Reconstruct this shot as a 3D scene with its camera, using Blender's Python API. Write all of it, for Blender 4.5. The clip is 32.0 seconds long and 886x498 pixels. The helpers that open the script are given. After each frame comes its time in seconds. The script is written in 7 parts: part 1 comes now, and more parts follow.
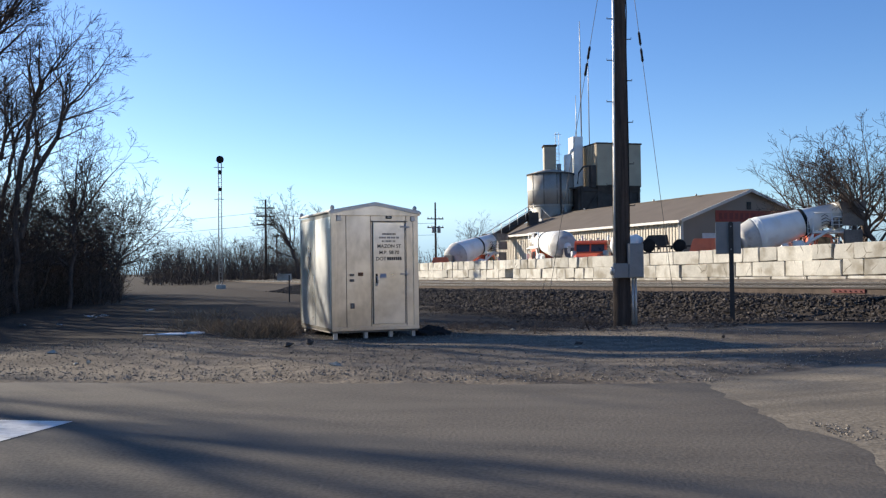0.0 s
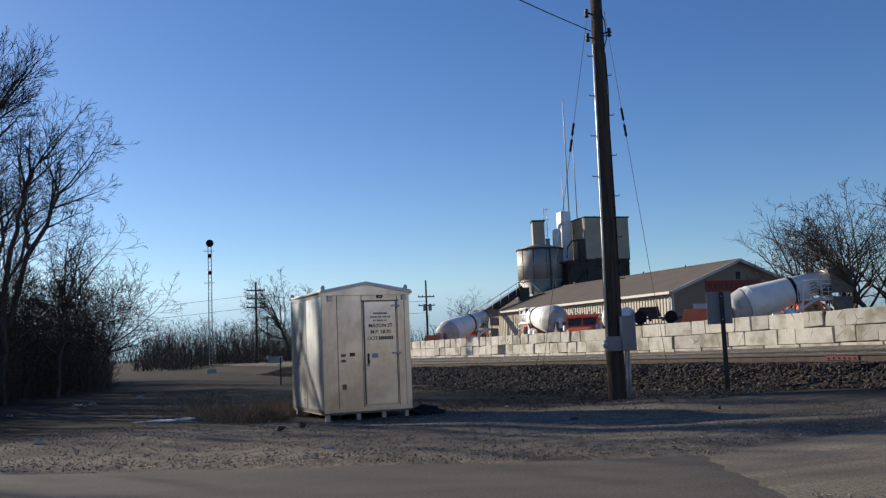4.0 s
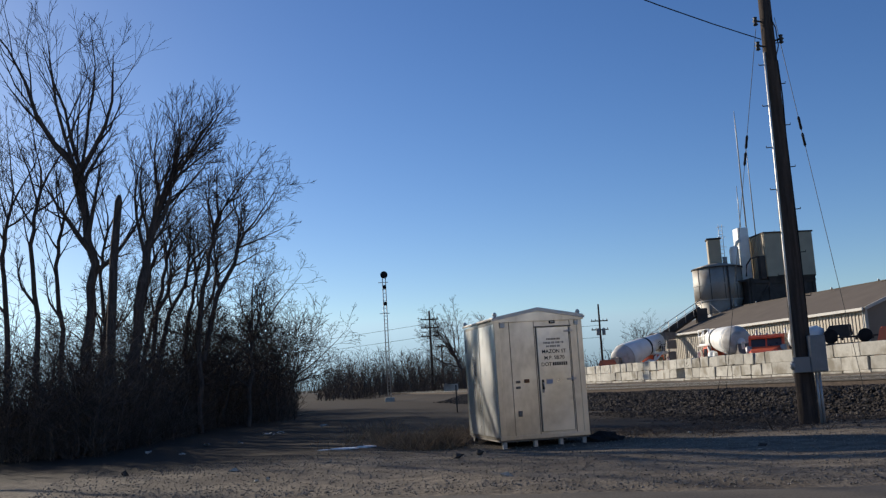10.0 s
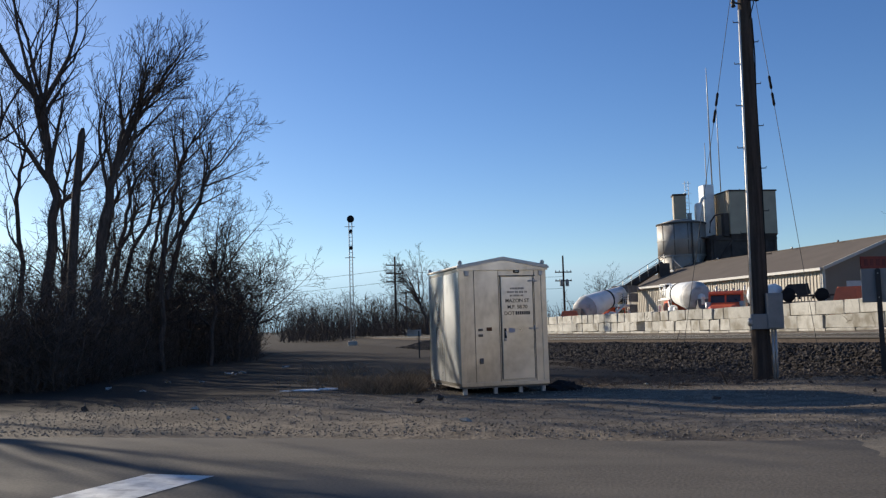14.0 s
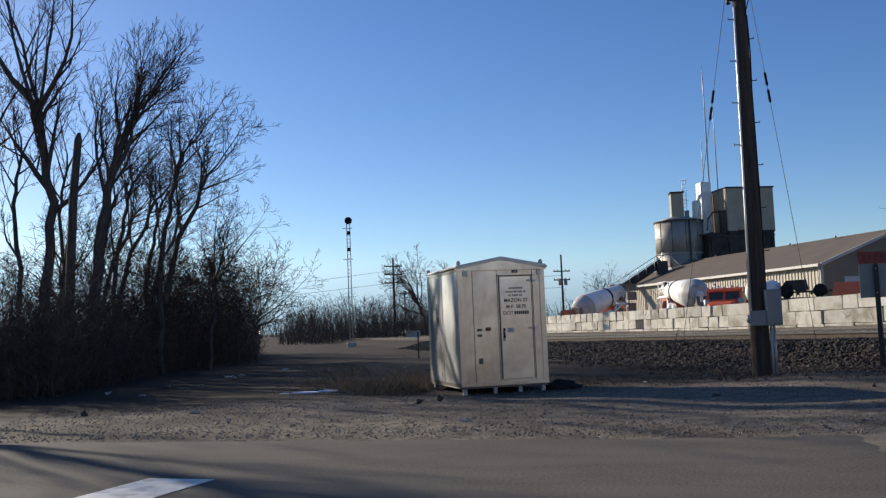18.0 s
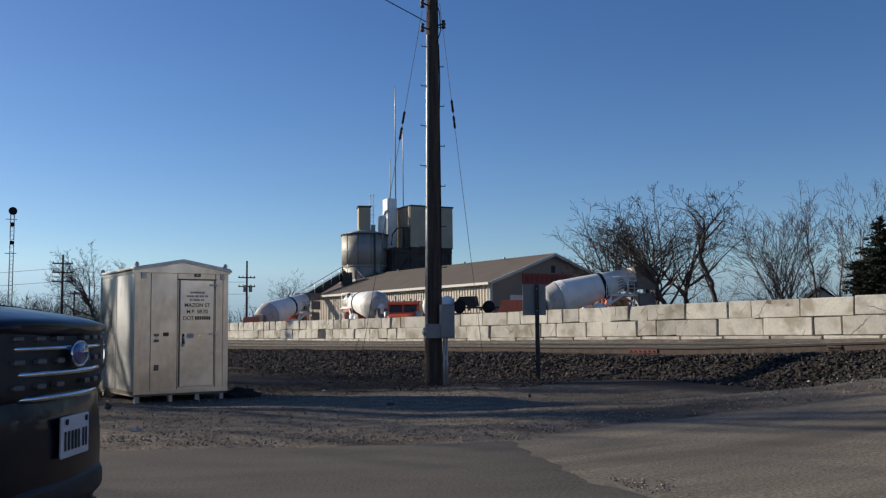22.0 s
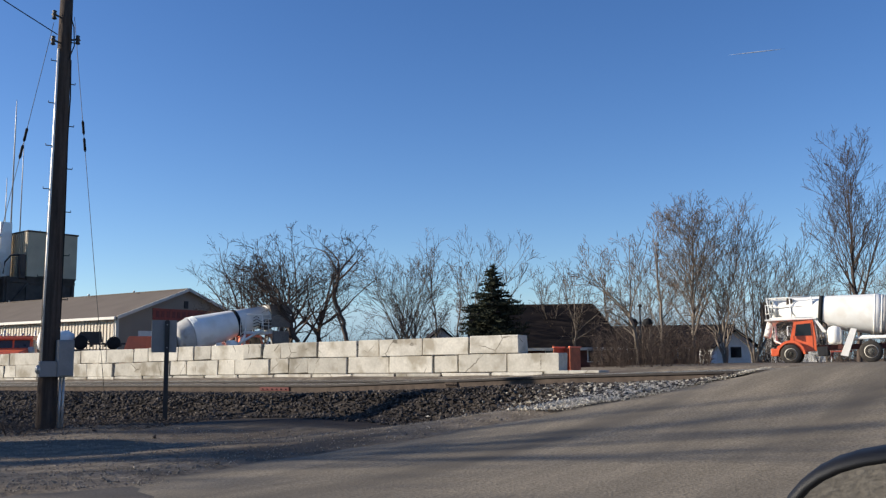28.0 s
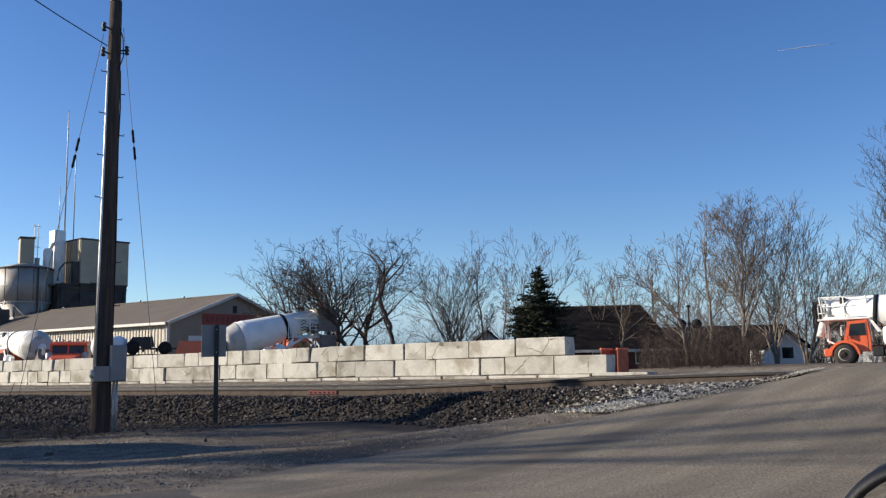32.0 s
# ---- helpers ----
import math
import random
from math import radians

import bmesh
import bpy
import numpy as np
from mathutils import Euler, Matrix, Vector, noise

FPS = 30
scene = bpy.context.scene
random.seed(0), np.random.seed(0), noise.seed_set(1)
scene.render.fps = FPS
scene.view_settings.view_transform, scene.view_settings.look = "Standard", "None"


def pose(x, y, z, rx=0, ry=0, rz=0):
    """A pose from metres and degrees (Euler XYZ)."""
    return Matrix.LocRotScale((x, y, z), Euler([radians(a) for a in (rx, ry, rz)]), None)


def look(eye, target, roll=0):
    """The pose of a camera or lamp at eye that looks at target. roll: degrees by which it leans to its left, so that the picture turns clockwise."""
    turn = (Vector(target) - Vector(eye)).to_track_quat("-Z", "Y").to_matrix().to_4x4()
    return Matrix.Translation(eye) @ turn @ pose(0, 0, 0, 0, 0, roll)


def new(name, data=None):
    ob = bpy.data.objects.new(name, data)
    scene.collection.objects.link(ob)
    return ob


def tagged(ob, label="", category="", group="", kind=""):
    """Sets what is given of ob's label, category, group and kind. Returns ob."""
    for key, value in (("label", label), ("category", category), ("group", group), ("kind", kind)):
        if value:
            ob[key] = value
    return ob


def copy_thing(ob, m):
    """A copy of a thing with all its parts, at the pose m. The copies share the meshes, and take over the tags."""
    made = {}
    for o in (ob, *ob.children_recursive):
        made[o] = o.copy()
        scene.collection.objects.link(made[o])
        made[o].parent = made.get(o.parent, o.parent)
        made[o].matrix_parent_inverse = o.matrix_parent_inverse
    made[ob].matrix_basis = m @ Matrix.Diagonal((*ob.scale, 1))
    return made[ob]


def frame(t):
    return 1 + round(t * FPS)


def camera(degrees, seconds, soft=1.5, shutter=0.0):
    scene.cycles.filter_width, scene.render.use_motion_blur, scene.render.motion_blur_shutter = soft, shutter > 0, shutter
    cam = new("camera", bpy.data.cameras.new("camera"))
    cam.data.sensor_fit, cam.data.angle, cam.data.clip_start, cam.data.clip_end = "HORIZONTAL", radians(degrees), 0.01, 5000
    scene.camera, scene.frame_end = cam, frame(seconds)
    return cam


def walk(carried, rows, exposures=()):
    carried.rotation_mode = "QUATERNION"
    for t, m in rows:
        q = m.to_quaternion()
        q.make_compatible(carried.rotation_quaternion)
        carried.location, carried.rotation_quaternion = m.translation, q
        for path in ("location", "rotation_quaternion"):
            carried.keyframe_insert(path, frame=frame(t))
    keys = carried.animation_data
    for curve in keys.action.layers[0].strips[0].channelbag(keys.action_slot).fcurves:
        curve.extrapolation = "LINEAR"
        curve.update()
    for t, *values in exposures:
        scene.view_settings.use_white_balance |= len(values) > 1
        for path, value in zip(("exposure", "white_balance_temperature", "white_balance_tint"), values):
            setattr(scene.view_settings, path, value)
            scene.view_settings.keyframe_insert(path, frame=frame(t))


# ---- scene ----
EYE = 1.2
cam = camera(51.3, 32.0, soft=1.3)
walk(cam, [
    (0.0, pose(0, 0, EYE, 91.30, 0.80, -0.00)),
    (0.5, pose(0, 0, EYE, 92.24, -0.63, -0.08)),
    (1.0, pose(0, 0, EYE, 95.07, -0.34, -0.63)),
    (1.5, pose(0, 0, EYE, 94.54, -0.56, -2.05)),
    (2.0, pose(0, 0, EYE, 94.63, 1.13, -1.22)),
    (2.5, pose(0, 0, EYE, 95.35, 1.54, -0.92)),
    (3.0, pose(0, 0, EYE, 95.98, 1.45, -0.69)),
    (3.5, pose(0, 0, EYE, 96.16, 2.07, -0.46)),
    (5.5, pose(0, 0, EYE, 95.58, 2.58, -0.51)),
    (6.0, pose(0, 0, EYE, 95.48, 1.98, -0.59)),
    (6.5, pose(0, 0, EYE, 95.53, 2.08, -0.37)),
    (7.0, pose(0, 0, EYE, 95.73, 2.22, -0.14)),
    (7.5, pose(0, 0, EYE, 95.77, 2.73, 0.01)),
    (8.0, pose(0, 0, EYE, 96.37, 1.50, 3.04)),
    (8.5, pose(0, 0, EYE, 97.56, 3.71, 6.79)),
    (9.0, pose(0, 0, EYE, 99.09, 4.26, 8.60)),
    (9.5, pose(0, 0, EYE, 98.70, 3.85, 9.82)),
    (10.0, pose(0, 0, EYE, 98.25, 3.36, 10.24)),
    (10.5, pose(0, 0, EYE, 97.94, 3.34, 10.25)),
    (11.0, pose(0, 0, EYE, 97.72, 3.24, 10.26)),
    (11.5, pose(0, 0, EYE, 97.48, 3.53, 10.60)),
    (12.0, pose(0, 0, EYE, 96.52, 2.99, 9.93)),
    (12.5, pose(0, 0, EYE, 95.57, 1.81, 8.88)),
    (13.0, pose(0, 0, EYE, 95.27, 1.00, 8.40)),
    (13.5, pose(0, 0, EYE, 94.96, 1.58, 8.03)),
    (14.0, pose(0, 0, EYE, 94.85, 1.61, 7.96)),
    (14.5, pose(0, 0, EYE, 94.88, 1.56, 8.02)),
    (16.5, pose(0, 0, EYE, 95.28, 1.48, 8.23)),
    (17.0, pose(0, 0, EYE, 95.15, 2.32, 8.15)),
    (17.5, pose(0, 0, EYE, 94.99, 2.08, 7.98)),
    (18.0, pose(0, 0, EYE, 94.88, 2.32, 7.90)),
    (18.5, pose(0, 0, EYE, 94.78, 2.36, 8.02)),
    (19.0, pose(0, 0, EYE, 94.77, 2.40, 7.88)),
    (19.5, pose(0, 0, EYE, 94.76, 2.45, 7.33)),
    (20.0, pose(0, 0, EYE, 94.74, 2.86, 6.32)),
    (20.5, pose(0, 0, EYE, 95.02, 2.49, 5.31)),
    (21.0, pose(0, 0, EYE, 95.24, 2.20, 5.00)),
    (21.5, pose(0, 0, EYE, 95.20, 1.49, 2.70)),
    (21.7, pose(0, 0, EYE, 95.23, -3.29, -1.13)),
    (21.8, pose(0, 0, EYE, 95.32, -2.08, -4.39)),
    (22.0, pose(0, 0, EYE, 94.89, 0.63, -11.55)),
    (22.2, pose(0, 0, EYE, 94.13, 0.80, -19.01)),
    (22.5, pose(0, 0, EYE, 93.31, 0.79, -29.27)),
    (22.7, pose(0, 0, EYE, 93.25, 0.10, -34.21)),
    (23.0, pose(0, 0, EYE, 94.59, -0.72, -36.47)),
    (23.5, pose(0, 0, EYE, 95.63, -0.94, -37.06)),
    (24.0, pose(0, 0, EYE, 96.39, 0.21, -37.29)),
    (24.5, pose(0, 0, EYE, 96.68, 0.50, -35.60)),
    (25.0, pose(0, 0, EYE, 96.56, 0.92, -34.50)),
    (25.5, pose(0, 0, EYE, 96.47, 0.29, -34.35)),
    (27.5, pose(0, 0, EYE, 97.09, -0.79, -34.17)),
    (28.0, pose(0, 0, EYE, 96.99, 0.51, -33.94)),
    (28.5, pose(0, 0, EYE, 96.96, 0.09, -34.40)),
    (29.0, pose(0, 0, EYE, 96.73, -0.14, -34.72)),
    (29.5, pose(0, 0, EYE, 96.80, 0.27, -35.15)),
    (30.0, pose(0, 0, EYE, 97.00, 0.40, -35.60)),
    (30.5, pose(0, 0, EYE, 97.05, 0.43, -35.79)),
    (31.0, pose(0, 0, EYE, 96.99, 0.96, -35.64)),
    (31.5, pose(0, 0, EYE, 96.92, 0.98, -35.07)),
    (32.0, pose(0, 0, EYE, 97.19, 0.86, -31.07)),
], exposures=[(0.0, 0.84), (0.5, 0.62), (1.0, 0.36), (2.0, 0.28), (7.5, 0.23), (8.8, 0.28), (9.8, 0.13), (12.0, 0.11), (13.0, 0.29), (20.0, 0.31), (21.5, 0.21), (22.2, 0.08), (23.0, 0.38), (24.0, 0.63), (32.0, 0.63)])

# ---- world and sun ----
SUN_AZ, SUN_EL = -54.0, 19.0
world = bpy.data.worlds.new("world")
scene.world = world
world.use_nodes = True
sky = world.node_tree.nodes.new("ShaderNodeTexSky")
sky.sky_type = "NISHITA"
sky.sun_disc = False
sky.sun_elevation, sky.sun_rotation = radians(SUN_EL), radians(SUN_AZ)
sky.altitude, sky.air_density, sky.dust_density, sky.ozone_density = 1500, 1.0, 0.9, 1.2
tone = world.node_tree.nodes.new("ShaderNodeHueSaturation")
tone.inputs["Saturation"].default_value = 1.25
tone.inputs["Hue"].default_value = 0.508
world.node_tree.links.new(sky.outputs[0], tone.inputs["Color"])
tint = world.node_tree.nodes.new("ShaderNodeMix")
tint.data_type, tint.blend_type = "RGBA", "MULTIPLY"
tint.inputs[0].default_value, tint.inputs[7].default_value = 1.0, (0.87, 1.0, 1.175, 1)
world.node_tree.links.new(tone.outputs[0], tint.inputs[6])
# clear winter air: the horizon stays pale blue
wl, wn = world.node_tree.links.new, world.node_tree.nodes.new
sep, com = wn("ShaderNodeSeparateColor"), wn("ShaderNodeCombineColor")
wl(tint.outputs[2], sep.inputs[0])
for i, share in enumerate((0.6, 0.84)):
    cap, least = wn("ShaderNodeMath"), wn("ShaderNodeMath")
    cap.operation, least.operation = "MULTIPLY", "SMOOTH_MIN"
    cap.inputs[1].default_value = share
    least.inputs[2].default_value = 0.6
    wl(sep.outputs[2], cap.inputs[0])
    wl(sep.outputs[i], least.inputs[0])
    wl(cap.outputs[0], least.inputs[1])
    wl(least.outputs[0], com.inputs[i])
wl(sep.outputs[2], com.inputs[2])
wl(com.outputs[0], world.node_tree.nodes["Background"].inputs[0])
world.node_tree.nodes["Background"].inputs[1].default_value = 0.087
sun = new("sun", bpy.data.lights.new("sun", "SUN"))
sun.data.energy, sun.data.angle, sun.data.color = 5.0, radians(0.55), (1.0, 0.9, 0.755)
sun.matrix_world = look((math.sin(radians(SUN_AZ)) * 90, math.cos(radians(SUN_AZ)) * 90, math.tan(radians(SUN_EL)) * 90), (0, 0, 0))

# ---- plan: u runs along the railway (away), v across it (towards the far side) ----
TURN = 22.0
SU, CU = math.sin(radians(TURN)), math.cos(radians(TURN))


def W(u, v):
    return -SU * u + CU * v, CU * u + SU * v


def UVP(u, v, z, turn=0.0):
    """A pose at plan place (u, v); local x runs across the railway, local y along it."""
    x, y = W(u, v)
    return pose(x, y, z, 0, 0, TURN + turn)


def sstep(a, b, x):
    t = np.clip((x - a) / (b - a), 0, 1)
    return t * t * (3 - 2 * t)


def rail_z(u):
    return np.interp(u, (-60, -4, 4, 8, 12, 14, 25, 43, 80, 700), (1.34, 1.28, 1.03, 0.93, 0.785, 0.715, 0.64, 0.47, 0.42, 0.42))


def road_z(v):
    return np.interp(v, (-100, 5.0, 7.0, 8.6, 10, 11.5, 13, 14, 15.0, 15.8, 22, 26, 32, 45, 100), (0, 0, 0.03, 0.11, 0.26, 0.47, 0.7, 0.86, 1.0, 1.08, 1.09, 1.03, 0.98, 0.98, 0.8))


def road_edge(v):
    return np.interp(v, (-120, -4, 2, 5.5, 7.5, 8.6, 10, 11.5, 13, 14, 15.5, 17, 70), (5, 5, 7.2, 7.9, 8.0, 7.75, 7.0, 6.1, 5.3, 4.8, 4.2, 4.1, 4.1))


def bank_foot(u):
    """How far out from the track the foot of the ballast bank lies."""
    return np.interp(u, (6, 9, 11.5, 14.5, 17.5, 22), (12.9, 13.6, 14.1, 14.1, 13.2, 12.9))


def land(u, v):
    """Height of the ground at plan place (u, v)."""
    u, v = np.asarray(u, float), np.asarray(v, float)
    e = road_edge(v)
    side = np.where(u > 0, 1 - sstep(0.2, 4.5, u - e), 1 - sstep(5.0, 10.0, -u))
    rz = road_z(v) + (0.055 * np.clip(4.4 - u, 0, 5) - 0.05) * sstep(11, 15, v)
    low = rz * side - 0.16 * sstep(13, 22, u) * sstep(5, 10, v) * (1 - side)
    bed = rail_z(u) - 0.2
    yard = rail_z(u) + 0.04
    yard = yard + (np.minimum(yard, 0.74) - yard) * sstep(29, 40, v)
    foot = bank_foot(u)
    low = low + 0.08 * sstep(-4.0, -0.3, v - foot) * (foot - 12.9) / 1.2
    yard = yard + (0.98 - yard) * sstep(38, 47, v) * (1 - sstep(17, 28, u))
    z = low + (bed - low) * sstep(0.0, 1.0, (v - foot) / (15.1 - foot))
    z = z + (yard - z) * sstep(22.8, 23.8, v)
    z = np.where((v < 60), z + (rz - z) * side * np.where(u > 0, 1 - sstep(0.0, 0.8, u - e), 1 - sstep(4.8, 5.6, -u)), z)
    far = sstep(60, 200, np.hypot(u, v))
    return z * (1 - far) + far * 0.42

# ---- materials ----
def mat(name, base, rough=0.8, metal=0.0, var=0.25, scale=4.0, fine=60.0, bump=0.15, tint=None, island=0.0, rand=0.0, coat=0.0, stain=None, stain_scale=0.6, stretch=(1, 1, 1), along=None, grain=0.0):
    """Procedural surface: a base colour with noise at two scales, relief, and optional stains and change from piece to piece."""
    m = bpy.data.materials.new(name)
    m.use_nodes = True
    nt = m.node_tree
    N, L = nt.nodes.new, nt.links.new
    b = nt.nodes["Principled BSDF"]
    co = N("ShaderNodeTexCoord")
    mp = N("ShaderNodeMapping")
    mp.inputs["Scale"].default_value = stretch
    place = co.outputs["Object"]
    if rand:
        # every piece takes its own stretch of the pattern
        oi, far, add = N("ShaderNodeObjectInfo"), N("ShaderNodeMath"), N("ShaderNodeVectorMath")
        far.operation, far.inputs[1].default_value = "MULTIPLY", 61.0
        L(oi.outputs["Random"], far.inputs[0]), L(place, add.inputs[0]), L(far.outputs[0], add.inputs[1])
        place = add.outputs[0]
    L(place, mp.inputs[0])
    if along is not None:
        mp.vector_type = "TEXTURE"
        mp.inputs["Rotation"].default_value = (0, 0, math.radians(along))
    n1, n2 = N("ShaderNodeTexNoise"), N("ShaderNodeTexNoise")
    n1.inputs["Scale"].default_value, n1.inputs["Detail"].default_value = scale, 6
    n2.inputs["Scale"].default_value, n2.inputs["Detail"].default_value = fine, 4
    L(mp.outputs[0], n1.inputs[0]), L(mp.outputs[0] if along is None else co.outputs["Object"], n2.inputs[0])
    dark = [c * (1 - var) for c in base]
    lite = [min(1, c * (1 + var)) for c in (tint or base)]
    r1 = N("ShaderNodeValToRGB")
    r1.color_ramp.elements[0].position, r1.color_ramp.elements[1].position = 0.3, 0.72
    r1.color_ramp.elements[0].color, r1.color_ramp.elements[1].color = (*dark, 1), (*lite, 1)
    L(n1.outputs[0], r1.inputs[0])
    mx = N("ShaderNodeMix")
    mx.data_type, mx.blend_type = "RGBA", "OVERLAY"
    mx.inputs[0].default_value = grain or min(1.0, var * 1.6)
    L(r1.outputs[0], mx.inputs[6]), L(n2.outputs[0], mx.inputs[7])
    col = mx.outputs[2]
    if stain:
        n3 = N("ShaderNodeTexNoise")
        n3.inputs["Scale"].default_value, n3.inputs["Detail"].default_value = stain_scale, 5
        L(place if along is None else mp.outputs[0], n3.inputs[0])
        r3 = N("ShaderNodeValToRGB")
        r3.color_ramp.elements[0].position, r3.color_ramp.elements[1].position = 0.5, 0.66
        L(n3.outputs[0], r3.inputs[0])
        m3 = N("ShaderNodeMix")
        m3.data_type = "RGBA"
        L(r3.outputs[0], m3.inputs[0]), L(col, m3.inputs[6])
        m3.inputs[7].default_value = (*stain, 1)
        col = m3.outputs[2]
    if island or rand:
        src = N("ShaderNodeNewGeometry").outputs["Random Per Island"] if island else N("ShaderNodeObjectInfo").outputs["Random"]
        mr = N("ShaderNodeMapRange")
        k = island or rand
        mr.inputs["To Min"].default_value, mr.inputs["To Max"].default_value = 1 - k, 1 + k
        L(src, mr.inputs[0])
        m4 = N("ShaderNodeMix")
        m4.data_type, m4.blend_type = "RGBA", "MULTIPLY"
        m4.inputs[0].default_value = 1.0
        L(col, m4.inputs[6]), L(mr.outputs[0], m4.inputs[7])
        col = m4.outputs[2]
    L(col, b.inputs["Base Color"])
    b.inputs["Metallic"].default_value = metal
    if rough >= 0.85:
        b.inputs["Specular IOR Level"].default_value = 0.1
    rr = N("ShaderNodeMapRange")
    rr.inputs["To Min"].default_value, rr.inputs["To Max"].default_value = max(0.02, rough - 0.12), min(1, rough + 0.12)
    L(n1.outputs[0], rr.inputs[0]), L(rr.outputs[0], b.inputs["Roughness"])
    if coat:
        b.inputs["Coat Weight"].default_value = coat
        b.inputs["Coat Roughness"].default_value = 0.05
    if bump:
        bp = N("ShaderNodeBump")
        bp.inputs["Strength"].default_value, bp.inputs["Distance"].default_value = bump, 0.02
        L(n2.outputs[0], bp.inputs["Height"]), L(bp.outputs[0], b.inputs["Normal"])
    return m


def glow(name, base, strength):
    m = bpy.data.materials.new(name)
    m.use_nodes = True
    b = m.node_tree.nodes["Principled BSDF"]
    b.inputs["Base Color"].default_value = (*base, 1)
    b.inputs["Emission Color"].default_value = (*base, 1)
    b.inputs["Emission Strength"].default_value = strength
    return m


def clear_glass(name, base, rough=0.03, alpha=0.35):
    """Dark tinted glass: a glossy sheet that lets some light through."""
    m = bpy.data.materials.new(name)
    m.use_nodes = True
    b = m.node_tree.nodes["Principled BSDF"]
    b.inputs["Base Color"].default_value = (*base, 1)
    b.inputs["Roughness"].default_value = rough
    b.inputs["Alpha"].default_value = alpha
    return m


# long dark bands: tree shadows put into the colour, along with tyre wear
M_ASPHALT = mat("faded_asphalt_shadow_bands", (0.205, 0.175, 0.132), 0.9, var=0.2, scale=2.2, fine=34, bump=0.35, grain=0.75, stain=(0.132, 0.114, 0.089), stain_scale=0.8, stretch=(9.0, 0.9, 1), along=16.0)
M_ASPHALT2 = mat("asphalt_newer", (0.12, 0.105, 0.087), 0.88, var=0.16, scale=2.2, fine=36, bump=0.25, grain=0.55, stain=(0.142, 0.125, 0.103), stain_scale=0.7, stretch=(3.0, 1.2, 1), along=-5.0)
M_PAINT = mat("road_paint", (0.68, 0.67, 0.63), 0.75, var=0.15, scale=8, fine=70, bump=0.2, stain=(0.42, 0.41, 0.39), stain_scale=6)
M_GRAVEL = mat("gravel_stones", (0.24, 0.21, 0.172), 0.95, var=0.3, island=0.4, bump=0.3)
M_WHITEROCK = mat("limestone_rocks", (0.4, 0.365, 0.3), 0.95, var=0.25, island=0.5, bump=0.3)
M_CLOD = mat("dark_clods", (0.06, 0.048, 0.038), 0.95, var=0.4, island=0.7, bump=0.3)
M_BALLAST = mat("ballast_stones", (0.066, 0.056, 0.048), 0.92, var=0.35, island=0.8, bump=0.3)
M_CONC = mat("concrete_blocks", (0.49, 0.465, 0.405), 0.92, var=0.15, scale=1.6, fine=14, bump=0.45, rand=0.2, grain=0.22, stain=(0.3, 0.27, 0.215), stain_scale=1.3)
def crack(m, depth):
    """Thin dark cracks that run through some of the blocks."""
    nt = m.node_tree
    N, L = nt.nodes.new, nt.links.new
    b = nt.nodes["Principled BSDF"]
    src = b.inputs["Base Color"].links[0].from_socket
    at = [n for n in nt.nodes if n.bl_idname == "ShaderNodeMapping"][0].outputs[0]
    vo, nz, bend = N("ShaderNodeTexVoronoi"), N("ShaderNodeTexNoise"), N("ShaderNodeMix")
    vo.feature = "DISTANCE_TO_EDGE"
    vo.inputs["Scale"].default_value = 0.8
    nz.inputs["Scale"].default_value, nz.inputs["Detail"].default_value = 1.6, 6
    bend.data_type = "RGBA"
    bend.inputs[0].default_value = 0.25
    L(at, nz.inputs[0]), L(at, bend.inputs[6]), L(nz.outputs["Color"], bend.inputs[7]), L(bend.outputs[2], vo.inputs[0])
    near, some, both = N("ShaderNodeMapRange"), N("ShaderNodeMapRange"), N("ShaderNodeMath")
    near.inputs["From Min"].default_value, near.inputs["From Max"].default_value = 0.003, 0.012
    near.inputs["To Min"].default_value, near.inputs["To Max"].default_value = depth, 0.0
    some.inputs["From Min"].default_value, some.inputs["From Max"].default_value = 0.5, 0.58
    both.operation = "MULTIPLY"
    L(vo.outputs["Distance"], near.inputs[0]), L(nz.outputs[0], some.inputs[0])
    L(near.outputs[0], both.inputs[0]), L(some.outputs[0], both.inputs[1])
    mx = N("ShaderNodeMix")
    mx.data_type = "RGBA"
    L(both.outputs[0], mx.inputs[0]), L(src, mx.inputs[6])
    mx.inputs[7].default_value = (0.1, 0.085, 0.065, 1)
    L(mx.outputs[2], b.inputs["Base Color"])


crack(M_CONC, 0.8)
M_RAIL = mat("rusty_rail", (0.09, 0.07, 0.057), 0.85, metal=0.0, var=0.3, scale=6, fine=60, bump=0.2)
# near-black head sides draw the shadow line under the rail head as colour
M_RAILSIDE = mat("rail_head_shade", (0.03, 0.024, 0.021), 0.8, var=0.3, bump=0.1)
M_RAILTOP = mat("worn_rail_head", (0.45, 0.43, 0.4), 0.35, metal=0.9, var=0.1, bump=0.02)
M_REDBAR = mat("red_joint_bar", (0.12, 0.032, 0.028), 0.8, metal=0.2, var=0.3)
M_TIE = mat("creosoted_tie", (0.075, 0.06, 0.05), 0.95, var=0.35, scale=3, fine=50, bump=0.6, rand=0.3)
M_POLE = mat("weathered_pole", (0.075, 0.058, 0.048), 0.9, var=0.35, scale=3, fine=30, bump=0.7, stretch=(6, 6, 0.4))
M_GALV = mat("galvanised_steel", (0.44, 0.425, 0.4), 0.5, metal=0.5, var=0.15, scale=5, fine=60, bump=0.05)
M_GREYBOX = mat("grey_painted_steel", (0.23, 0.23, 0.225), 0.55, var=0.1, scale=5, bump=0.05)
M_WIRE = mat("dull_wire", (0.1, 0.1, 0.1), 0.8, var=0.1, bump=0)
M_DARKMETAL = mat("dark_steel", (0.035, 0.034, 0.034), 0.6, metal=0.3, var=0.3, bump=0.1)
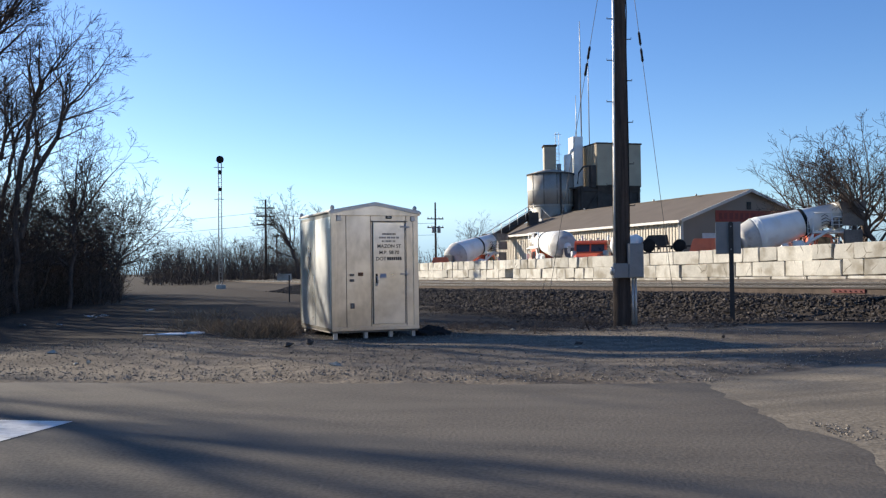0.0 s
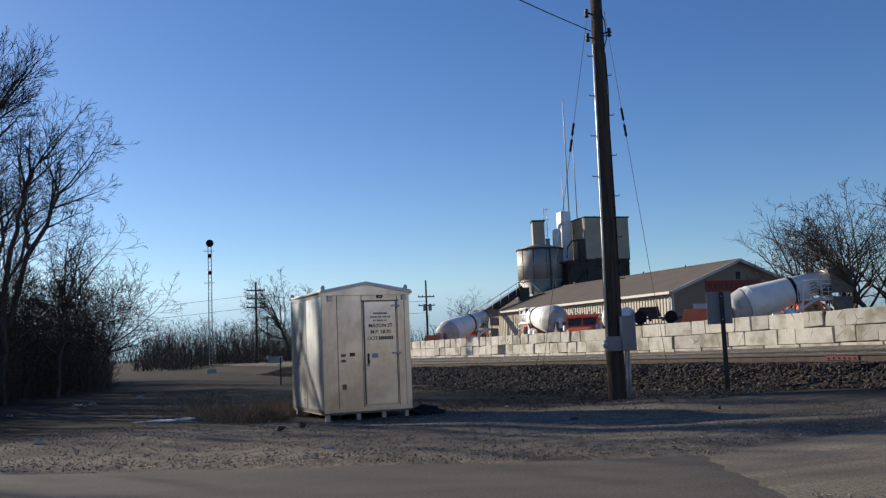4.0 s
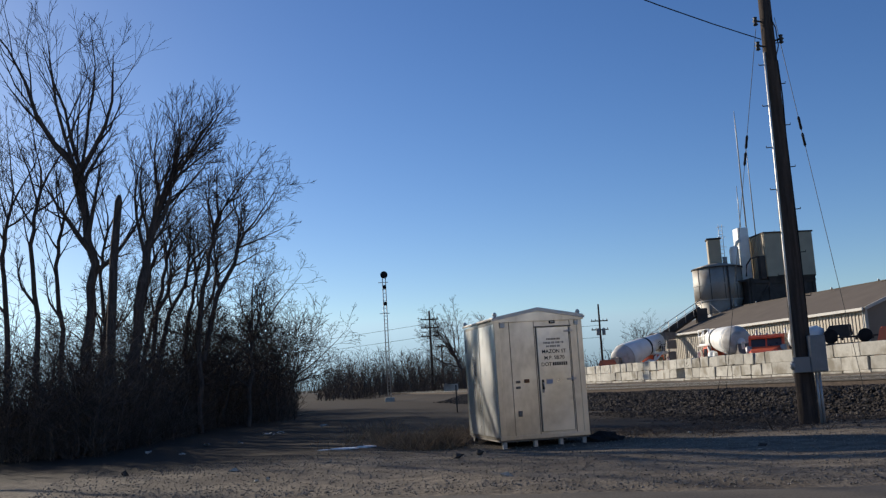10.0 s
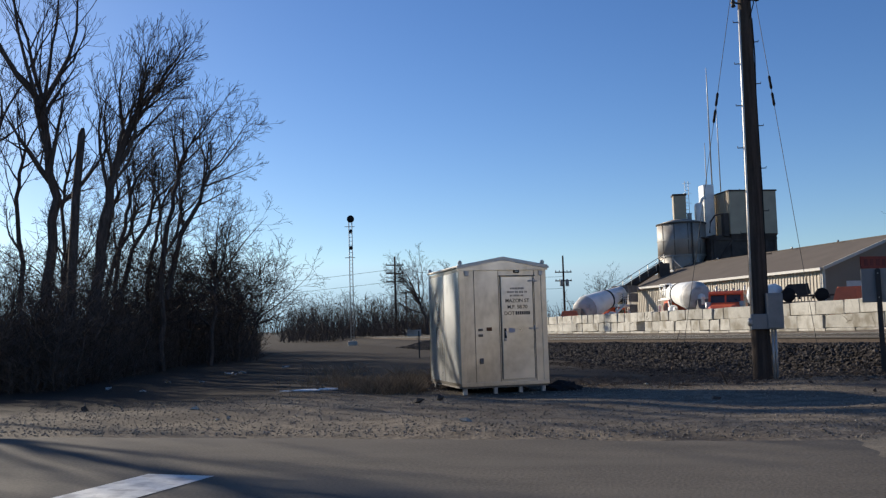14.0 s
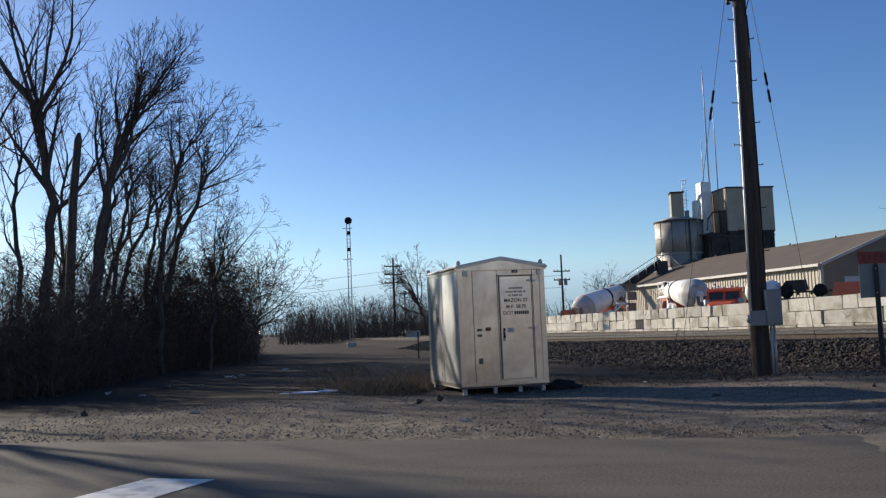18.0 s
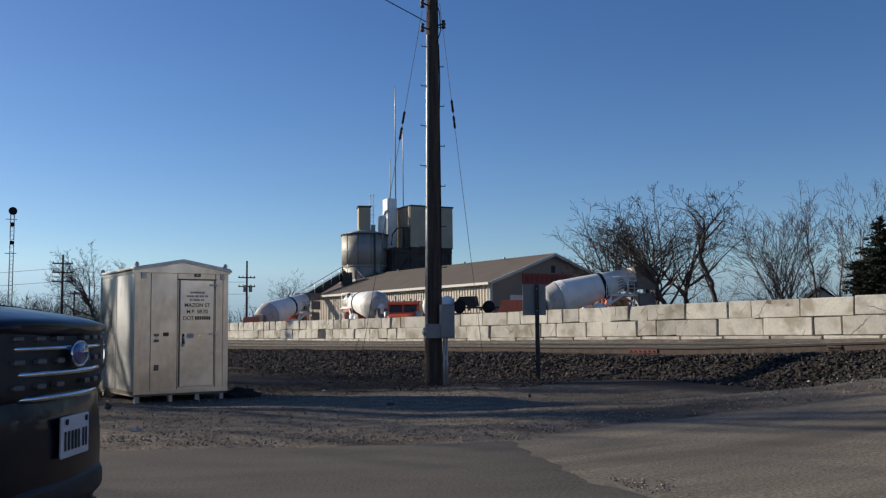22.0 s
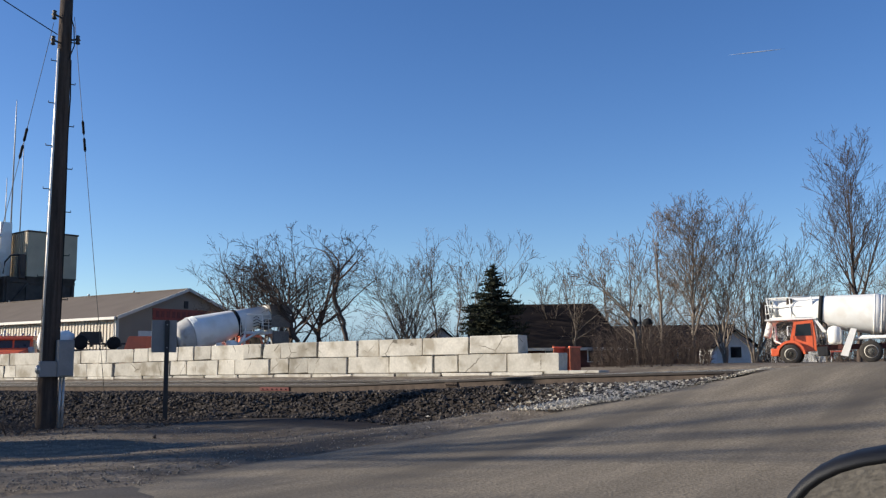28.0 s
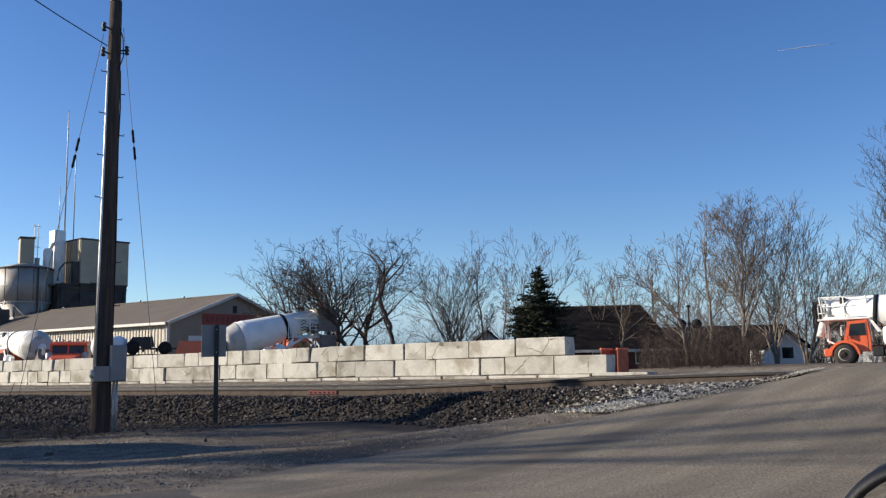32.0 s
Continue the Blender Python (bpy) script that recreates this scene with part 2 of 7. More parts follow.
M_BLACK = mat("black_rubber", (0.022, 0.022, 0.023), 0.85, var=0.2, bump=0.2)
M_TYRE = mat("dusty_tyre", (0.055, 0.05, 0.045), 0.9, var=0.25, bump=0.3)
M_RISER = mat("bright_riser_metal", (0.72, 0.69, 0.63), 0.4, metal=0.4, var=0.15, scale=6, bump=0.03)
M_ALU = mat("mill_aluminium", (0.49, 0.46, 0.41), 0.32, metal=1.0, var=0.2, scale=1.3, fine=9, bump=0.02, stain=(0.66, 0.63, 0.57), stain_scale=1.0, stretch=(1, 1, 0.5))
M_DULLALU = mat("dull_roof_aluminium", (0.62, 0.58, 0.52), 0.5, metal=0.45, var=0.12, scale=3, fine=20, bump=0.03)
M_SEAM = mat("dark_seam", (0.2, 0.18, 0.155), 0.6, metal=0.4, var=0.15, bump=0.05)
# sunlit side: paler base, trees' shadows and reflections put into the colour
M_ALUSIDE = mat("sunlit_aluminium_tree_streaks", (0.92, 0.92, 0.89), 0.3, metal=0.84, var=0.08, scale=1.6, fine=16, bump=0.02, stain=(0.5, 0.5, 0.48), stain_scale=1.1, stretch=(1, 1, 0.3))


M_ALUDOOR = mat("brushed_aluminium_door", (0.54, 0.52, 0.48), 0.32, metal=1.0, var=0.14, scale=1.4, fine=9, bump=0.02, stain=(0.74, 0.7, 0.63), stain_scale=1.2)


def buckle(m, scale, strength):
    """Thin sheet metal is never flat: slow vertical waves in the surface."""
    nt = m.node_tree
    N, L = nt.nodes.new, nt.links.new
    b = nt.nodes["Principled BSDF"]
    co, mp, nz, bp = N("ShaderNodeTexCoord"), N("ShaderNodeMapping"), N("ShaderNodeTexNoise"), N("ShaderNodeBump")
    mp.inputs["Scale"].default_value = (1, 1, 0.22)
    nz.inputs["Scale"].default_value, nz.inputs["Detail"].default_value = scale, 2
    bp.inputs["Strength"].default_value, bp.inputs["Distance"].default_value = strength, 0.05
    L(co.outputs["Object"], mp.inputs[0]), L(mp.outputs[0], nz.inputs[0]), L(nz.outputs[0], bp.inputs["Height"])
    old = b.inputs["Normal"].links[0].from_node
    L(bp.outputs[0], old.inputs["Normal"])


buckle(M_ALUSIDE, 1.3, 0.5)
buckle(M_ALU, 0.9, 0.7)
buckle(M_ALUDOOR, 1.2, 0.3)
M_TAN = mat("tan_ribbed_metal", (0.5, 0.435, 0.335), 0.6, var=0.08, scale=1, fine=20, bump=0.05)
M_TRIM = mat("pale_trim", (0.6, 0.57, 0.5), 0.6, var=0.08, bump=0.05)
M_ROOF = mat("brown_roof_sheet", (0.15, 0.126, 0.105), 0.86, var=0.12, scale=0.5, fine=15, bump=0.05)
M_REDPAINT = mat("faded_red_lettering", (0.3, 0.065, 0.045), 0.7, var=0.2, bump=0.05)
M_SILO = mat("weathered_silo_steel", (0.34, 0.325, 0.295), 0.6, metal=0.3, var=0.16, scale=0.8, fine=20, bump=0.05, stain=(0.3, 0.25, 0.2), stain_scale=0.5, stretch=(1, 1, 0.3))
M_BIN = mat("plant_cladding", (0.42, 0.345, 0.235), 0.65, var=0.12, scale=0.7, fine=20, bump=0.05)
M_BINDARK = mat("dusty_dark_steel", (0.085, 0.07, 0.06), 0.85, var=0.3, scale=1, fine=20, bump=0.1)
M_WHITE = mat("white_drum_paint", (0.86, 0.85, 0.8), 0.45, var=0.06, scale=1.5, fine=20, bump=0.02, stain=(0.78, 0.75, 0.68), stain_scale=1.2)
M_DRUMGREY = mat("worn_drum_grey", (0.5, 0.48, 0.44), 0.6, var=0.15, scale=1.5, fine=20, bump=0.03, stain=(0.36, 0.33, 0.29), stain_scale=1.5)
M_ORANGE = mat("orange_truck_paint", (0.76, 0.135, 0.045), 0.4, var=0.1, scale=2, fine=20, bump=0.02, coat=0.3)
M_ORANGEPL = mat("orange_plastic", (0.8, 0.19, 0.09), 0.6, var=0.1, scale=2, fine=20, bump=0.02)
M_MACHGREY = mat("dusty_machine_grey", (0.2, 0.178, 0.155), 0.85, var=0.3, scale=1.5, fine=20, bump=0.1)
M_BARK = mat("dark_bark", (0.095, 0.074, 0.062), 0.95, var=0.35, scale=5, fine=30, bump=0.7, stretch=(3, 3, 0.6))
M_BARK2 = mat("grey_bark", (0.19, 0.16, 0.13), 0.95, var=0.3, scale=5, fine=30, bump=0.6, stretch=(3, 3, 0.6))
M_TWIG = mat("dark_twigs", (0.07, 0.053, 0.044), 0.95, var=0.3, bump=0, island=0.25)
M_TWIG2 = mat("tan_twigs", (0.15, 0.118, 0.094), 0.95, var=0.3, bump=0, island=0.3)
M_BRUSH = mat("brown_brush", (0.108, 0.083, 0.066), 0.98, var=0.35, bump=0, island=0.4)
M_FIR = mat("fir_needles", (0.036, 0.04, 0.026), 0.9, var=0.35, bump=0, island=0.4)
M_STRAW = mat("dry_grass", (0.23, 0.165, 0.105), 0.95, var=0.3, bump=0, island=0.35)
M_DKROOF = mat("dark_shingles", (0.02, 0.016, 0.015), 0.9, var=0.25, scale=2, fine=30, bump=0.4)
M_BRICKRED = mat("brown_house_wall", (0.14, 0.065, 0.05), 0.9, var=0.25, scale=2, fine=20, bump=0.3)
M_WHITEWALL = mat("white_siding", (0.72, 0.71, 0.68), 0.8, var=0.08, bump=0.1)
M_GLASS = clear_glass("dark_glass", (0.012, 0.014, 0.016), 0.04, 1.0)
M_TRUCKGLASS = mat("dusty_windscreen", (0.045, 0.045, 0.048), 0.3, var=0.2, bump=0)


def ground_material():
    """Gravel yard, dark dirt that also carries the thicket's shade, dusty fields further out: masks follow the plan."""
    m = mat("ground_mixed", (0.205, 0.17, 0.128), 0.95, var=0.4, scale=3.2, fine=24, bump=0.9, grain=0.85, stain=(0.11, 0.09, 0.07), stain_scale=0.28)
    nt = m.node_tree
    N, L = nt.nodes.new, nt.links.new
    b = nt.nodes["Principled BSDF"]
    src = b.inputs["Base Color"].links[0].from_socket
    at = N("ShaderNodeAttribute")
    at.attribute_name = "kind"
    sep = N("ShaderNodeSeparateColor")
    L(at.outputs["Color"], sep.inputs[0])
    nz = N("ShaderNodeTexNoise")
    nz.inputs["Scale"].default_value, nz.inputs["Detail"].default_value = 1.5, 8
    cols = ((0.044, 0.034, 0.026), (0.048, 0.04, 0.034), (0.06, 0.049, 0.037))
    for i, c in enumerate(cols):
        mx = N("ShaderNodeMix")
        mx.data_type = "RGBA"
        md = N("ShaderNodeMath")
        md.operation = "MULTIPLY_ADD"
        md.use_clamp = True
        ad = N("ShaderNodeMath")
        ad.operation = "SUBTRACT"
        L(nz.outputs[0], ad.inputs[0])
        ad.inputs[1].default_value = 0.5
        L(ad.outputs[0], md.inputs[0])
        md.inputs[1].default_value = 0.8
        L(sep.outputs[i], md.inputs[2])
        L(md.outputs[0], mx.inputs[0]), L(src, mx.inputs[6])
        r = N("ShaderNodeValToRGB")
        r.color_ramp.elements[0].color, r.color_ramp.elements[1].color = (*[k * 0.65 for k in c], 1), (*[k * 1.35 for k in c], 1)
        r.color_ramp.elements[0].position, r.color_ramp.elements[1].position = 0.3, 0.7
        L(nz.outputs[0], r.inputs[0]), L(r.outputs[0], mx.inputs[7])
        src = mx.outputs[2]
    L(src, b.inputs["Base Color"])
    b.inputs["Specular IOR Level"].default_value = 0.08
    return m


# dusty stone and dead wood have next to no gloss
for dull in (M_BALLAST, M_CLOD, M_GRAVEL, M_WHITEROCK, M_BRUSH, M_TWIG, M_TWIG2, M_BARK, M_BARK2, M_TIE, M_STRAW):
    dull.node_tree.nodes["Principled BSDF"].inputs["Specular IOR Level"].default_value = 0.12


# ---- mesh tools ----
class MB:
    """Collects faces for one mesh."""

    def __init__(self):
        self.v, self.f, self.s = [], [], []

    def add(self, verts, faces, smooth=False):
        o = len(self.v)
        self.v.extend(tuple(p) for p in verts)
        self.f.extend(tuple(i + o for i in q) for q in faces)
        self.s.extend([smooth] * len(faces))
        return self

    def box(self, x0, x1, y0, y1, z0, z1, c=0.0, m=None):
        """A box with chamfered edges of width c."""
        if c <= 0:
            vs = [(x, y, z) for z in (z0, z1) for y in (y0, y1) for x in (x0, x1)]
            fs = [(0, 2, 3, 1), (4, 5, 7, 6), (0, 1, 5, 4), (2, 6, 7, 3), (0, 4, 6, 2), (1, 3, 7, 5)]
        else:
            bm = bmesh.new()
            bmesh.ops.create_cube(bm, size=1)
            for p in bm.verts:
                p.co = ((x0 + x1) / 2 + p.co.x * (x1 - x0), (y0 + y1) / 2 + p.co.y * (y1 - y0), (z0 + z1) / 2 + p.co.z * (z1 - z0))
            bmesh.ops.bevel(bm, geom=bm.edges[:], offset=c, segments=1, affect="EDGES")
            bm.verts.index_update()
            vs, fs = [p.co.copy() for p in bm.verts], [[p.index for p in f.verts] for f in bm.faces]
            bm.free()
        if m is not None:
            vs = [m @ Vector(p) for p in vs]
        return self.add(vs, fs)

    def tube(self, pts, radii, n=8, caps=True, smooth=True):
        """A tapered tube along points."""
        pts = [Vector(p) for p in pts]
        if not hasattr(radii, "__len__"):
            radii = [radii] * len(pts)
        vs = []
        for i, p in enumerate(pts):
            d = (pts[min(i + 1, len(pts) - 1)] - pts[max(i - 1, 0)]).normalized()
            a = d.cross(Vector((0, 0, 1)) if abs(d.z) < 0.95 else Vector((1, 0, 0))).normalized()
            b = d.cross(a)
            for k in range(n):
                t = 2 * math.pi * k / n
                vs.append(p + (a * math.cos(t) + b * math.sin(t)) * radii[i])
        fs = [(i * n + k, i * n + (k + 1) % n, (i + 1) * n + (k + 1) % n, (i + 1) * n + k) for i in range(len(pts) - 1) for k in range(n)]
        self.add(vs, fs, smooth)
        if caps:
            o = len(self.v) - len(vs)
            self.f += [tuple(o + k for k in range(n))[::-1], tuple(o + (len(pts) - 1) * n + k for k in range(n))]
            self.s += [False, False]
        return self

    def prism(self, outline, y0, y1, axis="y"):
        """An outline of (a, b) pairs drawn out along an axis."""
        n = len(outline)
        put = {"y": lambda a, b, t: (a, t, b), "x": lambda a, b, t: (t, a, b), "z": lambda a, b, t: (a, b, t)}[axis]
        vs = [put(a, b, y0) for a, b in outline] + [put(a, b, y1) for a, b in outline]
        fs = [(i, (i + 1) % n, n + (i + 1) % n, n + i) for i in range(n)] + [tuple(range(n))[::-1], tuple(range(n, 2 * n))]
        return self.add(vs, fs)

    def lathe(self, prof, n=24, m=None, smooth=True):
        """A profile of (radius, height) turned round z."""
        vs = [(r * math.cos(2 * math.pi * k / n), r * math.sin(2 * math.pi * k / n), z) for r, z in prof for k in range(n)]
        if m is not None:
            vs = [m @ Vector(p) for p in vs]
        fs = [(i * n + k, i * n + (k + 1) % n, (i + 1) * n + (k + 1) % n, (i + 1) * n + k) for i in range(len(prof) - 1) for k in range(n)]
        self.add(vs, fs, smooth)
        o = len(self.v) - len(vs)
        for i, rev in ((0, True), (len(prof) - 1, False)):
            if prof[i][0] > 1e-4:
                q = tuple(o + i * n + k for k in range(n))
                self.f.append(q[::-1] if rev else q)
                self.s.append(False)
        return self

    def mesh(self, name, material):
        me = bpy.data.meshes.new(name)
        me.from_pydata(self.v, [], self.f)
        me.polygons.foreach_set("use_smooth", self.s)
        me.materials.append(material)
        bm = bmesh.new()
        bm.from_mesh(me)
        bmesh.ops.recalc_face_normals(bm, faces=bm.faces)
        bm.to_mesh(me)
        bm.free()
        me.update()
        return me


def part(name, mb, material, parent=None, label="", m=None):
    ob = new(name, mb.mesh(name, material))
    if parent is not None:
        ob.parent = parent
    if m is not None:
        ob.matrix_basis = m
    if label:
        tagged(ob, label)
    return ob


def thing(name, m, label, category, group="", kind=""):
    ob = new(name)
    ob.empty_display_size = 0.2
    ob.matrix_basis = m
    return tagged(ob, label, category, group, kind)


def gz(x, y):
    """Ground height at a world place."""
    return float(land(-SU * x + CU * y, CU * x + SU * y))


def raw_mesh(name, verts, faces, material, smooth=False):
    me = bpy.data.meshes.new(name)
    verts, faces = np.asarray(verts, np.float32), np.asarray(faces, np.int32)
    k = faces.shape[1]
    me.vertices.add(len(verts)), me.loops.add(faces.size), me.polygons.add(len(faces))
    me.vertices.foreach_set("co", verts.ravel())
    me.loops.foreach_set("vertex_index", faces.ravel())
    me.polygons.foreach_set("loop_start", np.arange(0, faces.size, k, dtype=np.int32))
    me.polygons.foreach_set("use_smooth", np.full(len(faces), smooth))
    me.materials.append(material)
    me.update(calc_edges=True)
    return me


def rocks_mesh(name, xyz, size, material, rng, flat=0.65):
    """Many small angular stones in one mesh."""
    oct_v = np.array([(1, 0, 0), (0, 1, 0), (-1, 0, 0), (0, -1, 0), (0, 0, 1), (0, 0, -1)], float)
    oct_f = np.array([(0, 1, 4), (1, 2, 4), (2, 3, 4), (3, 0, 4), (1, 0, 5), (2, 1, 5), (3, 2, 5), (0, 3, 5)])
    n = len(xyz)
    v = oct_v[None] * (0.6 + 0.8 * rng.random((n, 6, 1)))
    v = v * (size[:, None, None] * (0.7 + 0.6 * rng.random((n, 1, 3))) * np.array([1, 1, flat]))
    a = rng.random(n) * 6.283
    c, s = np.cos(a)[:, None], np.sin(a)[:, None]
    tilt = (rng.random(n) - 0.5)[:, None]
    x, y, z = v[..., 0] * c - v[..., 1] * s, v[..., 0] * s + v[..., 1] * c, v[..., 2]
    z, x = z + x * tilt, x - z * tilt
    v = np.stack([x, y, z], -1) + xyz[:, None]
    f = oct_f[None] + (np.arange(n) * 6)[:, None, None]
    return raw_mesh(name, v.reshape(-1, 3), f.reshape(-1, 3), material)


def sticks_mesh(name, a, b, ra, rb, material):
    """Tapered three-sided sticks from points a to points b, as arrays."""
    a, b, ra, rb = np.asarray(a), np.asarray(b), np.asarray(ra), np.asarray(rb)
    d = b - a
    d = d / np.maximum(np.linalg.norm(d, axis=1, keepdims=True), 1e-6)
    h = np.where(np.abs(d[:, 2:3]) < 0.9, np.array([[0, 0, 1.0]]), np.array([[1.0, 0, 0]]))
    e = np.cross(d, h)
    e /= np.maximum(np.linalg.norm(e, axis=1, keepdims=True), 1e-6)
    g = np.cross(d, e)
    ring = [e * math.cos(t) + g * math.sin(t) for t in (0, 2.0944, 4.1888)]
    v = np.stack([a + r * ra[:, None] for r in ring] + [b + r * rb[:, None] for r in ring], 1)
    f = np.array([(0, 1, 4, 3), (1, 2, 5, 4), (2, 0, 3, 5)])[None] + (np.arange(len(a)) * 6)[:, None, None]
    return raw_mesh(name, v.reshape(-1, 3), f.reshape(-1, 4), material)


def text_mesh(body, size, material, name="lettering"):
    cu = bpy.data.curves.new(name, "FONT")
    cu.body, cu.size, cu.align_x, cu.extrude, cu.offset = body, size, "CENTER", 0.002, size * 0.012
    ob = bpy.data.objects.new(name, cu)
    scene.collection.objects.link(ob)
    me = bpy.data.meshes.new_from_object(ob.evaluated_get(bpy.context.evaluated_depsgraph_get()))
    bpy.data.objects.remove(ob)
    me.materials.clear()
    me.materials.append(material)
    return me

# ---- ground: one sheet to the horizon ----
def lines(dense0, dense1, step, reach):
    mid = np.arange(dense0, dense1 + 1e-6, step)
    k = 1.16 ** np.arange(1, 200) * step
    up = dense1 + np.cumsum(k)
    dn = dense0 - np.cumsum(k)
    return np.concatenate([dn[dn > -reach][::-1], mid, up[up < reach]])


def wobble(u, v):
    return noise.noise((u * 0.35, v * 0.35, 0)) * 0.05 + noise.noise((u * 1.3, v * 1.3, 5)) * 0.02


def build_ground():
    us, vs = lines(-12, 40, 0.4, 2600), lines(-6, 27, 0.3, 2600)
    U, V = np.meshgrid(us, vs, indexing="ij")
    Z = land(U, V)
    rng = np.random.default_rng(3)
    X0, Y0 = -SU * U + CU * V, CU * U + SU * V
    near = 1 - sstep(30, 90, np.hypot(U, V))
    wob = np.array([[wobble(u, v) for v in vs] for u in us])
    onroad = (U > -5.5) & (U < road_edge(V) + 0.3) & (V < 70)
    onroad |= (X0 < 3.2) & (Y0 < 10.2 - 0.13 * X0) & (Y0 > 0.5) & (X0 > -170)
    Z = Z + wob * near * np.where(onroad, 0.0, 1.0) - np.where(onroad, 0.03, 0.0)
    X, Y = -SU * U + CU * V, CU * U + SU * V
    nu, nv = U.shape
    idx = np.arange(nu * nv).reshape(nu, nv)
    f = np.stack([idx[:-1, :-1], idx[1:, :-1], idx[1:, 1:], idx[:-1, 1:]], -1).reshape(-1, 4)
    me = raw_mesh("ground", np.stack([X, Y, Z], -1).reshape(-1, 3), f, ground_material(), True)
    # red: litter and dirt with tree shade coloured in, green: stony track bed, blue: dry grass and weeds
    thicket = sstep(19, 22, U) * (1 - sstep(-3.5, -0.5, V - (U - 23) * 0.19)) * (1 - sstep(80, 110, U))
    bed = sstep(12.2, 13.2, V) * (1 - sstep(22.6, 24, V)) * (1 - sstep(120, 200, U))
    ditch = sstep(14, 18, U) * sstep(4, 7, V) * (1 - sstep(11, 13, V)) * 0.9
    # dirt drive, coloured darker to hold the shade of the trees
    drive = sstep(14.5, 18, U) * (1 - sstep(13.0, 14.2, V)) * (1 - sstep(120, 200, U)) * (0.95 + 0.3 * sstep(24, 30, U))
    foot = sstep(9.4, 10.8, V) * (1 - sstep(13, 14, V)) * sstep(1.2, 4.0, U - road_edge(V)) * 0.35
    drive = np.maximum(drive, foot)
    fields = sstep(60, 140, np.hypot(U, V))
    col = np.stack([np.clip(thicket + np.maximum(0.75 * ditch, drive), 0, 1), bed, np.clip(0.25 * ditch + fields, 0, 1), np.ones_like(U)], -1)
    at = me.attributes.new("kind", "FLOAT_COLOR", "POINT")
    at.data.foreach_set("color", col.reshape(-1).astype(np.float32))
    return tagged(new("ground", me), "grey gravel and dirt ground with dry weeds and litter", "ground", kind="structure")


build_ground()


def drape(name, rows, lift, material, label, category):
    """A sheet between pairs of plan points, laid over the ground."""
    n = 24
    vs, fs = [], []
    for (u0, v0), (u1, v1) in rows:
        for k in range(n + 1):
            t = k / n
            u, v = u0 + (u1 - u0) * t, v0 + (v1 - v0) * t
            edge = 0.025 if k in (0, n) else 0.0
            vs.append((*W(u, v), float(land(u, v)) + lift - edge))
    for i in range(len(rows) - 1):
        for k in range(n):
            a = i * (n + 1) + k
            fs.append((a, a + 1, a + n + 2, a + n + 1))
    return tagged(new(name, raw_mesh(name, vs, fs, material, True)), label, category, kind="structure")


rng_edge = random.Random(5)
vv = [-90, -60, -40, -25, -15, -8, -4] + [x * 0.5 for x in range(-6, 48)] + [25, 27, 30, 35, 42, 50, 60, 70]
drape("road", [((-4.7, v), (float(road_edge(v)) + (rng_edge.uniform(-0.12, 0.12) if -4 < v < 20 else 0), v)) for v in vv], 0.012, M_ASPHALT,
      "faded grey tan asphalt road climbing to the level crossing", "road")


def build_side_road():
    """Newer asphalt whose edges are worn into shallow bites."""
    xs = [-170 + i * 4.0 for i in range(38)] + [-18 + i * 0.3 for i in range(70)]
    n = 30
    vs, fs = [], []
    for x in xs:
        worn = noise.noise((x * 0.8, 0, 7)) * 0.16 + noise.noise((x * 3.1, 0, 3)) * 0.09
        far = min(9.75 - 0.13 * x if x > -12 else 11.4, 9.9 - 0.13 * x) + worn
        near = 1.4 if x < 0 else 1.4 + 0.55 * x
        for k in range(n + 1):
            y = near + (far - near) * k / n
            end = sstep(0.0, 2.7, x) * (noise.noise((y * 0.9, 0, 11)) * 0.22 + noise.noise((y * 3.3, 0, 13)) * 0.1)
            rim = 0.022 if k in (0, n) or x > 2.6 else 0.0
            vs.append((x + end, y, gz(x + end, y) + 0.024 - rim))
    for i in range(len(xs) - 1):
        for k in range(n):
            p = i * (n + 1) + k
            fs.append((p, p + n + 1, p + n + 2, p + 1))
    me = raw_mesh("side_road", vs, fs, M_ASPHALT2, True)
    tagged(new("side_road", me), "darker newer asphalt side road joining at the junction", "road", kind="structure")


build_side_road()


def stop_bar():
    (x0, y0), (x1, y1) = (-3.62, 7.55), (-2.98, 7.42)
    dx, dy = -0.30, -1.42
    k = 2.3
    pts = [(x0, y0), (x1, y1), (x1 + dx * k, y1 + dy * k), (x0 + dx * k, y0 + dy * k)]
    n = 10
    vs, fs = [], []
    for i in range(n + 1):
        t = i / n
        for a, b in ((pts[0], pts[3]), (pts[1], pts[2])):
            x, y = a[0] + (b[0] - a[0]) * t, a[1] + (b[1] - a[1]) * t
            vs.append((x, y, gz(x, y) + 0.029))
    for i in range(n):
        fs.append((2 * i, 2 * i + 1, 2 * i + 3, 2 * i + 2))
    tagged(new("stop_line", raw_mesh("stop_line", vs, fs, M_PAINT)), "worn white painted stop line across the side road", "road marking", kind="structure")


stop_bar()


def centre_dash():
    vs, fs = [], []
    for j, (v0, v1) in enumerate(((11.5, 12.6), (27, 30))):
        for i, (u, v) in enumerate(((-0.9, v0), (-0.75, v0), (-0.75, v1), (-0.9, v1))):
            vs.append((*W(u, v), float(land(u, v)) + 0.02))
        fs.append(tuple(range(j * 4, j * 4 + 4)))
    tagged(new("road_marking", raw_mesh("road_marking", vs, fs, M_PAINT)), "short white painted dashes on the road past the tracks", "road marking", kind="structure")


centre_dash()


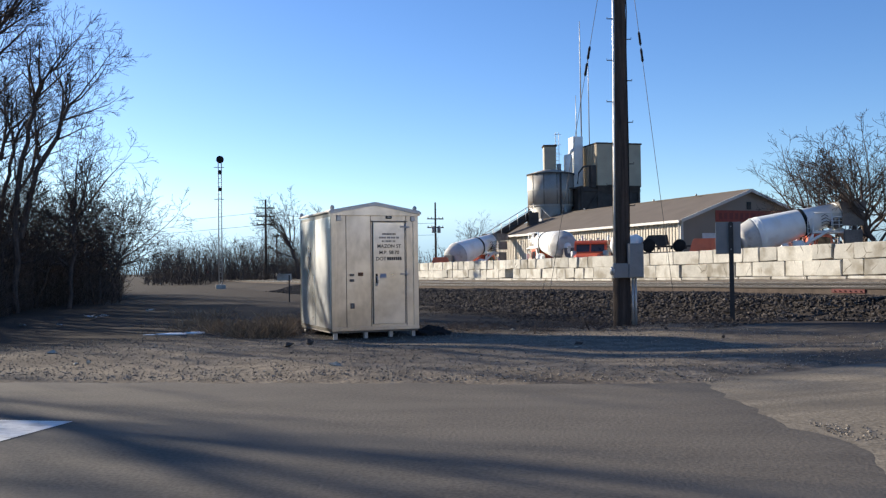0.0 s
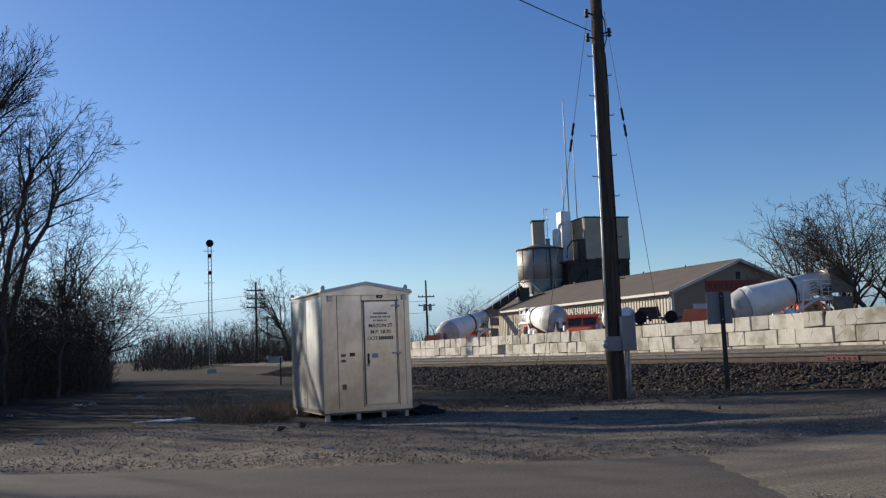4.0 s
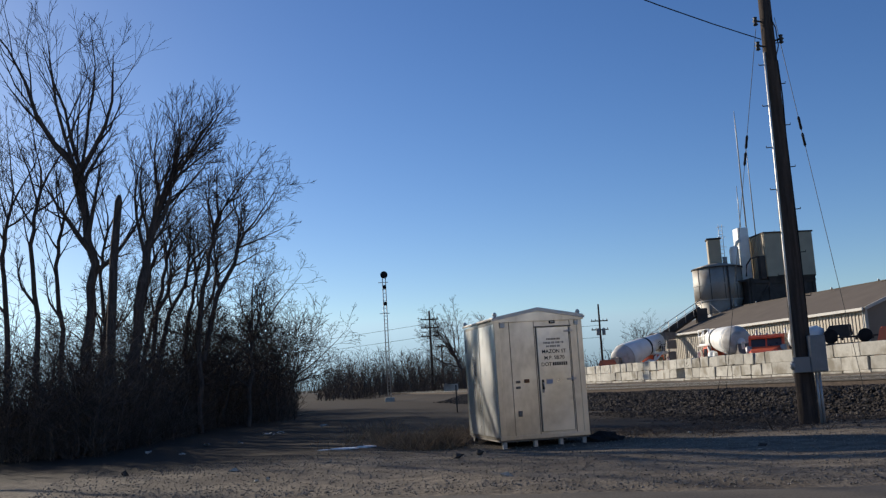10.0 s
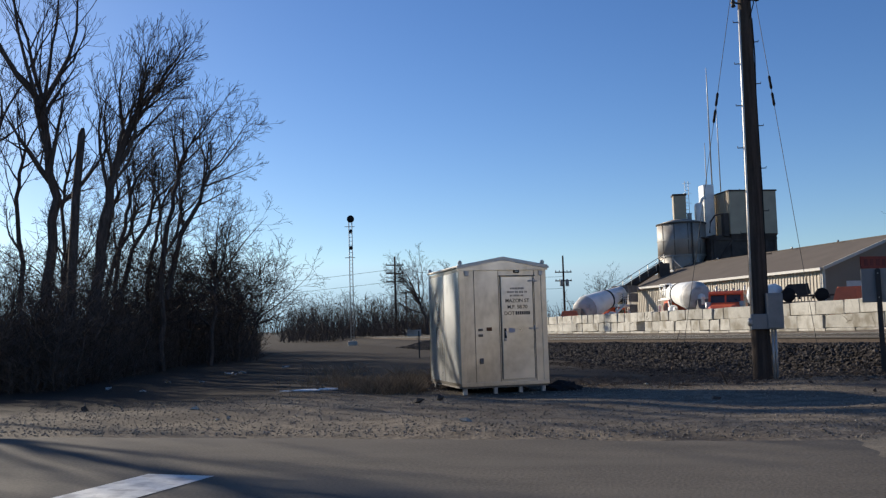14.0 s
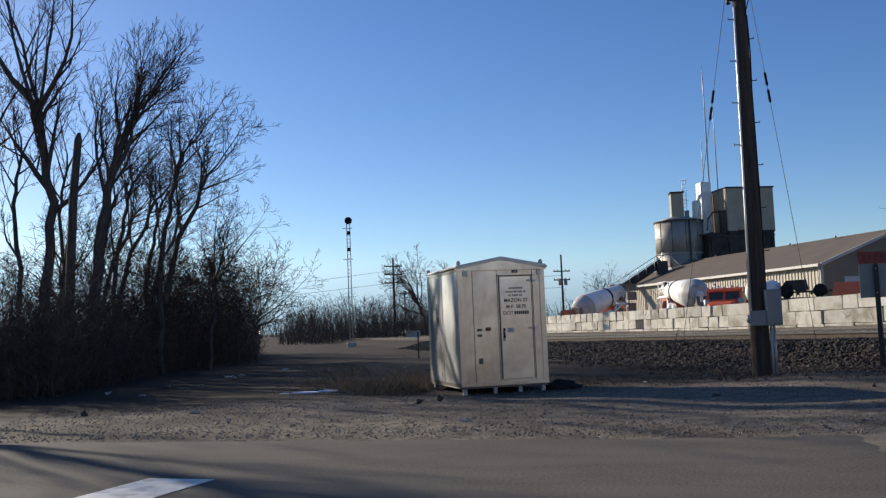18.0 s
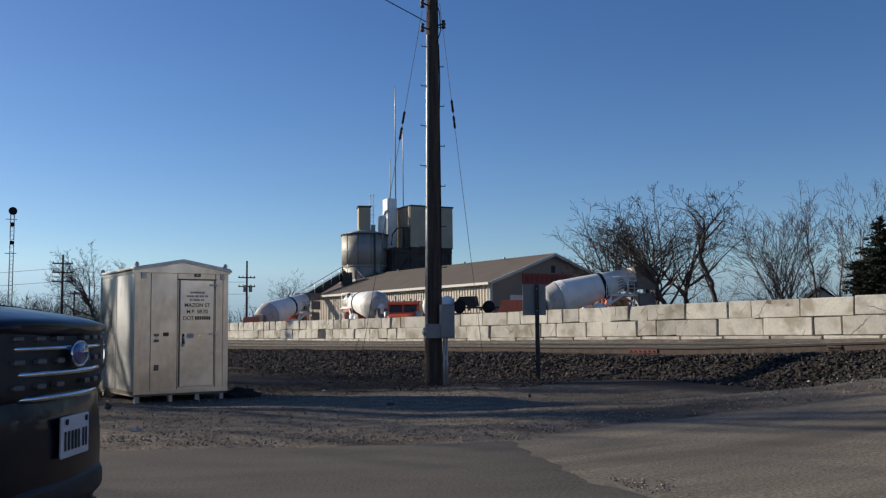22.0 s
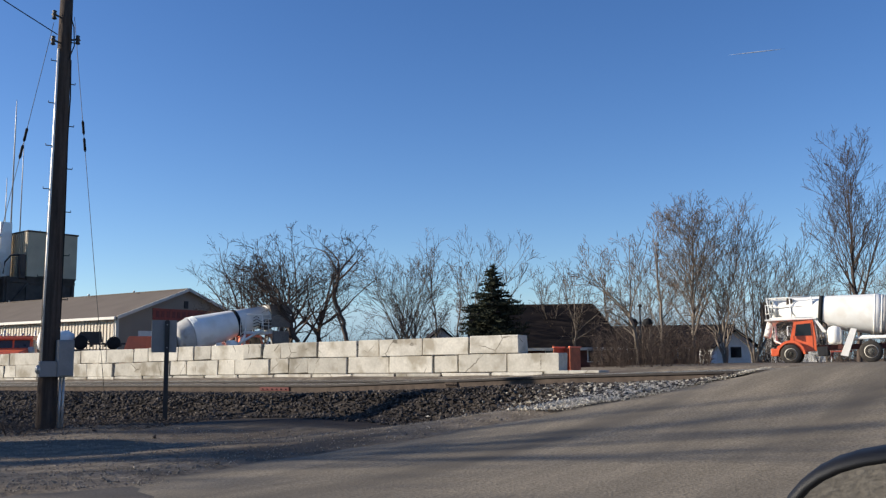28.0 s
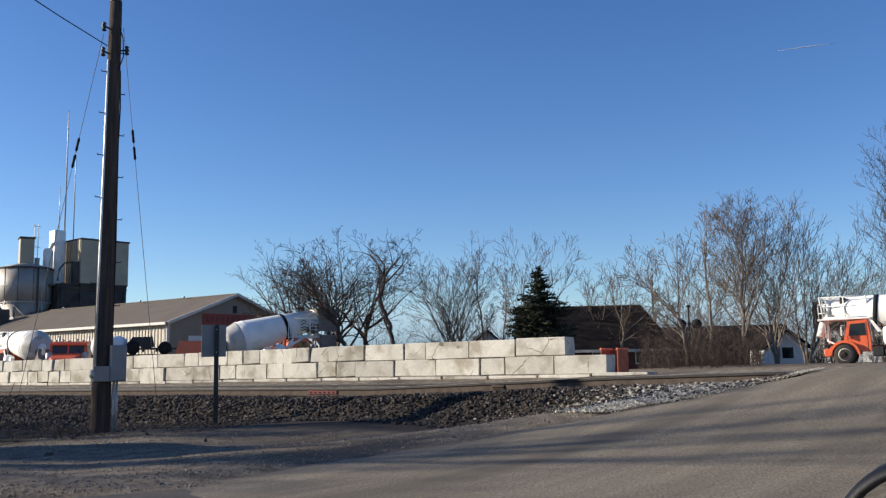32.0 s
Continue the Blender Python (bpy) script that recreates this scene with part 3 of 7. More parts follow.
# ---- railway: two tracks on ballast ----
def rail_profile():
    return [(-0.075, 0), (0.075, 0), (0.075, 0.012), (0.012, 0.03), (0.01, 0.125), (0.036, 0.138), (0.036, 0.172), (0.028, 0.178),
            (-0.028, 0.178), (-0.036, 0.172), (-0.036, 0.138), (-0.01, 0.125), (-0.012, 0.03), (-0.075, 0.012)]


def build_rail(v, name="rail"):
    us = [-60, -30, -12] + list(range(-8, 46, 2)) + [50, 56, 64, 74, 90, 110, 140, 180, 230, 300, 400, 700]
    prof = rail_profile()
    n = len(prof)
    vs = [(*W(u, v + a), float(rail_z(u)) - 0.178 + b) for u in us for a, b in prof]
    fs = [(i * n + k, i * n + (k + 1) % n, (i + 1) * n + (k + 1) % n, (i + 1) * n + k) for i in range(len(us) - 1) for k in range(n)]
    ob = new(name, raw_mesh(name, vs, fs, M_RAIL))
    tagged(ob, "rusty brown steel rail with a worn bright head", "rail", "rails of the two tracks", "structure")
    for nm, ring_, mm in (("rail_head", ((-0.04, -0.042), (-0.04, -0.006), (-0.03, 0.001), (0.03, 0.001), (0.04, -0.006), (0.04, -0.042)), M_RAILSIDE), ("running_face", ((-0.024, 0.0015), (-0.024, 0.004), (0.024, 0.004), (0.024, 0.0015)), M_RAILTOP)):
        k = len(ring_)
        hv = [(*W(u, v + a), float(rail_z(u)) + b) for u in us for a, b in ring_]
        hf = [(i * k + j, i * k + (j + 1) % k, (i + 1) * k + (j + 1) % k, (i + 1) * k + j) for i in range(len(us) - 1) for j in range(k)]
        h = new(nm, raw_mesh(nm, hv, hf, mm))
        h.parent = ob
    return ob


RAILS = [build_rail(v) for v in (16.0, 17.435, 20.4, 21.835)]


def joint_bar(u, v, length, material, label):
    mb = MB()
    mb.box(-0.03, 0.0, -length / 2, length / 2, 0.035, 0.125, 0.006)
    ob = part("joint_bar", mb, material, RAILS[0], label, UVP(u, v - 0.011, float(rail_z(u)) - 0.178))
    for k in range(6):
        bolt = MB().lathe([(0.016, 0), (0.016, 0.02), (0.01, 0.028)], 8, pose(-0.03, 0, 0.08, 0, -90, 0))
        part("bolt", bolt, material, ob, m=pose(0, (k - 2.5) * length / 6.4, 0))


joint_bar(15.6, 16.0, 0.95, M_REDBAR, "red rusted bolted joint bar")
joint_bar(10.6, 16.0, 0.3, M_RAIL, "short rusty insulated joint")


def build_ties():
    mesh = MB().box(-1.3, 1.3, -0.115, 0.115, -0.17, 0.0, 0.015).mesh("sleeper", M_TIE)
    rng = random.Random(8)
    bed = tagged(new("track_bed"), "dark creosoted wooden sleepers under the rails", "sleepers", kind="structure")
    for v in (16.72, 21.12):
        for i in range(0, 110):
            u = 5.4 + i * 0.52
            o = new("sleeper", mesh)
            o.parent = bed
            o.matrix_basis = UVP(u, v + rng.uniform(-0.06, 0.06), float(rail_z(u)) - 0.179 + rng.uniform(-0.012, 0.0), rng.uniform(-1, 1))
    return bed


def build_ballast():
    rng = np.random.default_rng(11)
    n = 48000
    u = 4.5 + 60 * rng.random(n) ** 1.5
    v = 12.6 + rng.random(n) * 3.2
    t = rng.random(n)
    v = np.where(t < 0.12, 15.4 + rng.random(n) * 7.2, v)
    z = land(u, v)
    ok = (u > road_edge(v) + 0.1) & (v > bank_foot(u) - 0.05 - 0.25 * rng.random(n) ** 3)
    u, v, z = u[ok], v[ok], z[ok]
    size = 0.023 + 0.028 * rng.random(len(u)) ** 2 + 0.0006 * u
    x, y = -SU * u + CU * v, CU * u + SU * v
    me = rocks_mesh("ballast", np.stack([x, y, z + 0.014 + np.array([wobble(a, b) for a, b in zip(u, v)])], -1), size, M_BALLAST, rng)
    tagged(new("ballast", me), "loose dark grey angular track ballast stones on the bank", "ballast", kind="stuff")
    n = 9000
    u = 14.5 + 17 * rng.random(n) ** 1.2
    v = bank_foot(u) + 0.2 - np.abs(rng.normal(0, 1.0, n))
    x, y = -SU * u + CU * v, CU * u + SU * v
    me = rocks_mesh("dirt_clods", np.stack([x, y, land(u, v) + 0.004 + np.array([wobble(a, b) for a, b in zip(u, v)])], -1), 0.012 + 0.045 * rng.random(n) ** 2.5, M_CLOD, rng, 0.5)
    tagged(new("dirt_clods", me), "dark clods and scattered stones at the foot of the bank", "dirt", kind="stuff")
    n = 13000
    s = rng.random(n) ** 0.7
    v = 11.7 + s * 4.1
    patchy = 0.9 + 0.5 * np.sin(v * 2.3) * np.sin(v * 5.1 + 1.0) ** 2
    off = np.abs(rng.normal(0, (0.25 + 1.45 * s) * patchy + 0.05, n)) - 0.15 * rng.random(n)
    u = road_edge(v) + off
    x, y = -SU * u + CU * v, CU * u + SU * v
    me = rocks_mesh("pale_rocks", np.stack([x, y, land(u, v) + 0.02 + np.array([wobble(a, b) for a, b in zip(u, v)])], -1), (0.01 + 0.034 * rng.random(n) ** 2.2) * np.clip(0.3 + off / 0.45, 0.3, 1), M_WHITEROCK, rng)
    tagged(new("pale_rocks", me), "pale limestone rocks along the road shoulder", "rocks", kind="stuff")
    n = 46000
    u = 6 + 12 * rng.random(n)
    v = -3 + 15 * rng.random(n)
    x, y = -SU * u + CU * v, CU * u + SU * v
    ok = (y > 10.0 - 0.13 * x) & (u > road_edge(v) + 0.05)
    x, y, u, v = x[ok], y[ok], u[ok], v[ok]
    # denser and coarser close to the asphalt
    band = np.exp(-((y - (10.5 - 0.13 * x)) / 0.75) ** 2)
    keep = rng.random(len(x)) < 0.45 + 0.55 * band
    x, y, u, v, band = x[keep], y[keep], u[keep], v[keep], band[keep]
    # crumbs along the end of the newer asphalt
    ye = 4.2 + 5.6 * rng.random(1300)
    xe = 2.72 + np.abs(rng.normal(0, 0.16, 1300))
    x, y, band = np.append(x, xe), np.append(y, ye), np.append(band, np.full(1300, -0.45))
    u, v = -SU * x + CU * y, CU * x + SU * y
    coarse = 1 + 0.12 * band
    me = rocks_mesh("gravel", np.stack([x, y, land(u, v) + 0.006 + np.array([wobble(a, b) for a, b in zip(u, v)])], -1), (0.0045 + 0.0125 * rng.random(len(x)) ** 2.2) * coarse, M_GRAVEL, rng)
    tagged(new("gravel", me), "loose pale gravel strewn on the verge", "gravel", kind="stuff")


build_ballast()

def build_reflector_wall():
    """An unseen tan wall, added behind the road to warm the shed's reflections."""
    w = tagged(new("wall_south"), "unseen plain tan wall added to warm the shed's reflections", "wall", kind="structure")
    n = 24
    for k in range(n):
        part("wall_panel", MB().box(-36 + k * 3.0, -33.03 + k * 3.0, -0.15 if k % 2 else -0.12, 0.15, -0.2, 6.2 + 0.1 * (k % 2), 0.02), M_TAN, w)
    part("parapet", MB().box(-36.2, 36.2, -0.2, 0.2, 6.3, 6.6, 0.03), M_TRIM, w)
    part("plinth", MB().box(-36.2, 36.2, -0.2, 0.2, -0.3, 0.6, 0.03), M_CONC, w)
    w.matrix_basis = pose(28, -20, gz(28, -20), 0, 0, 39 + 180)


build_reflector_wall()

# ---- equipment shed beside the track ----
def build_shed():
    # local x runs along the front, local y into depth; the front is the face at y = 0
    w, d, h, hp = 1.66, 2.35, 2.32, 2.47
    base = 0.13
    s = thing("equipment_shed", pose(-2.0, 16.55, gz(-2.0, 16.55) - 0.01, 0, 0, TURN), "silvery aluminium trackside equipment shed with a low gable roof", "shed")
    body = MB().prism([(0, base), (w, base), (w, h - 0.06), (w / 2, hp - 0.06), (0, h - 0.06)], 0.012, d)
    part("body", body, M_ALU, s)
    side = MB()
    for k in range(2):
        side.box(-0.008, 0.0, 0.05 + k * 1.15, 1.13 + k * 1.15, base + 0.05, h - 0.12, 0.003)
    part("side_panel", side, M_ALUSIDE, s, "shiny aluminium side panels, sunlight and tree streaks in the colour")
    for x0, x1 in ((0.0, 0.09), (w - 0.09, w)):
        part("corner_trim", MB().box(x0 - 0.004, x1 + 0.004, -0.006, 0.03, base - 0.0, h - 0.06, 0.004), M_ALU, s)
    for x in (0.28, 0.745, 1.43):
        part("panel_seam", MB().box(x - 0.004, x + 0.004, 0.0, 0.014, base + 0.02, h - 0.1, 0.002), M_SEAM, s)
    slope = math.atan2(hp - h, w / 2)
    for sgn in (-1, 1):
        ln = (w / 2 + 0.035) / math.cos(slope)
        m = pose(w / 2, 0, hp, 0, 0, 0) @ Matrix.Rotation(-slope * sgn * -1 if sgn < 0 else slope, 4, "Y")
        r = MB().box(0 if sgn > 0 else -ln, ln if sgn > 0 else 0, -0.045, d + 0.045, -0.04, 0.0, 0.008)
        part("roof_panel", r, M_DULLALU, s, m=m)
    gf = MB().prism([(-0.05, h - 0.075), (w / 2, hp - 0.065), (w + 0.05, h - 0.075), (w + 0.05, h - 0.03), (w / 2, hp - 0.01), (-0.05, h - 0.03)], -0.06, -0.045)
    part("gable_trim", gf, M_DULLALU, s)
    part("gable_panel", MB().prism([(-0.03, h - 0.1), (w + 0.03, h - 0.1), (w + 0.03, h - 0.06), (w / 2, hp - 0.05), (-0.03, h - 0.06)], -0.035, 0.01), M_ALU, s, "dull grey gable panel")
    for x in (0.05, 0.62, 1.1, w - 0.12):
        for y in (0.06, d - 0.12):
            part("foot", MB().box(x, x + 0.07, y, y + 0.09, -0.05, base + 0.004, 0.004), M_GALV, s)
    part("floor_frame", MB().box(0.01, w - 0.01, 0.03, d - 0.01, base - 0.035, base + 0.001), M_SEAM, s)
    # door
    dx0, dx1, dz0, dz1 = 0.785, 1.39, base + 0.11, 2.1
    door = part("door", MB().box(dx0, dx1, -0.022, 0.012, dz0, dz1, 0.006), M_ALUDOOR, s, "flat aluminium door")
    for a, b, c, e in ((dx0 - 0.014, dx0 - 0.003, dz0, dz1 + 0.01), (dx1 + 0.003, dx1 + 0.014, dz0, dz1 + 0.01)):
        part("door_frame", MB().box(a, b, -0.016, 0.012, c, e, 0.003), M_SEAM, s)
    part("drip_rail", MB().box(dx0 - 0.05, dx1 + 0.06, -0.035, 0.012, dz1 + 0.008, dz1 + 0.024, 0.004), M_SEAM, s)
    part("lock_plate", MB().box(dx0 + 0.035, dx0 + 0.075, -0.03, -0.02, 0.98, 1.16, 0.003), M_DARKMETAL, door)
    part("door_handle", MB().tube([(dx0 + 0.055, -0.024, 1.1), (dx0 + 0.055, -0.07, 1.1), (dx0 + 0.06, -0.07, 0.98)], 0.011, 8), M_GALV, door)
    part("padlock", MB().box(dx0 + 0.03, dx0 + 0.075, -0.06, -0.03, 0.93, 0.985, 0.006), M_GALV, door)
    part("notice", MB().box(dx0 + 0.12, dx0 + 0.24, -0.026, -0.02, 1.08, 1.16), mat("blue_notice", (0.4, 0.4, 0.44), 0.6, var=0.05, bump=0), door, "small pale blue notice")
    for z in (1.13, 2.0):
        hg = part("hinge", MB().box(dx1 - 0.09, dx1 + 0.09, -0.03, -0.02, z, z + 0.035, 0.003), M_GALV, s)
        part("hinge_pin", MB().tube([(dx1 + 0.015, -0.03, z - 0.03), (dx1 + 0.015, -0.03, z + 0.07)], 0.012, 8), M_GALV, hg)
    # name plate and small fittings
    pl = part("top_plate", MB().box(1.04, 1.15, -0.004, 0.012, 2.165, 2.225, 0.002), M_DARKMETAL, s, "dark plate above the door")
    part("plate_mark", MB().box(1.065, 1.125, -0.008, -0.003, 2.185, 2.205), M_TRIM, pl)
    rust = mat("rusted_plate", (0.2, 0.1, 0.06), 0.85, var=0.3)
    for x, z, ww, hh, mm in ((0.5, 1.12, 0.09, 0.065, rust), (0.34, 1.12, 0.08, 0.045, M_SEAM), (0.34, 1.02, 0.08, 0.045, M_SEAM), (0.35, 0.53, 0.07, 0.1, M_SEAM), (0.1, 2.12, 0.09, 0.1, M_DULLALU), (1.52, 2.12, 0.08, 0.09, M_DULLALU)):
        part("cover_plate", MB().box(x, x + ww, -0.02, 0.013, z, z + hh, 0.005), mm, s)
    for k, x in enumerate((0.03, w - 0.05)):
        lug = MB().lathe([(0.012, 0), (0.03, 0.02), (0.045, 0.05), (0.03, 0.085), (0.005, 0.1)], 10, pose(x, 0.02, h - 0.01))
        part("lifting_lug", lug, M_TRIM, s)
    part("lifting_lug", MB().lathe([(0.012, 0), (0.03, 0.02), (0.045, 0.05), (0.03, 0.085), (0.005, 0.1)], 10, pose(0.0, d - 0.1, h - 0.02)), M_TRIM, s)
    part("corner_trim", MB().box(-0.012, 0.03, d - 0.06, d + 0.006, base, h - 0.08, 0.004), M_ALU, s)
    part("base_rail", MB().box(-0.006, w + 0.006, -0.014, 0.012, base, base + 0.07, 0.004), M_ALU, s)
    part("side_bracket", MB().box(-0.03, 0.0, d - 0.14, d - 0.06, h - 0.55, h - 0.28, 0.006), M_GALV, s)
    pale_ink = mat("faded_lettering", (0.2, 0.19, 0.18), 0.7, var=0.2, bump=0)
    ink = mat("black_lettering", (0.03, 0.03, 0.03), 0.6, var=0.1, bump=0)
    for body_, z, sz in (("MAZON ST", 1.63, 0.092), ("M.P. 58.70", 1.515, 0.092)):
        o = new("lettering", text_mesh(body_, sz, ink))
        o.parent = door
        o.matrix_basis = pose((dx0 + dx1) / 2, -0.0235, z, 90, 0, 0)
    o = new("lettering", text_mesh("DOT", 0.092, ink))
    o.parent = door
    o.matrix_basis = pose(dx0 + 0.145, -0.0235, 1.4, 90, 0, 0)
    nb = MB()
    for k in range(7):
        nb.box(dx0 + 0.262 + k * 0.041, dx0 + 0.293 + k * 0.041, -0.0255, -0.0225, 1.402, 1.464)
    tagged(part("number_bars", nb, ink, door, "dark bars in place of a number"), kind="stuff")
    for i, (z, wd) in enumerate(((1.865, 0.13), (1.8, 0.19), (1.735, 0.14))):
        bars = MB()
        xm = (dx0 + dx1) / 2
        k = -wd
        rr = random.Random(i)
        while k < wd - 0.02:
            l = rr.uniform(0.014, 0.026)
            bars.box(xm + k, xm + min(k + l, wd), -0.025, -0.0225, z, z + 0.034)
            k += l + (0.024 if rr.random() < 0.16 else 0.008)
        tagged(part("lettering_bars", bars, pale_ink, door, "faded grey lettering"), kind="stuff")
    return s


build_shed()


# ---- concrete block wall along the yard ----
def block_mesh(name, l, h, dp, rng):
    mb = MB()
    mb.box(0, dp, -l / 2 + 0.006, l / 2 - 0.006, 0, h - 0.01, 0.022)
    mb.v = [(x + rng.uniform(-0.014, 0.014), y + rng.uniform(-0.014, 0.014), z + rng.uniform(-0.012, 0.006) * (z > 0.1)) for x, y, z in mb.v]
    # a knocked-off corner here and there
    if h > 0.3 and rng.random() < 0.6:
        cx, cy, cz = rng.choice((0, dp)), rng.choice((-l / 2, l / 2)), rng.choice((h, h, 0))
        k = rng.uniform(0.05, 0.11)
        mb.v = [(x + (dp / 2 - x) * k * 1.2, y - y * k * 0.5, z + (h / 2 - z) * k * 1.6) if abs(x - cx) + abs(y - cy) + abs(z - cz) < 0.14 else (x, y, z) for x, y, z in mb.v]
    return mb.mesh(name, M_CONC)


def build_block_wall():
    rng = random.Random(21)
    H = 0.585
    wall = tagged(new("block_wall"), "long wall of stacked stained concrete blocks beside the tracks", "wall", kind="structure")
    full, half = [block_mesh("concrete_block", 1.83, H, 0.61, rng) for _ in range(9)], [block_mesh("concrete_block", 0.95, H, 0.61, rng) for _ in range(6)]
    slab = [block_mesh("base_slab", 1.83, 0.12, 0.75, rng) for _ in range(2)]

    def course(u0, u1, lift, gap=None, order=""):
        u, i = u0, 0
        while u < u1:
            # the near stretch keeps the order of long and short blocks, the far one is of short blocks
            big = order[i] == "L" if i < len(order) else rng.random() > (0.3 if u < 40 else 0.82)
            l = 1.83 if big else 0.95
            c = u + l / 2
            if not (gap and gap[0] < c < gap[1]):
                o = new("concrete_block", rng.choice(full if big else half))
                o.parent = wall
                o.matrix_basis = UVP(c, WALL_V + rng.uniform(-0.035, 0.035), float(rail_z(c)) + 0.16 + lift + rng.uniform(-0.012, 0.012), rng.uniform(-0.8, 0.8))
            u += l + 0.03
            i += 1
    course(12.95, 92, 0.0, (51.4, 52.6), "LLSLLLSSLSLS")
    course(122, 128, 0.0)
    course(131, 134, 0.0)
    course(14.35, 92, H, None, "LLLSLLSSLSSL")
    u = 11.6
    while u < 92:
        o = new("base_slab", rng.choice(slab))
        o.parent = wall
        o.matrix_basis = UVP(u + 0.9, WALL_V - 0.12, float(rail_z(u + 0.9)) + 0.035)
        u += 1.9


WALL_V = 25.5


# ---- utility pole with its hardware ----
def build_pole():
    x, y = 3.83, 19.83
    p = thing("utility_pole", pose(x, y, gz(x, y) - 0.02), "dark weathered wooden utility pole with grey meter boxes and climbing steps", "utility pole")
    H = 9.1
    lean = 0.06

    def at(z):
        return lean * z / H

    part("shaft", MB().tube([(at(z), 0, z) for z in (-0.3, 0, 2, 4, 6, 8, H)], [0.2, 0.195, 0.18, 0.165, 0.15, 0.135, 0.125], 14), M_POLE, p)
    part("cap", MB().lathe([(0.13, 0), (0.12, 0.05), (0.03, 0.09)], 12, pose(at(H), 0, H)), M_DARKMETAL, p)
    box = part("meter_box", MB().box(0.1, 0.42, -0.31, -0.14, 1.05, 1.78, 0.012), M_GREYBOX, p, "tall grey steel cabinet")
    part("cabinet_door", MB().box(0.12, 0.4, -0.325, -0.309, 1.08, 1.75, 0.006), M_GREYBOX, box)
    b2 = part("switch_box", MB().box(-0.22, 0.1, -0.30, -0.16, 1.05, 1.36, 0.012), M_GREYBOX, p, "small grey switch box")
    part("meter_glass", MB().lathe([(0.085, 0), (0.085, 0.05), (0.06, 0.075), (0.0, 0.08)], 14, pose(-0.2, -0.23, 1.2, 0, -90, 0)), M_GALV, b2)
    for xx, z1 in ((0.2, 1.06), (0.26, 1.06)):
        part("conduit", MB().tube([(xx, -0.2, -0.12), (xx, -0.2, z1)], 0.026, 8), M_GALV, p)
    part("riser", MB().tube([(-0.165 + at(z) + 0.006 * z, -0.09 + 0.004 * z, z) for z in (1.3, 3.5, 6, 7.8)], 0.03, 8), M_RISER, p, "long metal riser pipe")
    part("cable_riser", MB().tube([(0.17 + at(1.6), -0.05, 1.7), (0.165 + at(4), -0.05, 4), (0.14 + at(6), -0.05, 6), (0.2, -0.05, 6.8), (0.13 + at(7.6), -0.05, 7.6)], 0.014, 6), M_BLACK, p)
    for k in range(13):
        z = 2.6 + k * 0.45
        sgn = -1 if k % 2 else 1
        r = 0.17 - 0.005 * k
        part("climbing_step", MB().tube([(at(z) + sgn * r, 0, z), (at(z) + sgn * (r + 0.13), 0, z), (at(z) + sgn * (r + 0.13), 0, z + 0.035)], 0.011, 6), M_DARKMETAL, p)
    for z, sg in ((7.9, -1), (8.0, 1), (8.45, -1)):
        arm = part("insulator_bracket", MB().tube([(at(z), -0.05, z), (at(z) + sg * 0.2, -0.08, z + 0.05)], 0.02, 6), M_DARKMETAL, p)
        part("insulator", MB().lathe([(0.02, -0.1), (0.055, -0.08), (0.03, -0.03), (0.06, 0), (0.03, 0.05), (0.05, 0.08), (0.02, 0.1)], 10, pose(at(z) + sg * 0.24, -0.08, z + 0.05)), M_DARKMETAL, arm)
    part("loop_wire", MB().tube([(at(8.5) + 0.05, -0.1, 8.6), (0.2, -0.12, 8.3), (0.22, -0.12, 7.9), (0.1, -0.1, 7.5), (0.05, -0.1, 7.1)], 0.012, 6), M_BLACK, p)
    return p


build_pole()


def guy_wire(name, top, bot, k0, label):
    """A stay wire with a black strain insulator at share k0 of its length."""
    a, b = Vector(top), Vector(bot)
    t = thing("guy_wire", Matrix.Translation(b), label, "guy wire", "stay wires of the pole")
    part("wire", MB().tube([(0, 0, 0), a - b], 0.0065, 5), M_WIRE, t)
    for k in (k0, k0 + 0.042):
        c = (b - b) + (a - b) * k
        d = (a - b).normalized()
        part("strain_insulator", MB().tube([c - d * 0.15, c - d * 0.11, c - d * 0.02, c + d * 0.02, c + d * 0.11, c + d * 0.15], [0.012, 0.03, 0.026, 0.026, 0.03, 0.012], 8), M_BLACK, t)


def build_sign():
    x, y = 6.3, 20.15
    s = thing("sign_post", pose(x, y, gz(x, y) - 0.03, 0, 0, -14), "back of a blank grey sign on a dark steel post", "sign")
    part("post", MB().box(-0.035, 0.035, -0.03, 0.03, -0.4, 2.2, 0.006).box(-0.05, 0.05, -0.035, -0.028, -0.2, 2.18), M_DARKMETAL, s)
    pl = part("plate", MB().box(-0.32, 0.21, 0.032, 0.04, 1.5, 2.2, 0.003), M_GREYBOX, s, "blank grey aluminium plate back")
    for z in (1.6, 2.1):
        part("bolt", MB().lathe([(0.014, 0), (0.014, 0.015)], 8, pose(0, -0.036, z, 90, 0, 0)), M_GALV, s)


build_sign()


def build_marker_post():
    x, y = -6.9, 41.4
    s = thing("marker_post", pose(x, y, gz(x, y) - 0.03, 0, 0, 10), "thin dark trackside post with a small pale plate", "post")
    part("post", MB().box(-0.03, 0.03, -0.02, 0.02, -0.3, 1.25, 0.005), M_DARKMETAL, s)
    part("plate", MB().box(-0.55, 0.1, 0.02, 0.028, 1.0, 1.3, 0.003), M_CONC, s)


build_marker_post()

# ---- long metal building in the yard ----
def build_hall():
    u0, u1, v0, v1 = 59.2, 93.0, 43.9, 56.9
    zb = 0.5
    he, hr = 4.36, 6.74
    L, Wd = u1 - u0, v1 - v0
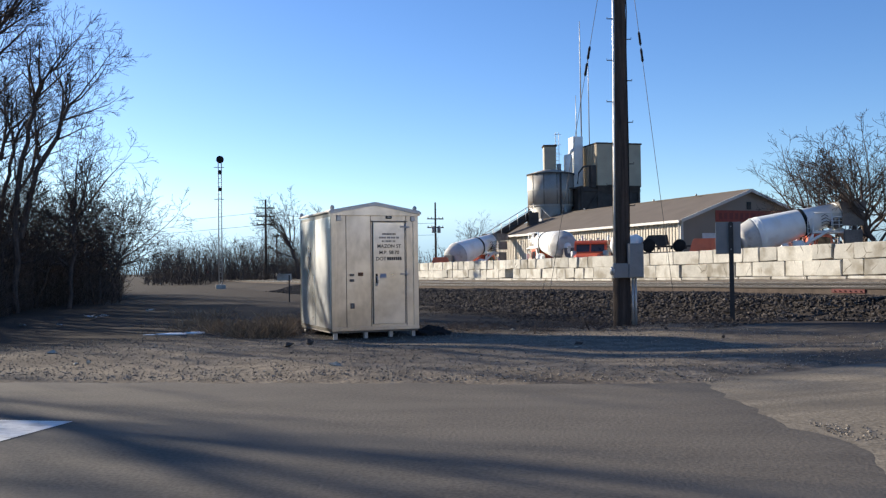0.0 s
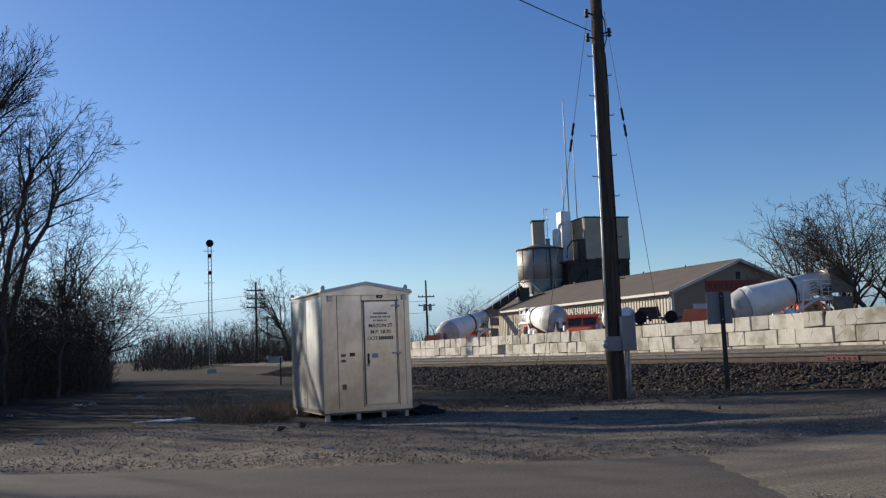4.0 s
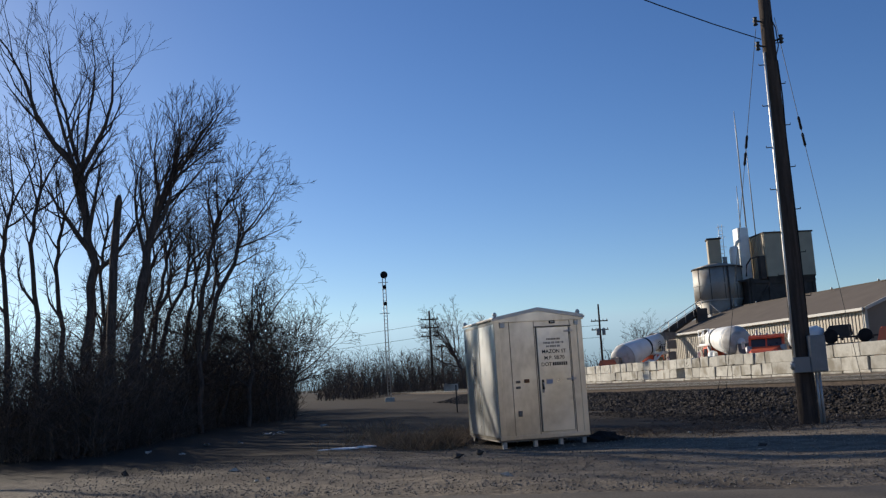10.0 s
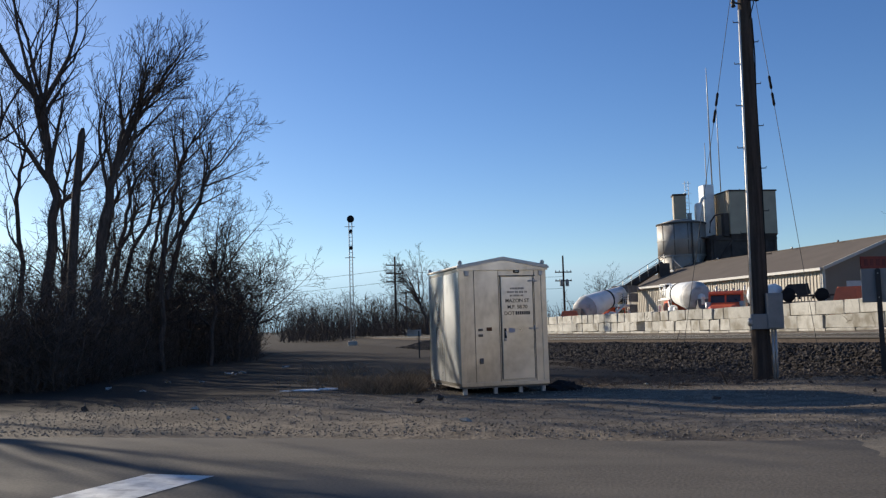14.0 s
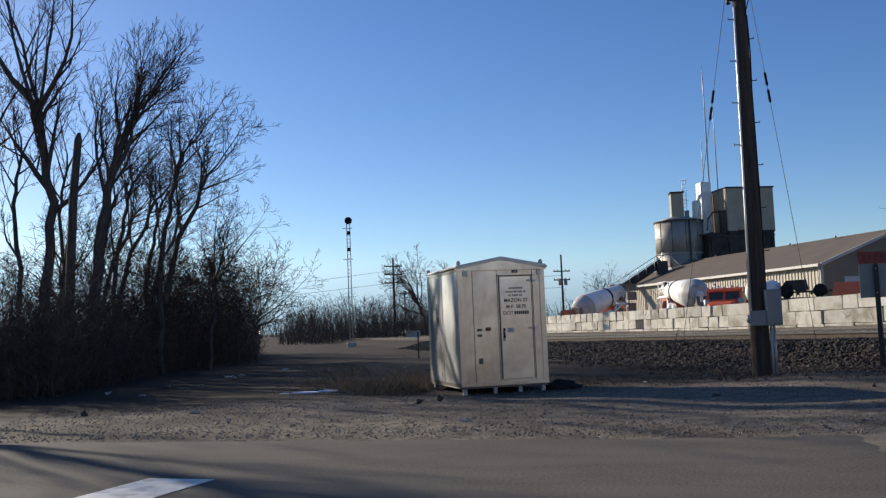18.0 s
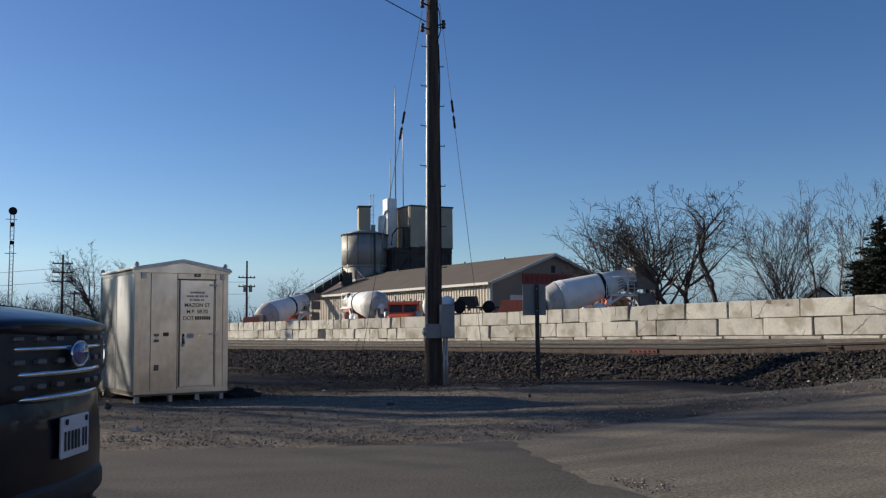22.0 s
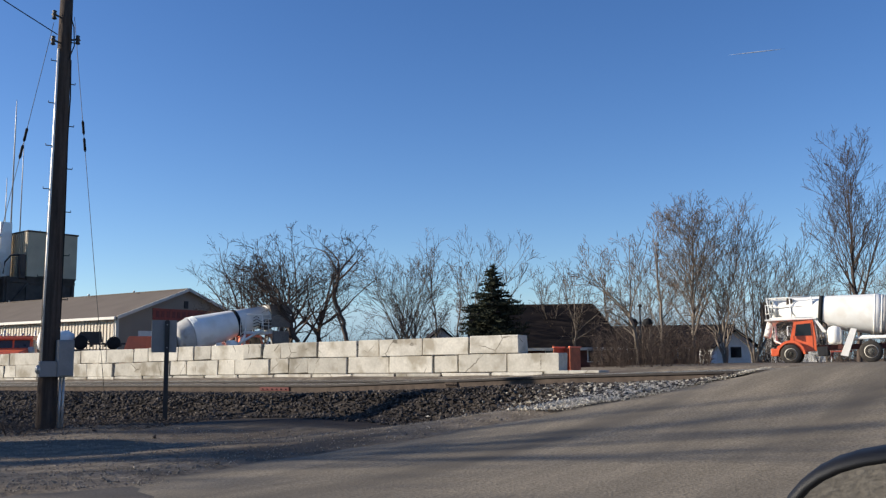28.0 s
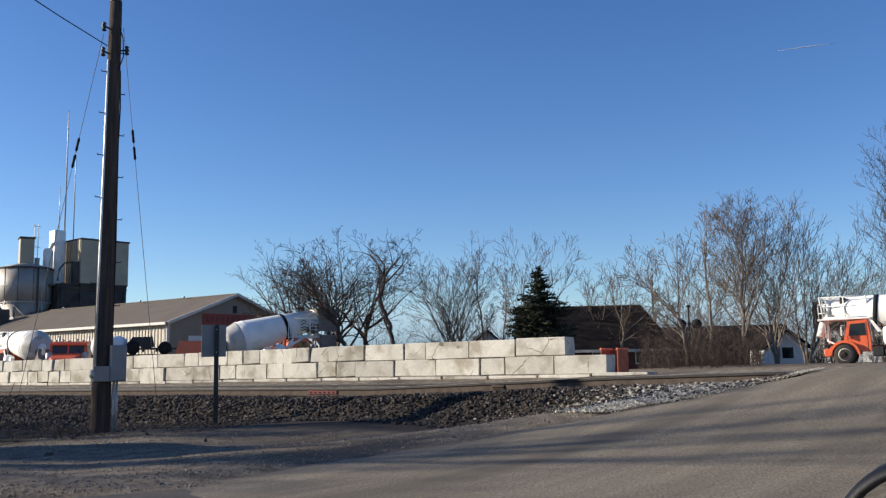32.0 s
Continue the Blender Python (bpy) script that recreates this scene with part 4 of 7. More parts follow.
    b = thing("metal_hall", UVP(u0, v0, zb), "long tan ribbed metal hall with a low brown roof", "building")
    # local x across (0..Wd), local y along (0..L)
    part("wall", MB().box(0, 0.12, 0, L, 0, he), M_TAN, b)
    part("wall", MB().box(Wd - 0.12, Wd, 0, L, 0, he), M_TAN, b)
    ribs = MB()
    for k in range(int(L / 0.4)):
        ribs.box(-0.05, 0.0, k * 0.4 + 0.05, k * 0.4 + 0.2, 0, he - 0.1)
    part("wall_ribs", ribs, M_TAN, b)
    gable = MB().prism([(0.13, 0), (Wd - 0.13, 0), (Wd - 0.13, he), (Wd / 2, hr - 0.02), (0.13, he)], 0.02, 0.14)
    # near gable sheet is darker than the far gable and the side walls
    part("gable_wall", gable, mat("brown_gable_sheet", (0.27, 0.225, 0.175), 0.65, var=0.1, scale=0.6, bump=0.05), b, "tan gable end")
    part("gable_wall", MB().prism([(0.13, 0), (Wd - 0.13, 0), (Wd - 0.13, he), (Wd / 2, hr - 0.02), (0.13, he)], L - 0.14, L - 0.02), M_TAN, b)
    sl = math.atan2(hr - he, Wd / 2)
    ln = Wd / 2 / math.cos(sl) + 0.35
    for sg in (-1, 1):
        m = pose(Wd / 2, 0, hr + 0.06) @ Matrix.Rotation(sl * sg, 4, "Y")
        r = MB().box(*((0, ln) if sg > 0 else (-ln, 0)), -0.35, L + 0.35, -0.06, 0.0)
        part("roof_slope", r, M_ROOF, b, m=m)
        f = MB().box(*((0, ln) if sg > 0 else (-ln, 0)), -0.42, -0.33, -0.2, 0.03)
        part("gable_trim", f, M_TRIM, b, m=m)
    part("gutter", MB().box(-0.5, -0.34, -0.3, L + 0.3, he - 0.28, he - 0.06, 0.02), M_TRIM, b, "pale eave gutter")
    part("corner_trim", MB().box(-0.07, 0.12, -0.03, 0.2, 0, he - 0.05), M_TRIM, b)
    part("ridge_cap", MB().box(Wd / 2 - 0.2, Wd / 2 + 0.2, -0.35, L + 0.35, hr + 0.0, hr + 0.08), M_ROOF, b)
    for k in range(5):
        part("ridge_vent", MB().lathe([(0.08, 0), (0.08, 0.1), (0.1, 0.14), (0.02, 0.2)], 8, pose(Wd / 2 - 0.5, 6 + k * 6.2, hr)), M_GALV, b)
    part("roller_door", MB().box(1.9, 5.7, -0.03, 0.015, 0, 3.3, 0.01), M_WHITEWALL, b, "pale closed roller door")
    part("roller_door", MB().box(7.6, 11.3, -0.03, 0.015, 0, 3.3, 0.01), M_WHITEWALL, b, "pale closed roller door")
    sign = part("sign_band", MB().box(3.2, 9.8, -0.04, 0.015, 4.2, 5.1, 0.01), M_REDPAINT, b, "faded red painted sign band")
    rr = random.Random(4)
    k = 3.5
    lt = MB()
    while k < 9.4:
        l = rr.uniform(0.25, 0.5)
        lt.box(k, min(k + l, 9.5), -0.055, -0.04, 4.4, 4.9)
        k += l + 0.22
    part("sign_bars", lt, mat("darker_red_bars", (0.2, 0.05, 0.04), 0.7, var=0.2), sign)
    part("downpipe", MB().tube([(-0.16, 0.12, 0), (-0.16, 0.12, he - 0.2)], 0.05, 6), M_TRIM, b)
    part("window_vent", MB().box(6.3, 6.7, -0.05, 0.015, 5.2, 5.8, 0.01), M_DARKMETAL, b)


build_hall()


# ---- concrete batching plant ----
def build_plant():
    g = 0.05
    # silo with a cone
    x, y = 12.25, 103.75
    s = thing("cement_silo", pose(x, y, g), "weathered steel silo with a conical hopper on legs", "silo")
    R = 2.6
    part("shell", MB().lathe([(R, 8.1), (R, 11.7)], 40), M_SILO, s)
    for z, t, mm in ((8.06, 0.05, M_SILO), (9.8, 0.05, M_SILO), (11.6, 0.1, M_BINDARK)):
        part("hoop", MB().lathe([(R, z), (R + t, z), (R + t, z + 0.14), (R, z + 0.14)], 40, smooth=False), mm, s)
    for k in range(5):
        a = radians(215 + k * 32)
        part("shell_seam", MB().box(-0.03, 0.03, -0.015, 0.015, 8.1, 11.6), M_BINDARK, s, m=pose((R + 0.005) * math.cos(a), (R + 0.005) * math.sin(a), 0, 0, 0, math.degrees(a) + 90))
    part("cone", MB().lathe([(0.4, 5.0), (R, 8.1)], 36), M_SILO, s)
    part("outlet", MB().lathe([(0.75, 3.6), (0.85, 3.7), (0.85, 4.2), (0.7, 4.3), (0.7, 4.7), (0.85, 4.8), (0.85, 5.4), (0.5, 5.7)], 20, pose(-2.2, -1.9, 0)), M_GALV, s, "hooped grey outlet vessel")
    part("top", MB().lathe([(R + 0.05, 11.75), (1.0, 12.2), (0.3, 12.3)], 36), M_SILO, s)
    for k in range(6):
        a = k * math.pi / 3
        part("leg", MB().box(-0.09, 0.09, -0.09, 0.09, 0, 8.4), M_SILO, s, m=pose((R - 0.1) * math.cos(a), (R - 0.1) * math.sin(a), 0, 0, 0, math.degrees(a)))
    part("drain_pipe", MB().tube([(0, -R - 0.1, 5.0), (0, -R - 0.1, 11.7)], 0.09, 8), M_BINDARK, s, m=pose(0, 0, 0, 0, 0, 18))
    for k in range(3):
        a0, a1 = radians(240 + k * 60), radians(300 + k * 60)
        q0, q1 = [((R - 0.05) * math.cos(a), (R - 0.05) * math.sin(a)) for a in (a0, a1)]
        part("brace", MB().tube([(*q0, 5.2), (*q1, 7.8)], 0.08, 5).tube([(*q1, 5.2), (*q0, 7.8)], 0.08, 5), M_GALV, s)
    part("dust_stack", MB().box(-0.75, 0.6, -0.7, 0.7, 12.1, 14.9, 0.05), M_BIN, s, "tan square filter stack")
    part("stack_rim", MB().box(-0.85, 0.7, -0.8, 0.8, 14.8, 15.0, 0.03), M_BINDARK, s)
    part("top_pipe", MB().tube([(0.9, -0.6, 12), (0.9, -0.6, 12.8)], 0.25, 10), M_SILO, s)
    part("chute", MB().tube([(0.1, -0.6, 5.7), (-1.5, -2.2, 6.4)], 0.3, 8), M_WHITE, s)
    # plant house on a dark frame
    x, y = 18.95, 105.3
    p = thing("batch_plant", pose(x, y, g, 0, 0, TURN - 6), "tan clad batching plant house on a dusty dark steel frame", "plant")
    hx, hy = 2.7, 3.0
    part("house", MB().box(-hx, hx, -hy, hy, 10.2, 14.9, 0.06), M_BIN, p)
    ribs = MB()
    for k in range(14):
        ribs.box(-hx - 0.06, -hx + 0.01, -hy + 0.2 + k * 0.42, -hy + 0.38 + k * 0.42, 10.25, 14.85)
    part("cladding_ribs", ribs, M_BIN, p)
    part("roof_rim", MB().box(-hx - 0.08, hx + 0.08, -hy - 0.08, hy + 0.08, 14.85, 15.02, 0.02), M_BINDARK, p)
    part("hopper", MB().add([(-hx, -hy, 10.25), (hx, -hy, 10.25), (hx, hy, 10.25), (-hx, hy, 10.25), (-1.4, -1.6, 7.2), (1.2, -1.6, 7.2), (1.2, 1.6, 7.2), (-1.4, 1.6, 7.2)],
                            [(0, 1, 5, 4), (1, 2, 6, 5), (2, 3, 7, 6), (3, 0, 4, 7), (4, 5, 6, 7)]), M_BINDARK, p)
    part("lower_house", MB().box(-4.8, 2.62, -2.6, 2.2, 2.0, 10.15, 0.05), M_BINDARK, p, "dark dusty lower housing")
    for ax in (-4.4, -2.4, 1.5, 2.5):
        for ay in (-2.6, 2.6):
            part("column", MB().box(ax - 0.15, ax + 0.15, ay - 0.15, ay + 0.15, 0, 10.2), M_BINDARK, p)
    for z in (4.0, 7.0, 9.6):
        part("girder", MB().box(-4.6, 2.7, -2.75, -2.5, z, z + 0.3), M_BINDARK, p)
    br = MB()
    for a, b in (((-4.4, 4), (-2.4, 7)), ((-2.4, 4), (1.5, 7)), ((-4.4, 7), (-2.4, 9.6)), ((2.5, 7), (-0.5, 9.6))):
        br.tube([(a[0], -2.7, a[1]), (b[0], -2.7, b[1])], 0.08, 5)
    part("brace", br, M_BINDARK, p)
    part("platform", MB().box(-5.6, -2.6, -2.2, 2.0, 9.9, 10.05), M_BINDARK, p)
    part("motor_box", MB().box(-3.35, -2.75, -2.9, -2.2, 10.0, 12.5, 0.05), M_BINDARK, p, "dark upright machine housing")
    part("bent_pipe", MB().tube([(-4.9, -2.6, 10.4), (-4.75, -2.6, 11.6), (-4.2, -2.6, 12.3), (-3.3, -2.6, 12.45)], 0.09, 8), M_BINDARK, p)
    part("white_filter", MB().box(-4.35, -3.15, -0.4, 1.0, 10.0, 16.0, 0.06), M_WHITE, p, "tall white filter housing")
    part("filter_drum", MB().lathe([(0.5, 10.2), (0.5, 13.6), (0.4, 13.9), (0.1, 14.0)], 18, pose(-4.95, -0.3, 0)), M_WHITE, p, "white upright vessel")
    part("filter_neck", MB().tube([(-4.9, -0.4, 13.6), (-4.6, -0.4, 14.4), (-4.2, -0.4, 14.6)], 0.18, 8), M_WHITE, p)
    lad = MB()
    for k in range(10):
        z = 12.4 + k * 0.42
        lad.tube([(-6.5, -0.4, z), (-6.1, -0.4, z)], 0.02, 4)
    lad.tube([(-6.5, -0.4, 10), (-6.5, -0.4, 16.4)], 0.03, 5).tube([(-6.1, -0.4, 10), (-6.1, -0.4, 16.4)], 0.03, 5)
    for z in (12.8, 13.9, 15.0, 16.1):
        lad.tube([(-6.3 + 0.45 * math.cos(t), -0.4 - 0.45 * math.sin(t), z) for t in [k * math.pi / 8 for k in range(9)]], 0.02, 4)
    part("caged_ladder", lad, M_GALV, p)
    for dx, dy, h, r in ((-2.6, 1.2, 29.6, 0.08), (-3.6, 0.4, 20.8, 0.06), (-1.8, 0.8, 25.0, 0.06)):
        part("aerial_mast", MB().tube([(dx, dy, 14.8), (dx, dy, h - 2.5), (dx, dy, h)], [r, r * 0.8, 0.03], 6), M_GALV, p, "thin grey aerial mast")
    # conveyor
    c = thing("conveyor", pose(12.0, 104.2, g), "inclined dark steel conveyor with handrails", "conveyor")
    a, b = Vector((-10.4, -6.5, 2.1)), Vector((-2.2, -3.2, 7.0))
    dd = (b - a).normalized()
    sd = dd.cross(Vector((0, 0, 1))).normalized()
    part("truss", MB().tube([a, b], 0.34, 4), M_BINDARK, c)
    part("belt_cover", MB().tube([a + Vector((0, 0, 0.35)), b + Vector((0, 0, 0.35))], 0.22, 6), M_BINDARK, c)
    hr = MB()
    n = 9
    for k in range(n + 1):
        q = a + (b - a) * (k / n) + sd * 0.5
        hr.tube([q, q + Vector((0, 0, 1.25))], 0.035, 4)
    hr.tube([a + sd * 0.5 + Vector((0, 0, 1.25)), b + sd * 0.5 + Vector((0, 0, 1.25))], 0.035, 4)
    hr.tube([a + sd * 0.5 + Vector((0, 0, 0.8)), b + sd * 0.5 + Vector((0, 0, 0.8))], 0.03, 4)
    part("handrail", hr, M_GALV, c)
    for k in (0.02, 0.5, 0.95):
        q = a + (b - a) * k
        part("trestle", MB().tube([(q.x, q.y, 0), q], 0.12, 5), M_BINDARK, c)
    part("head_housing", MB().box(-2.6, -1.5, -3.9, -2.7, 5.6, 7.3, 0.05), M_BINDARK, c)


build_plant()


# ---- mixer trucks ----
def wheel_parts(truck, x, y, r, w):
    wh = part("wheel", MB().lathe([(r * 0.55, -w / 2), (r * 0.9, -w / 2), (r, -w * 0.36), (r, w * 0.36), (r * 0.9, w / 2), (r * 0.55, w / 2)], 24, pose(0, 0, 0, 90, 0, 0)), M_TYRE, truck, "black tyre", pose(x, y, r))
    part("rim", MB().lathe([(0.02, -w * 0.5), (r * 0.28, -w * 0.5), (r * 0.33, -w * 0.42), (r * 0.6, -w * 0.52), (r * 0.6, w * 0.52), (r * 0.33, w * 0.42), (r * 0.28, w * 0.5), (0.02, w * 0.5)], 18, pose(0, 0, 0, 90, 0, 0)), M_TRIM, wh)
    return wh


def build_mixer(name, m, label, rear=True):
    """Front-discharge mixer: x forward, the drum's mouth over the low cab."""
    t = thing(name, m, label, "truck", "concrete mixer trucks")
    part("chassis", MB().box(-4.4, 3.1, -0.45, 0.45, 0.75, 1.05, 0.02).box(-4.5, -4.3, -1.1, 1.1, 0.7, 0.95, 0.02), mat("dark_red_frame", (0.1, 0.03, 0.025), 0.7, var=0.3, bump=0.1), t, "dark red chassis rails")
    for x, r in ((2.45, 0.57), (-1.68, 0.6), (-3.67, 0.6)):
        for y in (-1.0, 1.0):
            wheel_parts(t, x, y, r, 0.42)
    cab = part("cab", MB().prism([(1.1, 0.7), (2.35, 0.7), (2.5, 1.2), (2.42, 1.55), (2.2, 2.4), (1.2, 2.46), (1.1, 1.5)], -0.92, 0.92), M_ORANGE, t, "orange cab")
    for sg in (-1, 1):
        part("side_window", MB().prism([(1.32, 1.6), (2.2, 1.6), (2.08, 2.24), (1.34, 2.28)], min(sg * 0.925, sg * 0.94), max(sg * 0.925, sg * 0.94)), M_GLASS, cab)
        for xx, zz in ((1.25, 2.35), (2.25, 1.6)):
            part("door_line", MB().box(xx - 0.01, xx + 0.01, min(sg * 0.922, sg * 0.93), max(sg * 0.922, sg * 0.93), 0.8, zz), M_DARKMETAL, cab)
        arch = [(2.45 + 0.66 * math.cos(k * math.pi / 10), 0.56 + 0.66 * math.sin(k * math.pi / 10)) for k in range(11)]
        arch += [(2.45 + 0.78 * math.cos(k * math.pi / 10), 0.56 + 0.8 * math.sin(k * math.pi / 10)) for k in range(10, -1, -1)]
        part("fender", MB().prism(arch, min(sg * 0.72, sg * 1.2), max(sg * 0.72, sg * 1.2)), M_ORANGE, t)
        part("mirror", MB().box(2.5, 2.56, sg * 1.2 - 0.1, sg * 1.2 + 0.1, 1.6, 2.1, 0.01).tube([(2.3, sg * 0.92, 2.15), (2.53, sg * 1.2, 2.15)], 0.02, 5), M_WHITE, cab)
        part("front_arm", MB().tube([(2.6, sg * 0.8, 1.0), (3.3, sg * 0.8, 1.35), (3.45, sg * 0.7, 2.7)], 0.06, 6), M_WHITE, t)
    part("windscreen", MB().add([(2.435, -0.78, 1.6), (2.435, 0.78, 1.6), (2.24, 0.78, 2.3), (2.24, -0.78, 2.3)], [(0, 1, 2, 3)]), M_GLASS, cab)
    part("hood", MB().prism([(2.4, 0.8), (3.2, 0.8), (3.2, 1.05), (2.5, 1.3), (2.4, 1.3)], -0.7, 0.7), M_ORANGE, t)
    part("bumper", MB().box(3.1, 3.5, -1.15, 1.15, 0.48, 0.92, 0.04), M_ORANGE, t)
    part("grille", MB().box(3.49, 3.52, -0.6, 0.6, 0.55, 0.85), M_DARKMETAL, t)
    for y in (-0.9, 0.9):
        part("headlight", MB().lathe([(0.1, 0), (0.1, 0.03), (0.02, 0.05)], 12, pose(3.5, y, 0.72, 0, 90, 0)), M_TRIM, t)
    # drum: nearly level along its top, widest towards the rear
    lean = 6.0 if rear else 15.0
    dm = pose(-2.4, 0, 2.62 if rear else 2.4, 0, 0, 0) @ Matrix.Rotation(radians(90 - lean), 4, "Y")
    drum = part("drum", MB().lathe([(1.14, 0.0), (1.14, 0.35), (0.9, 3.0), (0.6, 5.6)], 36, dm), M_WHITE, t, "white mixing drum")
    part("drum_end", MB().lathe([(0.3, -1.02), (0.74, -1.0), (0.9, -0.8), (1.1, -0.12), (1.14, 0.0)], 36, dm), M_DRUMGREY, drum, "grey worn rear cone of the drum")
    part("drum_band", MB().lathe([(0.86, 3.05), (0.925, 3.05), (0.905, 3.28), (0.84, 3.28)], 36, dm), M_BLACK, drum)
    for z in (0.02, 0.38):
        part("drum_seam", MB().lathe([(1.13, z), (1.155, z), (1.155, z + 0.05), (1.13, z + 0.05)], 36, dm), M_WHITE, drum)
    part("mouth_ring", MB().lathe([(0.56, 5.5), (0.66, 5.5), (0.66, 5.7), (0.56, 5.7)], 28, dm), M_WHITE, drum)
    part("drum_plate", MB().lathe([(0.0, -1.12), (0.28, -1.12), (0.32, -1.0)], 20, dm), M_WHITE, drum)
    part("drum_pedestal", MB().prism([(-4.15, 1.0), (-3.35, 1.0), (-3.4, 2.3), (-3.75, 2.4)], -0.45, 0.45), M_MACHGREY, t)
    # charge hopper, frame and folded chutes over the cab
    fr = MB()
    for y in (-0.72, 0.72):
        fr.tube([(1.05, y, 1.2), (1.1, y, 2.6), (1.2, y, 3.8)], 0.06, 6).tube([(3.45, y, 2.7), (3.6, y, 3.8)], 0.045, 6).tube([(1.1, y, 2.62), (3.5, y, 2.66)], 0.05, 6).tube([(1.2, y, 3.8), (3.6, y, 3.8)], 0.04, 6)
        fr.tube([(2.3, y, 2.64), (2.35, y, 3.8)], 0.035, 6).tube([(1.15, y, 3.25), (3.55, y, 3.3)], 0.03, 6)
    fr.tube([(3.6, -0.72, 3.8), (3.6, 0.72, 3.8)], 0.045, 6).tube([(3.45, -0.72, 2.7), (3.45, 0.72, 2.7)], 0.045, 6)
    part("hopper_frame", fr, M_WHITE, t, "white tube frame")
    part("platform", MB().box(1.0, 3.75, -0.85, 0.85, 2.5, 2.6, 0.02), M_WHITE, t, "white platform over the cab")
    rl = MB()
    for x in (2.3, 2.7, 3.1, 3.5, 3.85):
        rl.tube([(x, -0.95, 2.55), (x, -0.95, 3.55)], 0.025, 5)
    rl.tube([(2.3, -0.95, 3.55), (3.85, -0.95, 3.5)], 0.03, 5).tube([(2.3, -0.95, 3.05), (3.85, -0.95, 3.0)], 0.025, 5)
    part("railing", rl, M_WHITE, t)
    gr = MB()
    for k in range(5):
        z = 2.75 + k * 0.2
        gr.tube([(2.35 - 0.08 * k, -0.9, z), (2.0 - 0.05 * k, -0.96, z + 0.12), (1.6, -0.9, z)], 0.022, 5)
    part("control_hoses", gr, M_BLACK, t)
    part("hopper", MB().prism([(2.45, 3.75), (3.35, 3.72), (3.2, 2.95), (2.8, 2.8), (2.55, 2.95)], -0.5, 0.5), M_WHITE if rear else M_MACHGREY, t)
    if not rear:
        part("charge_hopper", MB().prism([(2.75, 4.5), (4.6, 4.5), (4.45, 3.85), (3.0, 3.75)], -0.85, 0.85), M_MACHGREY, t, "grey dusty charge hopper")
        part("hopper_cheek", MB().box(2.9, 4.4, -0.98, -0.9, 2.95, 3.75, 0.02), M_MACHGREY, t, "grey dusty hopper side")
        part("chute_guard", MB().box(3.0, 4.2, -0.98, -0.9, 1.7, 2.7, 0.02), M_MACHGREY, t)
        part("lift_arm", MB().tube([(2.2, -1.0, 2.75), (0.35, -1.05, 1.75)], [0.07, 0.11], 6), M_WHITE, t, "white lifting arm")
    part("hopper_mouth", MB().prism([(2.2, 3.72), (2.5, 3.78), (2.6, 3.0), (2.35, 2.95)], -0.62, 0.62), M_BINDARK, t, "dark dusty mouth of the drum")
    part("chute", MB().tube([(3.0, 0, 2.9), (3.55, 0.1, 2.3), (3.75, 0.3, 1.6)], [0.26, 0.22, 0.2], 8), M_WHITE, t, "folded white chute")
    part("fold_chute", MB().box(3.3, 3.4, -0.95, -0.5, 1.2, 2.3, 0.03), M_WHITE, t)
    lad = MB().tube([(1.0, -0.95, 1.2), (1.0, -0.95, 3.5)], 0.025, 5).tube([(0.7, -0.95, 1.2), (0.7, -0.95, 3.5)], 0.025, 5)
    for k in range(8):
        lad.tube([(0.7, -0.95, 1.4 + k * 0.28), (1.0, -0.95, 1.4 + k * 0.28)], 0.016, 4)
    part("ladder", lad, M_WHITE, t)
    for y in (-0.95, 0.95):
        part("water_tank", MB().lathe([(0.05, -0.52), (0.3, -0.46), (0.37, -0.3), (0.37, 0.3), (0.3, 0.44), (0.1, 0.52)], 20, pose(0.1, y, 1.55)), M_WHITE, t, "white water tank")
        part("hung_chute", MB().prism([(-1.05, 1.85), (-0.75, 1.92), (-0.12, 0.45), (-0.5, 0.36)], min(y * 1.05, y * 1.3), max(y * 1.05, y * 1.3)), M_WHITE, t, "white extension chute hung on the side")
        part("rear_fender", MB().tube([(-4.6, y * 1.1, 0.85), (-4.35, y * 1.1, 1.35), (-1.3, y * 1.1, 1.42), (-0.9, y * 1.1, 1.3)], 0.085, 6), M_WHITE, t)
        part("fender_sheet", MB().box(-4.35, -1.1, y * 1.1 - 0.2, y * 1.1 + 0.2, 1.3, 1.34), M_WHITE, t)
        part("step_box", MB().box(0.5, 1.05, y * 1.05 - 0.15, y * 1.05 + 0.15, 0.42, 0.95, 0.03), M_DARKMETAL, t)
        part("side_step", MB().box(-0.7, 0.4, y * 1.05 - 0.1, y * 1.05 + 0.1, 0.62, 0.7, 0.01).tube([(0.3, y * 1.05, 0.66), (0.42, y * 1.05, 0.28)], 0.03, 5), M_REDPAINT, t)
        part("hose", MB().tube([(0.9, y, 2.5), (0.5, y * 1.05, 2.2), (0.35, y, 1.2)], 0.04, 6), M_BLACK, t)
        part("cab_brace", MB().prism([(1.08, 2.42), (0.92, 2.42), (0.5, 1.75), (0.72, 1.75)], min(y * 0.98, y * 1.06), max(y * 0.98, y * 1.06)), M_WHITE, t)
    part("engine_cover", MB().box(-4.75, -4.2, -0.7, 0.7, 0.95, 1.75, 0.06), M_MACHGREY, t, "grey rear engine cover")
    for y in (-0.95, 0.95):
        part("mud_flap", MB().box(-4.44, -4.4, y - 0.25, y + 0.25, 0.25, 0.95), M_BLACK, t)
    return t


def az_pose(az, d, z, heading):
    """At bearing az and distance d from the origin, facing the bearing heading."""
    return pose(d * math.sin(radians(az)), d * math.cos(radians(az)), z, 0, 0, 90 - heading)


